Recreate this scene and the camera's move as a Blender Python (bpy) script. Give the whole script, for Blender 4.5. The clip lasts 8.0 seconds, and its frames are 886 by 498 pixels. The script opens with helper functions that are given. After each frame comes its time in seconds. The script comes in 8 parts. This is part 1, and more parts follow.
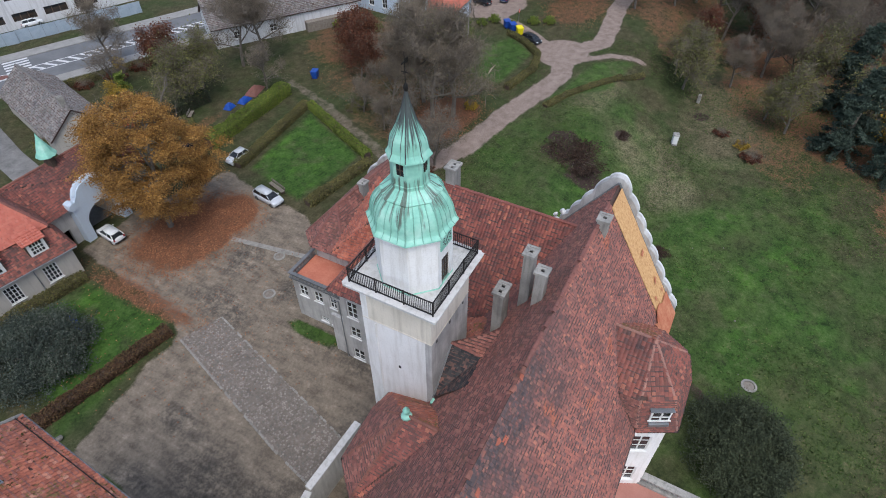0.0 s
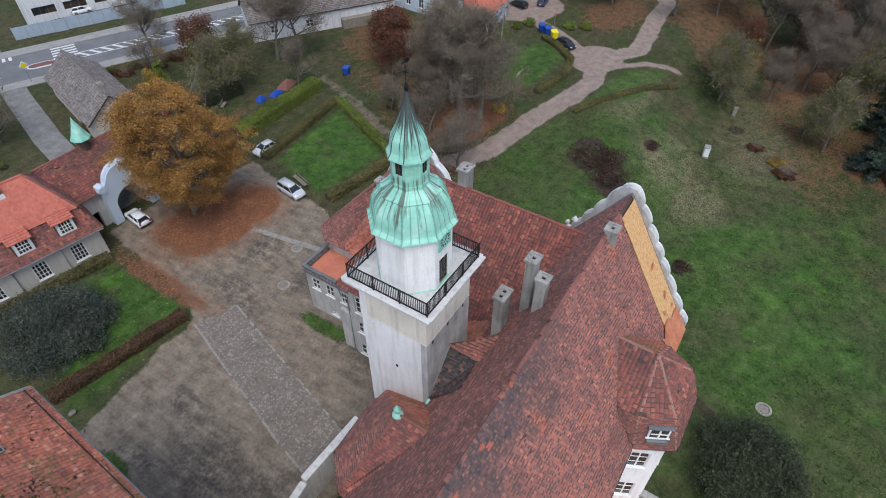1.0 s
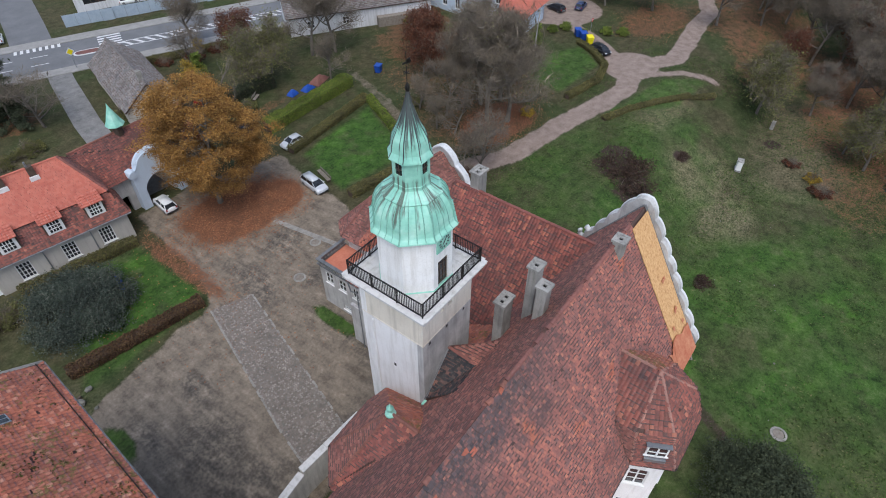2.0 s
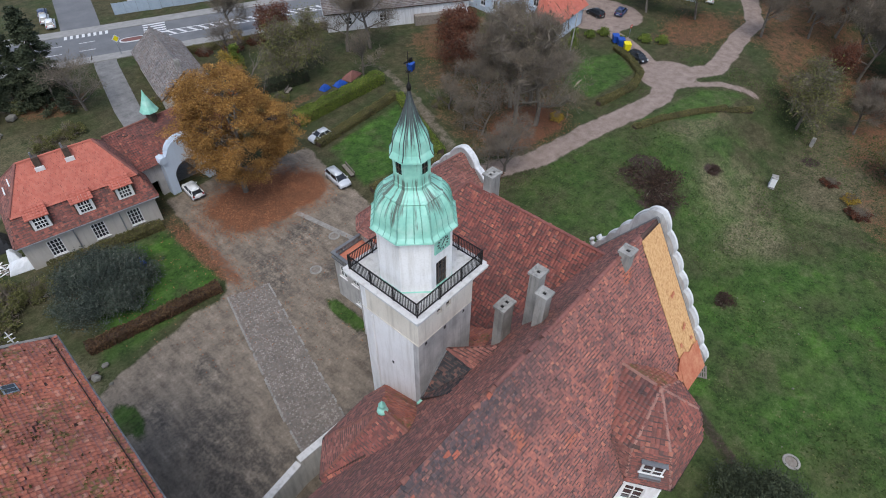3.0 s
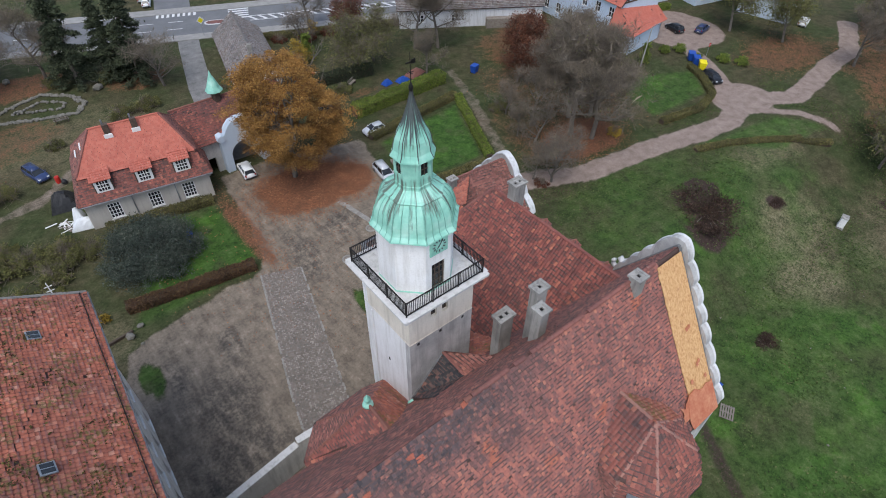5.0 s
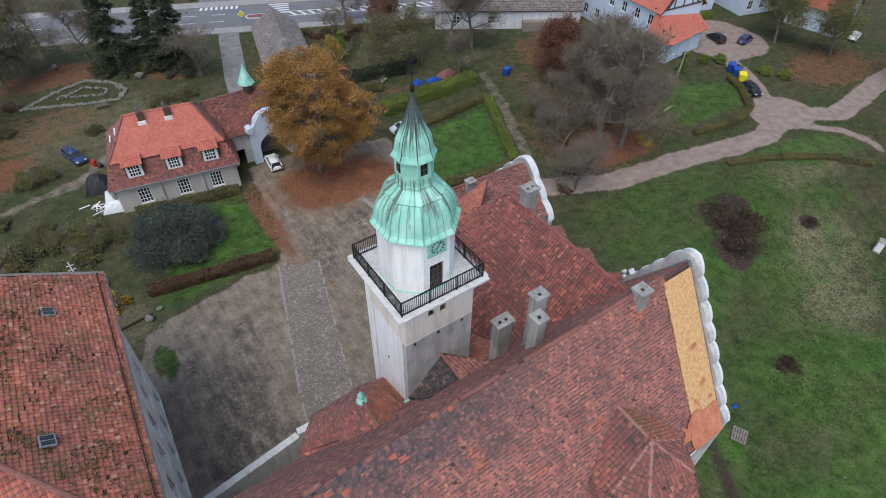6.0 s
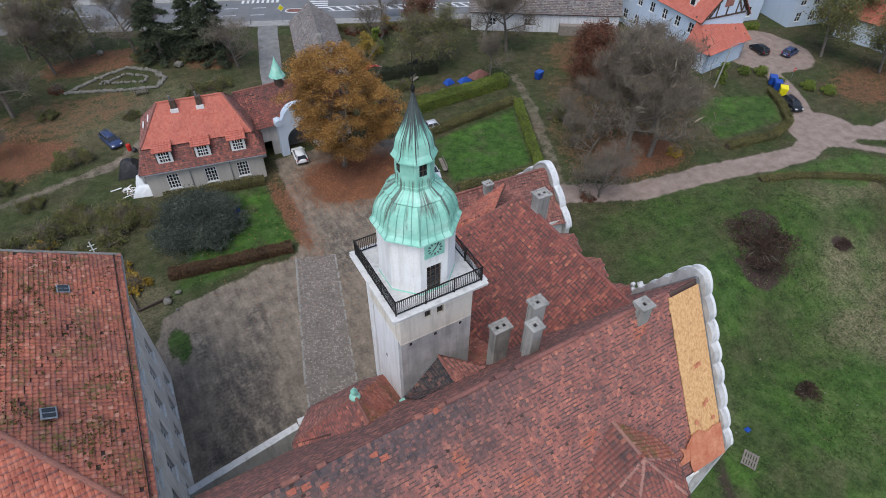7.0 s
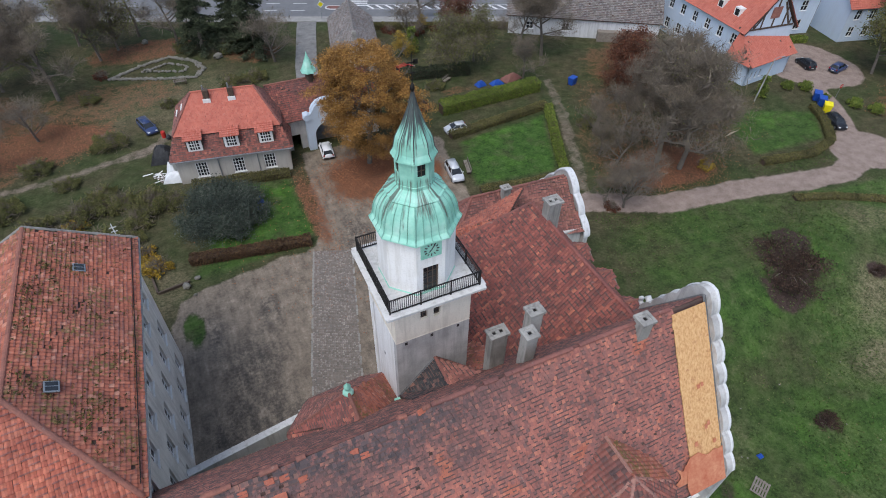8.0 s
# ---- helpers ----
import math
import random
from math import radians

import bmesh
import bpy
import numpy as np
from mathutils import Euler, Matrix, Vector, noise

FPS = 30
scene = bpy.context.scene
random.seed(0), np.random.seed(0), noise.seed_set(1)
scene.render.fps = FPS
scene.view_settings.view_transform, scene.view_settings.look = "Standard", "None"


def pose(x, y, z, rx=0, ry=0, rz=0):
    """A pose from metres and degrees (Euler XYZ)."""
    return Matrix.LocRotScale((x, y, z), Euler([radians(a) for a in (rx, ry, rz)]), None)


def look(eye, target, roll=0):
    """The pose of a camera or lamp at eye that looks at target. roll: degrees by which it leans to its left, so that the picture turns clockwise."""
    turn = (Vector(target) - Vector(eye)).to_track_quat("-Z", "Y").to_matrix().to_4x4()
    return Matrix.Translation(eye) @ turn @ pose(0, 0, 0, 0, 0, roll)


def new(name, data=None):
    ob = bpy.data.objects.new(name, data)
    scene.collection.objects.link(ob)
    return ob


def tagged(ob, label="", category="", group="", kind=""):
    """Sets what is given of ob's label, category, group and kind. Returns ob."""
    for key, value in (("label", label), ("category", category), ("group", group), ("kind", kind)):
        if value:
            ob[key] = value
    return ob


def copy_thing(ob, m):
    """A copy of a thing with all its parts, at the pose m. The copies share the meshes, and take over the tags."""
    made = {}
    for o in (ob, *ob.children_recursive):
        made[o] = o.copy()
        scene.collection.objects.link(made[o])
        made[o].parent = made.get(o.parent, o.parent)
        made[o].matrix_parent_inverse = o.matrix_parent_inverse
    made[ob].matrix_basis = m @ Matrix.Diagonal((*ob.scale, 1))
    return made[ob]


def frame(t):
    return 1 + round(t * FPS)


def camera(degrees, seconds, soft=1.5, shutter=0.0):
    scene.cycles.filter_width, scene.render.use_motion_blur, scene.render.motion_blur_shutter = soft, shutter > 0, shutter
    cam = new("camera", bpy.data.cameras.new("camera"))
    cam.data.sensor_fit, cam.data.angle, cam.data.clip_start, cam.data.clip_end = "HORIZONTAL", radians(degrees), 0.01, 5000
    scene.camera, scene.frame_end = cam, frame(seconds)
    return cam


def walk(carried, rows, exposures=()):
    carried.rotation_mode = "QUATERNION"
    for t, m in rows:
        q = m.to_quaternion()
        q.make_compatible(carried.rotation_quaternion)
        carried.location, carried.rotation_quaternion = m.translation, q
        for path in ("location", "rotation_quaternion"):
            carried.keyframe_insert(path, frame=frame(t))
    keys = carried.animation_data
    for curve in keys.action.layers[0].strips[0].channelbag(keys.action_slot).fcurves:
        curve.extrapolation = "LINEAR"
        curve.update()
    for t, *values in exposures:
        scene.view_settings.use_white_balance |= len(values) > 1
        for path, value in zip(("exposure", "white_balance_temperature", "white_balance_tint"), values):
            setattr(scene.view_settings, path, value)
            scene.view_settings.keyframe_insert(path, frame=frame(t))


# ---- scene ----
PLAN = 1.2  # metres to one unit of the plan below
cam = camera(75.2, 8.0, soft=1.0)
PATH = [
    (0, (-21.770, -13.813, 49.943), (0.996, -1.524, 24.908), -0.1),
    (0.5, (-21.240, -14.658, 49.937), (1.050, -1.500, 24.917), -0.0),
    (1, (-20.707, -15.467, 49.922), (1.092, -1.469, 24.925), 0.1),
    (1.5, (-20.122, -16.235, 49.933), (1.128, -1.403, 24.943), 0.1),
    (3, (-18.172, -18.492, 49.957), (1.194, -1.266, 24.972), 0.4),
    (3.5, (-17.465, -19.201, 49.956), (1.199, -1.220, 24.968), 0.5),
    (4, (-16.721, -19.855, 49.963), (1.242, -1.158, 24.989), 0.6),
    (4.5, (-15.968, -20.488, 49.980), (1.285, -1.123, 25.013), 0.7),
    (6, (-13.498, -22.229, 50.024), (1.346, -0.938, 25.078), 0.8),
    (6.5, (-12.631, -22.717, 50.070), (1.382, -0.896, 25.102), 0.9),
    (7, (-11.696, -23.186, 50.056), (1.422, -0.818, 25.084), 1.0),
    (7.5, (-10.714, -23.636, 50.015), (1.481, -0.743, 25.052), 1.0),
    (8, (-9.727, -24.042, 49.972), (1.531, -0.654, 25.027), 1.1),
]
walk(cam, [(t, look(eye, target, roll)) for t, eye, target, roll in PATH])

# ---- world and light: flat overcast autumn day ----
world = bpy.data.worlds.new("overcast_sky")
scene.world = world
world.use_nodes = True
wn = world.node_tree.nodes
sky = wn.new("ShaderNodeTexSky")
sky.sky_type, sky.sun_disc = "NISHITA", False
sky.sun_elevation, sky.sun_rotation = radians(56), radians(230)
sky.air_density, sky.dust_density, sky.ozone_density = 1.0, 1.2, 1.0
grey_sky = wn.new("ShaderNodeHueSaturation")
grey_sky.inputs["Saturation"].default_value = 0.8
world.node_tree.links.new(sky.outputs[0], grey_sky.inputs["Color"])
world.node_tree.links.new(grey_sky.outputs[0], wn["Background"].inputs[0])
wn["Background"].inputs[1].default_value = 0.15
sun = new("sun", bpy.data.lights.new("sun", "SUN"))
sun.data.energy, sun.data.angle, sun.data.color = 1.25, radians(35), (1.0, 0.99, 0.97)
sun.matrix_world = look((0, 0, 80), (25, 20, 14))
scene.view_settings.exposure = 0.58

# ---- materials ----


class Nodes:
    """Short forms for building a node material."""

    def __init__(self, name, rough=0.8, metal=0.0, spec=0.3):
        self.m = bpy.data.materials.new(name)
        self.m.use_nodes = True
        self.t = self.m.node_tree
        self.b = self.t.nodes["Principled BSDF"]
        self.b.inputs["Roughness"].default_value = rough
        self.b.inputs["Metallic"].default_value = metal
        self.b.inputs["Specular IOR Level"].default_value = spec

    def n(self, kind, **values):
        node = self.t.nodes.new("ShaderNode" + kind)
        for k, v in values.items():
            node.inputs[k].default_value = v
        return node

    def link(self, a, b):
        self.t.links.new(a, b)

    def pos(self, scale=(1, 1, 1)):
        g = self.n("NewGeometry")
        mp = self.n("Mapping")
        mp.inputs["Scale"].default_value = scale
        self.link(g.outputs["Position"], mp.inputs["Vector"])
        return mp.outputs[0]

    def noise(self, scale, detail=4.0, stretch=(1, 1, 1), rough=0.6):
        x = self.n("TexNoise", Scale=scale, Detail=detail, Roughness=rough)
        self.link(self.pos(stretch), x.inputs["Vector"])
        return x.outputs["Fac"]

    def ramp(self, fac, stops):
        r = self.n("ValToRGB")
        e = r.color_ramp.elements
        while len(e) < len(stops):
            e.new(0.5)
        for el, (p, c) in zip(e, stops):
            el.position = p
            el.color = (*c, 1) if len(c) == 3 else c
        self.link(fac, r.inputs[0])
        return r.outputs[0]

    def mask(self, fac, lo, hi):
        r = self.n("MapRange")
        r.inputs["From Min"].default_value, r.inputs["From Max"].default_value = lo, hi
        self.link(fac, r.inputs["Value"])
        return r.outputs[0]

    def mix(self, fac, a, b, blend="MIX"):
        x = self.n("Mix")
        x.data_type, x.blend_type = "RGBA", blend
        for sock, v in ((x.inputs[0], fac), (x.inputs[6], a), (x.inputs[7], b)):
            if isinstance(v, (int, float)):
                sock.default_value = v
            elif isinstance(v, tuple):
                sock.default_value = (*v, 1)
            else:
                self.link(v, sock)
        return x.outputs[2]

    def math(self, op, a, b=0.0):
        x = self.n("Math")
        x.operation = op
        for sock, v in ((x.inputs[0], a), (x.inputs[1], b)):
            if isinstance(v, (int, float)):
                sock.default_value = v
            else:
                self.link(v, sock)
        return x.outputs[0]

    def island(self):
        return self.n("NewGeometry").outputs["Random Per Island"]

    def one(self):
        return self.n("ObjectInfo").outputs["Random"]

    def done(self, colour, bump=None, strength=0.3, dist=0.03):
        if isinstance(colour, tuple):
            self.b.inputs["Base Color"].default_value = (*colour, 1)
        else:
            self.link(colour, self.b.inputs["Base Color"])
        if bump is not None:
            bp = self.n("Bump", Strength=strength, Distance=dist)
            self.link(bump, bp.inputs["Height"])
            self.link(bp.outputs[0], self.b.inputs["Normal"])
        return self.m


def plain(name, a, b, scale=1.5, fine=14.0, rough=0.8, metal=0.0, bump=0.3, spec=0.3):
    k = Nodes(name, rough, metal, spec)
    big, small = k.noise(scale), k.noise(fine, 3.0)
    f = k.math("ADD", k.math("MULTIPLY", big, 0.65), k.math("MULTIPLY", small, 0.35))
    return k.done(k.ramp(f, [(0.32, a), (0.66, b)]), small, bump)


def plaster(name, clean, dirt_or_shade, amount=0.5):
    k = Nodes(name, 0.9)
    streak = k.noise(1.1, 5.0, (2.2, 2.2, 0.22))
    patch, small = k.noise(0.35, 5.0), k.noise(9.0, 4.0)
    c = k.mix(k.mask(streak, 0.48, 0.78), clean, dirt_or_shade)
    c = k.mix(k.math("MULTIPLY", k.mask(patch, 0.42, 0.7), amount), c, dirt_or_shade)
    c = k.mix(k.math("MULTIPLY", k.mask(small, 0.5, 0.75), 0.22), c, tuple(v * 0.6 for v in dirt_or_shade))
    return k.done(c, small, 0.25)


def tiles_mat(name, stops, soot=0.5, moss=0.2, band=False, moss_col=(0.09, 0.085, 0.03), soot_col=(0.07, 0.058, 0.06), mottle=1.0, repair=0.0):
    k = Nodes(name, 0.85)
    c = k.ramp(k.island(), stops)
    big, mid, fine = k.noise(0.16, 5.0), k.noise(0.7, 5.0), k.noise(6.0, 4.0)
    tone = k.ramp(k.math("ADD", k.math("MULTIPLY", mid, 0.6), k.math("MULTIPLY", fine, 0.4)), [(0.32, (0.6, 0.64, 0.7)), (0.5, (1.03, 1.02, 1.02)), (0.68, (1.5, 1.4, 1.3))])
    c = k.mix(mottle, c, tone, "MULTIPLY")
    dark = k.math("MULTIPLY", k.mask(k.math("ADD", big, k.math("MULTIPLY", mid, 0.35)), 0.62, 0.9), soot)
    c = k.mix(dark, c, soot_col)
    if band:
        xyz = k.n("SeparateXYZ")
        k.link(k.pos(), xyz.inputs[0])
        wob = k.math("MULTIPLY", k.math("SUBTRACT", k.noise(0.5, 5.0), 0.5), 5.0)
        near = k.mask(k.math("ADD", xyz.outputs[1], wob), -11.6, -9.8)
        west = k.mask(k.math("MULTIPLY", k.math("ADD", xyz.outputs[0], wob), -1.0), -5.0, 3.0)
        lone = k.mask(k.noise(3.2, 3.0), 0.3, 0.5)
        c = k.mix(k.math("MULTIPLY", k.math("MULTIPLY", near, west), k.math("MULTIPLY", lone, 0.85)), c, k.ramp(k.island(), [(0.0, (0.045, 0.046, 0.052)), (0.8, (0.08, 0.078, 0.084)), (1.0, (0.16, 0.1, 0.085))]))
    if repair:
        c = k.mix(k.math("MULTIPLY", k.mask(k.math("ADD", k.noise(0.33, 2.0), k.math("MULTIPLY", fine, 0.12)), 0.68, 0.74), repair), c, k.ramp(k.island(), [(0.0, (0.33, 0.09, 0.055)), (1.0, (0.48, 0.16, 0.09))]))
    m = k.math("MULTIPLY", k.mask(k.math("MULTIPLY", k.noise(0.45, 4.0), k.noise(4.0, 3.0)), 0.27, 0.36), moss)
    c = k.mix(m, c, moss_col)
    pale = k.math("MULTIPLY", k.mask(k.noise(2.6, 6.0), 0.62, 0.8), 0.45)
    c = k.mix(pale, c, (0.38, 0.32, 0.29))
    return k.done(c, fine, 0.3, 0.02)


M = {}
M["tile_main"] = tiles_mat("weathered_clay_tiles", [(0.0, (0.1, 0.06, 0.055)), (0.14, (0.17, 0.073, 0.062)), (0.5, (0.245, 0.088, 0.07)), (0.92, (0.3, 0.105, 0.08)), (1.0, (0.4, 0.155, 0.105))], 0.5, 0.08)
M["tile_south"] = tiles_mat("weathered_clay_tiles_with_soot", [(0.0, (0.17, 0.098, 0.09)), (0.12, (0.235, 0.112, 0.096)), (0.45, (0.29, 0.118, 0.096)), (0.9, (0.345, 0.132, 0.102)), (1.0, (0.46, 0.18, 0.125))], 0.5, 0.03, True, repair=0.7)
M["tile_dark"] = tiles_mat("dark_red_clay_tiles", [(0.0, (0.14, 0.062, 0.056)), (0.15, (0.2, 0.075, 0.064)), (0.65, (0.265, 0.09, 0.073)), (0.92, (0.33, 0.115, 0.085)), (1.0, (0.46, 0.17, 0.11))], 0.5, 0.06)
M["tile_mossy"] = tiles_mat("mossy_clay_tiles", [(0.0, (0.26, 0.088, 0.06)), (0.4, (0.33, 0.108, 0.07)), (0.85, (0.39, 0.133, 0.086)), (1.0, (0.47, 0.23, 0.165))], 0.4, 0.85, False, (0.12, 0.10, 0.035))
# dark colour that paints in the shadow line under each tile course
M["tile_edge_shade"] = plain("shade_dark_tile_edges", (0.06, 0.045, 0.045), (0.15, 0.085, 0.075), 0.9, 5)
M["tile_hip"] = tiles_mat("pale_mortared_hip_tiles", [(0.0, (0.3, 0.14, 0.11)), (0.7, (0.38, 0.22, 0.18)), (1.0, (0.55, 0.45, 0.4))], 0.2, 0.05)
M["tile_new"] = tiles_mat("new_orange_tiles", [(0.0, (0.44, 0.125, 0.088)), (1.0, (0.5, 0.165, 0.12))], 0.06, 0.0, mottle=0.3)
M["tile_orange"] = tiles_mat("bright_clay_tiles", [(0.0, (0.31, 0.09, 0.06)), (0.5, (0.38, 0.115, 0.075)), (1.0, (0.44, 0.155, 0.1))], 0.25, 0.12)
M["tile_brown"] = tiles_mat("brown_clay_tiles", [(0.0, (0.17, 0.075, 0.065)), (0.5, (0.245, 0.1, 0.083)), (1.0, (0.31, 0.135, 0.108))], 0.35, 0.2)
M["tile_grey"] = tiles_mat("grey_slate_tiles", [(0.0, (0.14, 0.13, 0.125)), (0.6, (0.2, 0.187, 0.178)), (1.0, (0.26, 0.245, 0.235))], 0.25, 0.15)
M["tile_black"] = tiles_mat("sooty_black_tiles", [(0.0, (0.025, 0.026, 0.03)), (0.8, (0.055, 0.053, 0.055)), (1.0, (0.2, 0.1, 0.08))], 0.3, 0.1)
M["tile_ridge"] = tiles_mat("clay_ridge_tiles", [(0.0, (0.2, 0.085, 0.065)), (0.7, (0.3, 0.125, 0.095)), (1.0, (0.46, 0.34, 0.29))], 0.3, 0.1)
M["tile_felt"] = plain("orange_roofing_felt", (0.42, 0.11, 0.06), (0.58, 0.26, 0.15), 1.4, 5.0)
M["deck"] = plain("roof_underlay", (0.06, 0.04, 0.035), (0.1, 0.06, 0.05))
k = Nodes("bare_wood_sheathing", 0.85)
flake = k.noise(7.0, 5.0, (1.0, 0.6, 0.6))
c = k.ramp(flake, [(0.3, (0.44, 0.22, 0.1)), (0.48, (0.6, 0.345, 0.155)), (0.7, (0.7, 0.45, 0.23))])
c = k.mix(k.math("MULTIPLY", k.mask(k.noise(1.3, 5.0), 0.6, 0.68), 0.55), c, (0.36, 0.14, 0.07))
M["boards"] = k.done(c, k.noise(9.0), 0.3)
M["white_plaster"] = plaster("white_tower_plaster", (0.84, 0.835, 0.83), (0.62, 0.6, 0.57), 0.35)
M["cream_plaster"] = plaster("cream_plaster", (0.78, 0.72, 0.62), (0.55, 0.5, 0.42), 0.4)
M["grey_plaster"] = plaster("grey_castle_plaster", (0.56, 0.54, 0.515), (0.32, 0.30, 0.285), 0.7)
M["lodge_plaster"] = plaster("beige_lodge_plaster", (0.50, 0.465, 0.415), (0.40, 0.365, 0.325), 0.6)
M["wall_grey"] = plaster("old_grey_render", (0.7, 0.665, 0.615), (0.43, 0.4, 0.36), 0.6)
M["shaft_grey"] = plaster("sooty_shaft_plaster", (0.56, 0.55, 0.54), (0.28, 0.275, 0.27), 0.9)
M["house_white"] = plaster("pale_blue_white_render", (0.54, 0.63, 0.74), (0.5, 0.57, 0.66), 0.3)
M["concrete"] = plaster("chimney_concrete", (0.36, 0.345, 0.32), (0.13, 0.127, 0.12), 0.8)
M["coping"] = plaster("white_painted_coping", (0.66, 0.665, 0.68), (0.42, 0.42, 0.42), 0.25)
M["slab"] = plaster("pale_balcony_stone", (0.62, 0.61, 0.60), (0.4, 0.39, 0.37), 0.3)
def verdigris(name, low, high, top=None):
    """Green copper with dark run-off streaks between two heights (metres) and, for a spire, a dark tip."""
    k = Nodes(name, 0.6, 0.0, 0.35)
    xyz = k.n("SeparateXYZ")
    k.link(k.pos(), xyz.inputs[0])
    around = k.n("CombineXYZ")
    k.link(k.math("MULTIPLY", k.math("ARCTAN2", xyz.outputs[1], xyz.outputs[0]), 5.0), around.inputs[0])
    k.link(k.math("MULTIPLY", xyz.outputs[2], 0.35), around.inputs[1])
    runs = k.n("TexNoise", Scale=1.0, Detail=4.0, Roughness=0.6)
    k.link(around.outputs[0], runs.inputs["Vector"])
    v = runs.outputs["Fac"]
    c = k.ramp(k.noise(0.9, 5.0), [(0.3, (0.2, 0.48, 0.385)), (0.5, (0.29, 0.6, 0.49)), (0.72, (0.44, 0.7, 0.605))])
    z = xyz.outputs[2]
    zone = k.math("MULTIPLY", k.mask(z, low, low + 1.7), k.mask(k.math("MULTIPLY", z, -1.0), -high - 0.3, -high + 0.3))
    wash = k.math("ADD", v, k.math("MULTIPLY", k.math("SUBTRACT", zone, 1.0), 0.16))
    c = k.mix(k.math("MULTIPLY", k.mask(wash, 0.49, 0.6), 0.85), c, (0.085, 0.075, 0.06))
    if top:
        tip = k.math("ADD", z, k.math("MULTIPLY", k.math("SUBTRACT", v, 0.5), 5.5))
        c = k.mix(k.math("MULTIPLY", k.mask(tip, top - 0.35, top + 0.35), 0.94), c, (0.05, 0.05, 0.055))
    return k.done(c, k.noise(5.0), 0.3)


M["copper"] = verdigris("verdigris_copper", 28.0, 31.3)
M["copper_spire"] = verdigris("streaked_spire_copper", 32.0, 33.6, 33.9)
M["copper_seam"] = plain("shaded_green_copper_seam", (0.13, 0.3, 0.245), (0.24, 0.5, 0.41), 1.5, 9, 0.6)
k = Nodes("dark_weathered_copper", 0.55, 0.0, 0.4)
v = k.noise(1.8, 5.0, (3, 3, 0.3))
M["copper_dark"] = k.done(k.ramp(v, [(0.4, (0.045, 0.045, 0.05)), (0.6, (0.09, 0.1, 0.1)), (0.72, (0.17, 0.38, 0.31))]), k.noise(5.0), 0.2)
M["iron"] = plain("black_wrought_iron", (0.015, 0.015, 0.016), (0.04, 0.036, 0.034), 4, 30, 0.55, 0.6)
M["zinc"] = plain("dull_zinc", (0.22, 0.24, 0.26), (0.36, 0.38, 0.40), 2, 20, 0.45, 0.7)
M["lead"] = plain("grey_lead_flashing", (0.13, 0.135, 0.14), (0.24, 0.245, 0.25), 1.5, 12, 0.5, 0.4)
M["frame_white"] = plain("white_window_paint", (0.68, 0.68, 0.67), (0.8, 0.8, 0.79), 3, 30, 0.5)
M["wood_dark"] = plain("dark_brown_wood", (0.05, 0.035, 0.028), (0.11, 0.08, 0.06), 3, 20, 0.7)
M["wood_grey"] = plain("weathered_grey_wood", (0.16, 0.13, 0.11), (0.28, 0.25, 0.21), 3, 20, 0.8)
k = Nodes("window_glass", 0.06, 0.0, 0.6)
M["glass"] = k.done(k.ramp(k.noise(0.8), [(0.3, (0.012, 0.014, 0.017)), (0.7, (0.03, 0.034, 0.038))]))
M["asphalt"] = plain("grey_asphalt", (0.12, 0.122, 0.13), (0.175, 0.178, 0.185), 0.3, 8, 0.85)
M["paint"] = plain("road_marking_paint", (0.52, 0.52, 0.52), (0.7, 0.7, 0.7), 3, 20, 0.7)
M["gravel_bed"] = plain("sandy_joint_filling", (0.14, 0.125, 0.112), (0.22, 0.2, 0.18), 0.8, 9, 0.95)
M["stone_dark"] = plain("mossy_field_stone", (0.11, 0.105, 0.085), (0.23, 0.215, 0.19), 1.2, 6, 0.9)
M["stone"] = plain("field_stone", (0.18, 0.17, 0.15), (0.36, 0.34, 0.31), 1.2, 6, 0.9)
M["red_floor"] = plain("faded_red_terrace_coating", (0.46, 0.135, 0.085), (0.6, 0.23, 0.15), 0.7, 6, 0.8)
M["pink_floor"] = plain("pale_red_terrace_tiles", (0.34, 0.15, 0.12), (0.42, 0.2, 0.16), 0.7, 6, 0.8)
k = Nodes("cobble_stones", 0.85)
c = k.ramp(k.island(), [(0.0, (0.15, 0.134, 0.124)), (0.7, (0.21, 0.19, 0.177)), (1.0, (0.3, 0.28, 0.265))])
M["cobble"] = k.done(k.mix(1.0, c, k.ramp(k.noise(0.4), [(0.3, (0.95, 0.89, 0.83)), (0.7, (1.3, 1.22, 1.13))]), "MULTIPLY"), k.noise(12.0), 0.2)


def foliage(name, stops, spread=0.35, trans=0.25):
    k = Nodes(name, 0.75, 0.0, 0.2)
    c = k.ramp(k.island(), stops)
    tone = k.ramp(k.noise(spread, 3.0), [(0.3, (0.7, 0.7, 0.7)), (0.7, (1.25, 1.2, 1.1))])
    c = k.mix(1.0, c, tone, "MULTIPLY")
    return k.done(c)


M["bark"] = plain("grey_brown_bark", (0.09, 0.076, 0.064), (0.19, 0.165, 0.14), 2, 14, 0.9)
M["twig"] = foliage("bare_twigs", [(0.0, (0.115, 0.095, 0.078)), (0.6, (0.175, 0.147, 0.12)), (1.0, (0.235, 0.2, 0.165))])
M["oak"] = foliage("orange_oak_leaves", [(0.0, (0.12, 0.068, 0.028)), (0.3, (0.23, 0.12, 0.038)), (0.75, (0.37, 0.195, 0.055)), (1.0, (0.48, 0.29, 0.1))])
M["russet"] = foliage("russet_beech_leaves", [(0.0, (0.06, 0.025, 0.018)), (0.6, (0.125, 0.05, 0.03)), (1.0, (0.2, 0.08, 0.045))])
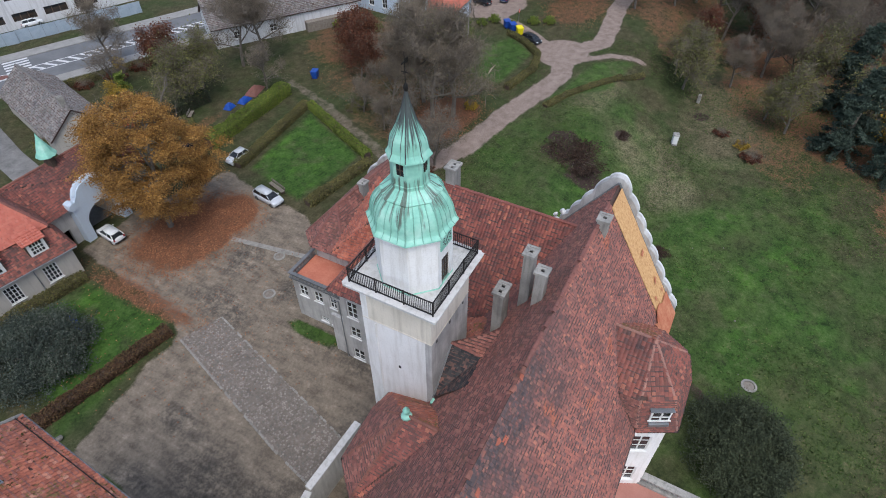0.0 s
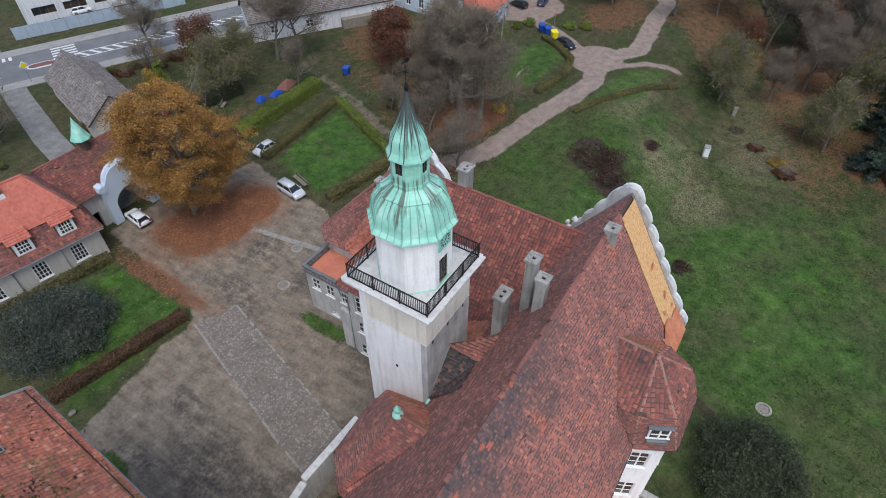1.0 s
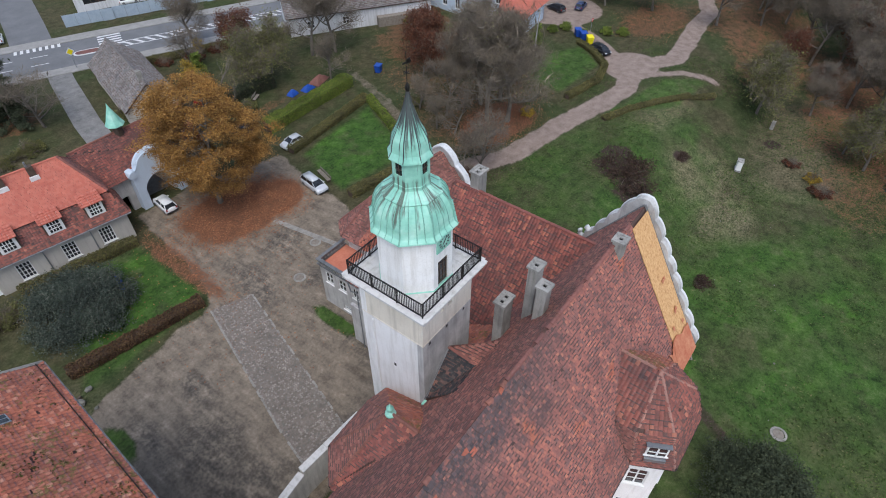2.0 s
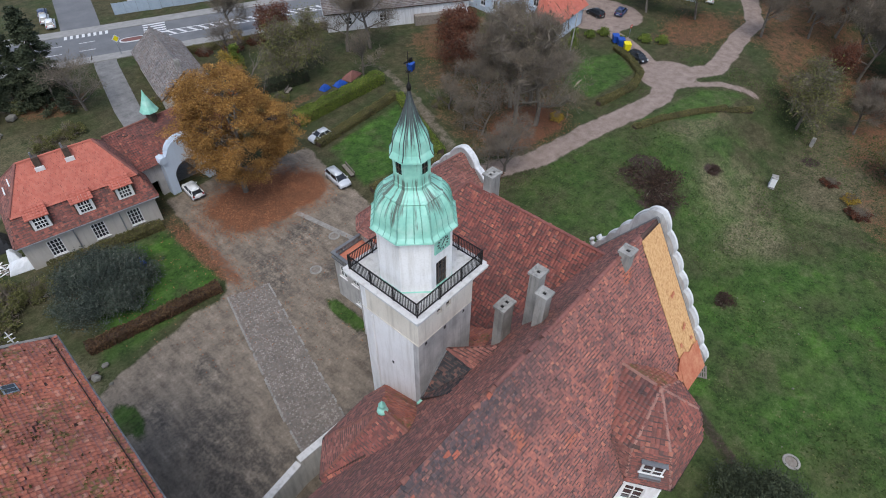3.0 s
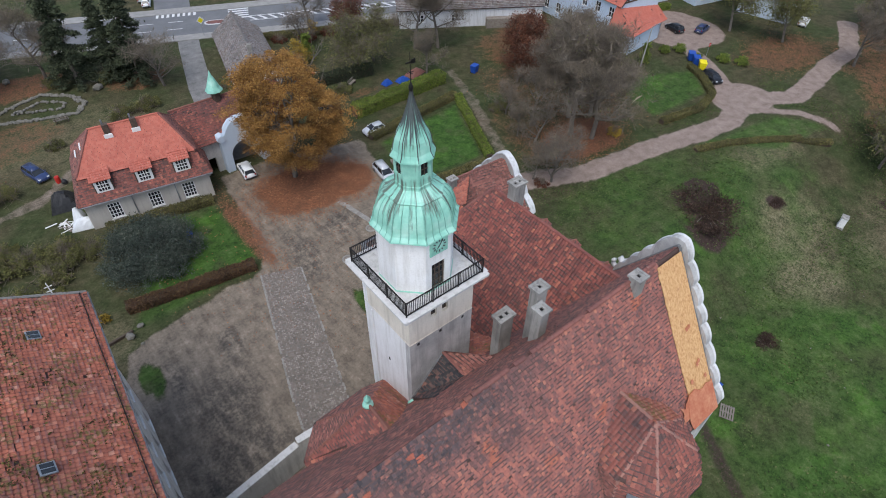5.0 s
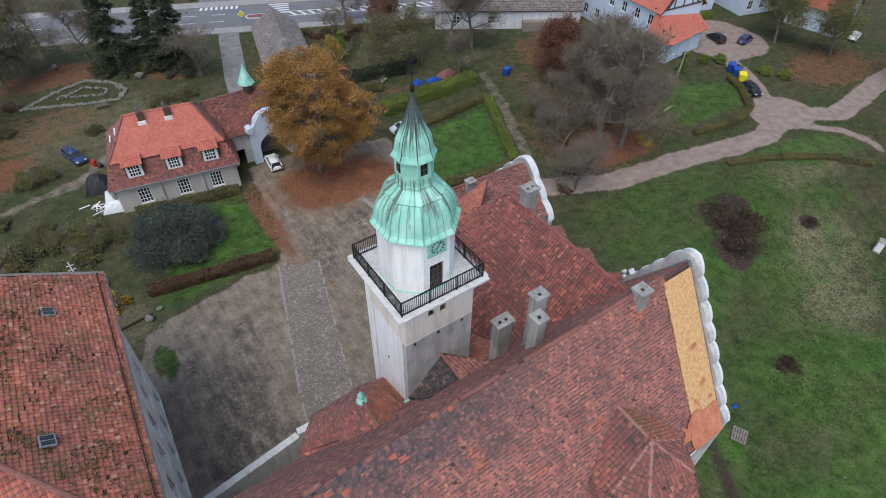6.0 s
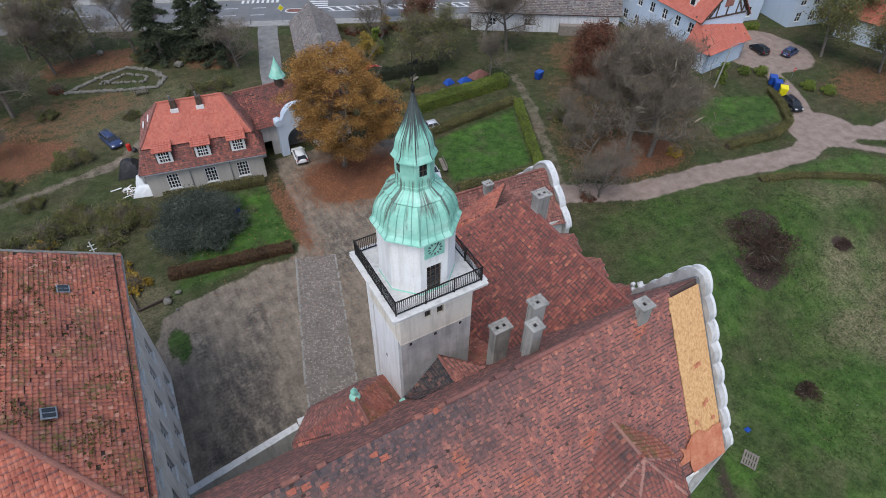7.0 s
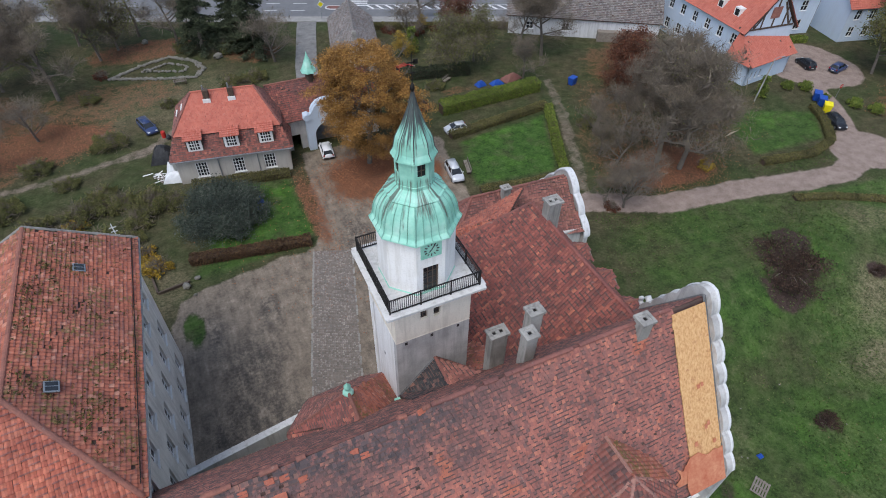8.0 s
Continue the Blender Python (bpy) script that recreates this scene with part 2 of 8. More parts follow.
M["olive"] = foliage("dull_olive_leaves", [(0.0, (0.065, 0.072, 0.028)), (0.5, (0.13, 0.137, 0.05)), (1.0, (0.21, 0.2, 0.08))])
M["yellow"] = foliage("yellow_autumn_leaves", [(0.0, (0.18, 0.12, 0.02)), (0.6, (0.36, 0.24, 0.035)), (1.0, (0.5, 0.36, 0.06))])
M["green"] = foliage("green_hedge_leaves", [(0.0, (0.06, 0.095, 0.02)), (0.5, (0.125, 0.18, 0.034)), (1.0, (0.24, 0.28, 0.065))])
M["yew"] = foliage("dark_yew_needles", [(0.0, (0.03, 0.045, 0.036)), (0.5, (0.062, 0.08, 0.066)), (0.9, (0.1, 0.117, 0.1)), (1.0, (0.15, 0.158, 0.14))])
M["fir"] = foliage("dark_fir_needles", [(0.0, (0.03, 0.04, 0.024)), (0.6, (0.055, 0.07, 0.042)), (1.0, (0.085, 0.1, 0.06))])
M["blue_fir"] = foliage("blue_green_fir_needles", [(0.0, (0.02, 0.035, 0.028)), (0.6, (0.05, 0.075, 0.06)), (1.0, (0.09, 0.12, 0.095))])
M["hedge_brown"] = foliage("brown_beech_hedge", [(0.0, (0.04, 0.028, 0.02)), (0.5, (0.10, 0.055, 0.035)), (1.0, (0.15, 0.10, 0.05))])
M["hedge_dull"] = foliage("dull_green_hedge", [(0.0, (0.055, 0.06, 0.026)), (0.5, (0.115, 0.115, 0.045)), (1.0, (0.2, 0.17, 0.075))])
M["bramble"] = foliage("dark_bramble_stems", [(0.0, (0.028, 0.02, 0.017)), (0.6, (0.06, 0.038, 0.03)), (1.0, (0.11, 0.07, 0.05))])
M["litter"] = foliage("fallen_leaves", [(0.0, (0.17, 0.068, 0.038)), (0.6, (0.27, 0.11, 0.056)), (1.0, (0.38, 0.19, 0.1))])
M["moss"] = foliage("olive_moss", [(0.0, (0.035, 0.03, 0.012)), (0.6, (0.075, 0.062, 0.022)), (1.0, (0.13, 0.11, 0.035))])
M["meadow_tuft"] = foliage("meadow_grass_tufts", [(0.0, (0.022, 0.04, 0.01)), (0.5, (0.055, 0.098, 0.022)), (0.88, (0.085, 0.12, 0.036)), (1.0, (0.13, 0.125, 0.06))])


def paint(name, col, rough=0.28, metal=0.0):
    k = Nodes(name, rough, metal, 0.5)
    return k.done(k.ramp(k.noise(3.0), [(0.3, tuple(v * 0.9 for v in col)), (0.7, col)]))


M["car_white"] = paint("white_car_paint", (0.78, 0.79, 0.8))
M["car_silver"] = paint("silver_car_paint", (0.62, 0.64, 0.67), 0.3, 0.2)
M["car_blue"] = paint("dark_blue_car_paint", (0.03, 0.05, 0.13))
M["car_black"] = paint("black_car_paint", (0.012, 0.013, 0.016))
M["car_red"] = paint("red_car_paint", (0.4, 0.02, 0.02))
M["rubber"] = plain("tyre_rubber", (0.012, 0.012, 0.012), (0.03, 0.03, 0.03), 5, 30, 0.9)
M["lamp_red"] = paint("red_tail_lamp", (0.3, 0.01, 0.01), 0.2)
M["lamp_clear"] = paint("clear_head_lamp", (0.6, 0.62, 0.65), 0.1)
M["plastic_blue"] = plain("blue_plastic", (0.01, 0.05, 0.28), (0.02, 0.09, 0.4), 3, 20, 0.45)
M["plastic_yellow"] = plain("yellow_plastic", (0.72, 0.6, 0.01), (0.85, 0.74, 0.02), 3, 20, 0.45)
M["plastic_black"] = plain("black_plastic_sheet", (0.012, 0.013, 0.015), (0.04, 0.04, 0.043), 3, 20, 0.5)
M["plastic_white"] = plain("white_plastic_sheet", (0.6, 0.62, 0.64), (0.75, 0.77, 0.79), 2, 10, 0.5)
M["plastic_red"] = plain("red_plastic", (0.4, 0.02, 0.015), (0.55, 0.04, 0.03), 2, 10, 0.5)
M["fence_blue"] = plain("pale_blue_fence_sheet", (0.3, 0.37, 0.44), (0.4, 0.47, 0.54), 1, 8, 0.5)

# ---- building helpers ----


def mesh_of(bm, name):
    me = bpy.data.meshes.new(name)
    bmesh.ops.recalc_face_normals(bm, faces=bm.faces)
    bm.to_mesh(me)
    bm.free()
    return me


def part(name, bm, material, parent=None, label="", kind="", smooth=False):
    me = bm if isinstance(bm, bpy.types.Mesh) else mesh_of(bm, name)
    if not me.materials:
        me.materials.append(M[material])
    if smooth:
        me.polygons.foreach_set("use_smooth", [True] * len(me.polygons))
    ob = new(name, me)
    if parent is not None:
        ob.parent = parent
    return tagged(ob, label=label, kind=kind)


def thing(name, label, category, x=0.0, y=0.0, z=0.0, turn=0.0, group="", kind=""):
    ob = new(name)
    ob.empty_display_size = 0.3
    ob.matrix_basis = pose(x, y, z, 0, 0, turn)
    return tagged(ob, label, category, group, kind)


def box(bm, x0, x1, y0, y1, z0, z1, m=None, bevel=0.0):
    c = Matrix.Translation(((x0 + x1) / 2, (y0 + y1) / 2, (z0 + z1) / 2)) @ Matrix.Diagonal((abs(x1 - x0), abs(y1 - y0), abs(z1 - z0), 1))
    g = bmesh.ops.create_cube(bm, size=1, matrix=(m @ c) if m is not None else c)
    if bevel:
        edges = list({e for v in g["verts"] for e in v.link_edges})
        bmesh.ops.bevel(bm, geom=edges, offset=bevel, segments=1, affect="EDGES")
    return bm


def boxes(*items, m=None, bevel=0.0):
    bm = bmesh.new()
    for it in items:
        box(bm, *it, m=m, bevel=bevel)
    return bm


def prism(bm, poly, z0, z1):
    """A closed prism over a polygon of (x, y) points; z0 and z1 are numbers or lists."""
    n = len(poly)
    lo = z0 if isinstance(z0, (list, tuple)) else [z0] * n
    hi = z1 if isinstance(z1, (list, tuple)) else [z1] * n
    a = [bm.verts.new((*p, z)) for p, z in zip(poly, lo)]
    b = [bm.verts.new((*p, z)) for p, z in zip(poly, hi)]
    bm.faces.new(a[::-1]), bm.faces.new(b)
    for i in range(n):
        j = (i + 1) % n
        bm.faces.new((a[i], a[j], b[j], b[i]))
    return bm


def tube(bm, pts, radii, sides=6):
    """A tapered tube along points."""
    rings = []
    for i, p in enumerate(pts):
        p = Vector(p)
        d = Vector(pts[min(i + 1, len(pts) - 1)]) - Vector(pts[max(i - 1, 0)])
        q = d.to_track_quat("Z", "Y").to_matrix()
        r = radii[i] if isinstance(radii, (list, tuple)) else radii
        rings.append([bm.verts.new(p + q @ Vector((r * math.cos(a * math.tau / sides), r * math.sin(a * math.tau / sides), 0))) for a in range(sides)])
    for a, b in zip(rings, rings[1:]):
        for i in range(sides):
            j = (i + 1) % sides
            bm.faces.new((a[i], a[j], b[j], b[i]))
    bm.faces.new(rings[0][::-1]), bm.faces.new(rings[-1])
    return bm


def lathe(bm, profile, sides, turn=0.0, cx=0.0, cy=0.0, ribs=0.0):
    """A turned solid with flat sides; profile rows are (circumradius, z)."""
    rings = []
    for r, z in profile:
        rings.append([bm.verts.new((cx + r * math.cos(turn + a * math.tau / sides), cy + r * math.sin(turn + a * math.tau / sides), z)) for a in range(sides)])
    for a, b in zip(rings, rings[1:]):
        for i in range(sides):
            j = (i + 1) % sides
            bm.faces.new((a[i], a[j], b[j], b[i]))
    bm.faces.new(rings[0][::-1]), bm.faces.new(rings[-1])
    return bm


def wall_run(bm, p0, p1, z0, z1, thick, holes=()):
    """A straight wall from p0 to p1, thickness to the left of the run, with rectangular openings (u0, u1, low, high) through it."""
    a, b = Vector((*p0, 0)), Vector((*p1, 0))
    length = (b - a).length
    m = Matrix.Translation(a) @ Matrix.Rotation(math.atan2(b.y - a.y, b.x - a.x), 4, "Z")
    us = sorted({0, length, *[v for h in holes for v in h[:2]]})
    zs = sorted({z0, z1, *[v for h in holes for v in h[2:4]]})
    for u0, u1 in zip(us, us[1:]):
        solid = [(l, h) for l, h in zip(zs, zs[1:]) if not any(q[0] - 1e-4 <= u0 and u1 <= q[1] + 1e-4 and q[2] - 1e-4 <= l and h <= q[3] + 1e-4 for q in holes)]
        merged = []
        for l, h in solid:
            if merged and abs(merged[-1][1] - l) < 1e-5:
                merged[-1][1] = h
            else:
                merged.append([l, h])
        for l, h in merged:
            box(bm, u0, u1, 0, thick, l, h, m)
    return bm


def window(parent, p0, p1, hole, cols=2, rows=3, deep=0.12, mat_frame="frame_white", sill=True, bar=0.045, name="window"):
    """A framed window in an opening of the wall run p0 to p1."""
    u0, u1, z0, z1 = hole
    a, b = Vector((*p0, 0)), Vector((*p1, 0))
    m = Matrix.Translation(a) @ Matrix.Rotation(math.atan2(b.y - a.y, b.x - a.x), 4, "Z")
    f, w = 0.075, u1 - u0
    items = [(u0, u0 + f, deep - 0.05, deep + 0.05, z0, z1), (u1 - f, u1, deep - 0.05, deep + 0.05, z0, z1), (u0 + f, u1 - f, deep - 0.05, deep + 0.05, z0, z0 + f), (u0 + f, u1 - f, deep - 0.05, deep + 0.05, z1 - f, z1)]
    for i in range(1, cols):
        x = u0 + w * i / cols
        items.append((x - bar, x + bar, deep - 0.04, deep + 0.04, z0 + f, z1 - f))
    for j in range(1, rows):
        z = z0 + (z1 - z0) * j / rows
        items.append((u0 + f, u1 - f, deep - 0.035, deep + 0.035, z - bar * 0.7, z + bar * 0.7))
    if sill:
        items.append((u0 - 0.08, u1 + 0.08, -0.1, deep, z0 - 0.07, z0 - 0.004))
    fr = part(name, boxes(*items, m=m), mat_frame, parent, "white-painted window with glazing bars" if mat_frame == "frame_white" else "")
    part("pane", boxes((u0 + f, u1 - f, deep - 0.01, deep + 0.01, z0 + f, z1 - f), m=m), "glass", fr)
    return fr


def inside(poly, pts):
    """Which of the 2D points lie in the polygon."""
    ok = np.zeros(len(pts), bool)
    for (x0, y0), (x1, y1) in zip(poly, poly[1:] + poly[:1]):
        cross = (y0 > pts[:, 1]) != (y1 > pts[:, 1])
        with np.errstate(divide="ignore", invalid="ignore"):
            ok ^= cross & (pts[:, 0] < (x1 - x0) * (pts[:, 1] - y0) / ((y1 - y0) if y1 != y0 else 1e-9) + x0)
    return ok


tile_rng = np.random.default_rng(7)


def tile_mesh(pts, tw, th, arch=0.0, gaps=0.004, thick=0.055, skip=None):
    """Overlapping tiles over a flat polygon of 3D points; the first edge runs along the eave."""
    p = [Vector(q) for q in pts]
    n = Vector((0, 0, 0))
    for a, b in zip(p, p[1:] + p[:1]):
        n += (a - p[0]).cross(b - p[0])
    n.normalize()
    if n.z < 0:
        n = -n
    u = Vector((0, 0, 1)).cross(n).normalized()
    v = n.cross(u)
    poly = [((q - p[0]).dot(u), (q - p[0]).dot(v)) for q in p]
    us, vs = [q[0] for q in poly], [q[1] for q in poly]
    g = []
    for r in range(int((max(vs) - min(vs)) / th) + 1):
        y = min(vs) + (r + 0.5) * th
        x = np.arange(min(us) + (tw / 2 if r % 2 and not arch else 0), max(us) + tw, tw)
        g.append(np.stack([x, np.full_like(x, y)], 1))
    g = np.concatenate(g)
    g = g[inside(poly, g)]
    g = g[tile_rng.random(len(g)) > gaps]
    if skip is not None:
        g = g[~skip(g, u, v, p[0])]
    k = len(g)
    jit = tile_rng.normal(0, 0.006, (k, 3))
    hw, lo, hi = tw * 0.485, -th * 0.52, th * 0.62
    rim = lo + th * 0.27
    cx = np.array([-hw, 0, hw, -hw, 0, hw, -hw, hw, -hw, 0, hw])
    cy = np.array([lo, lo, lo, hi, hi, hi, lo, lo, rim, rim, rim])
    zr = thick * (1.7 - 1.3 * (rim - lo) / (hi - lo))
    cz = np.array([thick * 1.7, thick * 1.7 + arch, thick * 1.7, thick * 0.4, thick * 0.4 + arch, thick * 0.4, 0.005, 0.005, zr, zr + arch, zr])
    X = g[:, :1] + cx + jit[:, :1]
    Y = g[:, 1:] + cy + jit[:, 1:2]
    Z = cz + np.abs(jit[:, 2:]) + (cx * tile_rng.normal(0, 0.03, (k, 1)))
    P = np.array(p[0]) + X[..., None] * np.array(u) + Y[..., None] * np.array(v) + Z[..., None] * np.array(n)
    base = (np.arange(k) * 11)[:, None]
    quads = np.concatenate([base + np.array(f) for f in ((8, 9, 4, 3), (9, 10, 5, 4), (0, 1, 9, 8), (1, 2, 10, 9), (0, 8, 6, 6), (8, 3, 6, 6), (2, 7, 10, 10), (10, 7, 5, 5))])
    faces = [tuple(dict.fromkeys(f)) for f in quads.tolist()] + [tuple(f) for f in (base + np.array((6, 7, 2, 1, 0))).tolist()]
    me = bpy.data.meshes.new("tiles")
    me.from_pydata(P.reshape(-1, 3).tolist(), [], faces)
    # slot 1 paints course shade: noses and sides always, lower rims on half the tiles
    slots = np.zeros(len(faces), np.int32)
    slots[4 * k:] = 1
    dirt_or_shade = (tile_rng.random(k) < 0.5).astype(np.int32)
    slots[2 * k:3 * k] = dirt_or_shade
    slots[3 * k:4 * k] = dirt_or_shade
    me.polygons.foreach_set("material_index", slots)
    return me, n


def roof(parent, pts, mat, tw=0.24, th=0.22, arch=0.0, gaps=0.004, thick=0.055, name="roof_slope", skip=None, label=""):
    """One roof slope: a deck slab with its courses of tiles. A warped outline is split at its last corner."""
    q = [Vector(a) for a in pts]
    off = max(abs((a - q[0]).dot((q[1] - q[0]).cross(q[-1] - q[0]).normalized())) for a in q)
    if off > 0.06:
        for i in range(len(q) - 2):
            roof(parent, [pts[i], pts[i + 1], pts[-1]], mat, tw, th, arch, gaps, thick, name, skip, label)
        return None
    me, n = tile_mesh(pts, tw, th, arch, gaps, thick, skip)
    bm = bmesh.new()
    a = [bm.verts.new(Vector(q)) for q in pts]
    b = [bm.verts.new(Vector(q) - n * 0.14) for q in pts]
    bm.faces.new(a), bm.faces.new(b[::-1])
    for i in range(len(a)):
        j = (i + 1) % len(a)
        bm.faces.new((a[i], b[i], b[j], a[j]))
    deck = part(name, bm, "deck", parent, label)
    part("tiles", me, mat, deck, kind="stuff")
    # second slot: darker colour standing in for shade at the tile lips
    me.materials.append(M[{"tile_new": "tile_new", "tile_mossy": "tile_brown", "tile_orange": "tile_brown"}.get(mat, "tile_edge_shade")])
    return deck


ridge_mesh = {}


def ridge(parent, p, q, mat="tile_ridge", step=0.38, r=0.13, loss=0.0, name="ridge_tile"):
    """Half-round ridge tiles, one after another, along a ridge or hip."""
    p, q = Vector(p), Vector(q)
    key = (mat, round(r, 3))
    if key not in ridge_mesh:
        bm = bmesh.new()
        ring = [[bm.verts.new((x, s * math.cos(a), s * math.sin(a) * 0.8 - 0.03)) for a in (math.pi * t / 5 for t in range(6))] for x, s in ((-step * 0.52, r * 1.08), (step * 0.52, r * 0.92))]
        for i in range(5):
            bm.faces.new((ring[0][i], ring[0][i + 1], ring[1][i + 1], ring[1][i]))
        bm.faces.new(ring[0]), bm.faces.new(ring[1][::-1])
        me = mesh_of(bm, "ridge_tile")
        me.materials.append(M[mat])
        ridge_mesh[key] = me
    d = q - p
    turn = math.degrees(math.atan2(d.y, d.x))
    dip = -math.degrees(math.atan2(d.z, math.hypot(d.x, d.y)))
    for i in range(max(1, int(d.length / step))):
        if random.random() < loss:
            continue
        c = p + d * ((i + 0.5) * step / d.length) + Vector((0, 0, 0.06))
        ob = new(name, ridge_mesh[key])
        ob.parent = parent
        ob.matrix_basis = pose(c.x, c.y, c.z + random.uniform(-0.01, 0.02), 0, dip + random.gauss(0, 1.5), turn + random.gauss(0, 2.0))


def gutter(parent, p, q, r=0.08, mat="zinc"):
    return part("gutter", tube(bmesh.new(), [p, q], r, 6), mat, parent)

# ---- ground: one sheet from the courtyard to the horizon ----


def smooth(t):
    t = np.clip(t, 0, 1)
    return t * t * (3 - 2 * t)


def ground_z(x, y):
    """Level by the courtyard and the road, sunk by four metres in the meadow behind the castle."""
    x, y = np.asarray(x, float), np.asarray(y, float)
    side = np.maximum(smooth((x - 11) / 5), smooth((-11.5 - y) / 2.5))
    far = 1 - 0.6 * smooth((x - 85) / 60)
    return -4.0 * smooth((5 - y) / 14) * side * far


def near_line(X, Y, pts):
    d = np.full(X.shape, 1e9)
    for (x0, y0), (x1, y1) in zip(pts, pts[1:]):
        t = np.clip(((X - x0) * (x1 - x0) + (Y - y0) * (y1 - y0)) / ((x1 - x0) ** 2 + (y1 - y0) ** 2), 0, 1)
        d = np.minimum(d, np.hypot(X - x0 - t * (x1 - x0), Y - y0 - t * (y1 - y0)))
    return d


def poly_depth(X, Y, poly):
    """Signed distance to a polygon, positive inside."""
    d = near_line(X, Y, poly + poly[:1])
    return np.where(inside(poly, np.stack([X.ravel(), Y.ravel()], 1)).reshape(X.shape), d, -d)


def blob(X, Y, x, y, rx, ry=None):
    return 1 - np.hypot((X - x) / rx, (Y - y) / (ry or rx))


COURT = [(-16.8, 3.0), (-15.8, 20.0), (-15.0, 22.6), (-9.4, 24.1), (-2.6, 24.6), (-0.6, 26), (0.6, 33), (1.6, 42), (8.6, 42), (14, 40.5), (19.6, 38.6), (18.3, 33), (17.2, 25), (13.5, 19.5), (9, 18), (5, 11), (4, 3)]
DIRT_ROAD = [(27, 20), (30, 18.9), (36.4, 15.6), (47, 13.9), (56, 11.9), (61.5, 11.2), (67, 12.4), (71.5, 11.2), (75, 8.9), (82, 9.6), (90, 10.6), (97, 10.8), (108, 16)]
DIRT_SPUR = [(66, 12.4), (69.6, 16.5), (73.5, 22), (77, 29), (80, 36), (84, 42)]
DIRT_TRACK = [(68.0, 9.6), (71.3, 6.4), (72.6, 1.6)]
axis_x = np.concatenate([[-2500, -900, -400, -200, -110, -75, -55], np.arange(-45, 112, 0.5), [118, 130, 150, 180, 230, 400, 900, 2500]])
axis_y = np.concatenate([[-2500, -900, -400, -200, -110, -75, -58], np.arange(-50, 116, 0.5), [122, 135, 160, 200, 260, 420, 900, 2500]])
GX, GY = np.meshgrid(axis_x, axis_y)
rough_y = np.array([[noise.noise((x * 0.33, y * 0.33, 1.7)) + 0.5 * noise.noise((x * 0.9, y * 0.9, 4.1)) for x in axis_x] for y in axis_y])
jx = rough_y * 0.7
gravel = smooth((poly_depth(GX, GY, COURT) + jx * 0.8 + 0.3) / 0.9)
dirt = smooth((1.95 - near_line(GX, GY, DIRT_ROAD) + jx * 0.4) / 0.7)
dirt = np.maximum(dirt, smooth((1.8 - near_line(GX, GY, DIRT_SPUR) + jx * 0.4) / 0.8))
dirt = np.maximum(dirt, 0.85 * smooth((1.25 - near_line(GX, GY, DIRT_TRACK) + jx * 0.5) / 0.9))
dirt = np.maximum(dirt, smooth((blob(GX, GY, 82, 34, 8, 9) + jx * 0.1) / 0.15))
dirt = np.maximum(dirt, smooth((blob(GX, GY, 68.6, 13.6, 5.4, 4.6) + jx * 0.1) / 0.2))
dirt = np.maximum(dirt, 0.42 * smooth((1.3 - near_line(GX, GY, [(40.6, 46), (37.9, 38.5), (34.5, 30.6), (30.2, 21.5)]) + jx * 0.5) / 0.8))
dirt = np.maximum(dirt, 0.5 * smooth((1.5 - near_line(GX, GY, [(-45, 47), (-26, 48), (-16, 50), (-9, 56), (-4, 60)]) + jx * 0.7) / 1.2))
leaf = np.zeros_like(GX)
for x, y, rx, ry, s in [(9.0, 34.2, 7.4, 5.8, 1), (13.4, 32.4, 3.8, 4.4, 0.9), (0.2, 31, 1.5, 9, 0.6), (42, 21, 9, 5.5, 0.72), (51, 33, 13, 14, 0.4), (38, 27, 6, 7, 0.36), (-27, 57, 9, 6, 0.7), (26.5, 48.6, 3.4, 1.3, 0.45), (-14, 80, 12, 5, 0.6), (88, 17, 11, 7, 0.5), (95, -2, 22, 10, 0.5), (70, -22, 22, 8, 0.42), (-20, 65, 13, 7, 0.42), (-34, 60, 9, 16, 0.5), (88, -26, 34, 22, 0.58), (104, 6, 22, 12, 0.5), (78, -32, 24, 12, 0.58), (60, -40, 24, 10, 0.6), (57, 46, 12, 9, 0.5), (2, 73, 6, 5, 0.5)]:
    leaf = np.maximum(leaf, s * smooth((blob(GX, GY, x, y, rx, ry) + jx * 0.22) / 0.4))
leaf *= 1 - 0.97 * dirt
lawn = np.zeros_like(GX)
for poly, s in [([(-14, 24.6), (-2.2, 25.0), (-1.8, 26.2), (-13, 27.4)], 0.6), ([(-10.5, 39.6), (-0.6, 37.8), (-0.4, 27), (-2.5, 25.6), (-12, 27.5)], 1.0), ([(18.6, 27), (20.8, 36.6), (35.4, 38.2), (29.6, 25.6)], 1.0), ([(54, 18), (66, 17.4), (71, 23), (62, 27.5), (56, 25)], 0.85), ([(54, 10), (61, 9.3), (68, 8.2), (72, 2), (60, 3.2)], 0.8)]:
    lawn = np.maximum(lawn, s * smooth((poly_depth(GX, GY, poly) + jx * 0.4) / 0.8))
patchy = np.array([[0.5 + 0.9 * noise.noise((x * 0.16, y * 0.16, 8.2)) for x in axis_x] for y in axis_y])
lawn = np.maximum(lawn, np.clip(patchy + 0.25, 0.15, 1) * smooth((blob(GX, GY, 33, -20, 30, 19) + jx * 0.35) / 0.7))
lawn = np.maximum(lawn, 0.6 * smooth((blob(GX, GY, 40, 10.5, 16, 5) + jx * 0.3) / 0.7))
lawn = np.maximum(lawn, np.clip(patchy + 0.1, 0.05, 0.8) * smooth((blob(GX, GY, 42, 2, 24, 13) + jx * 0.4) / 0.6))
dry = np.zeros_like(GX)
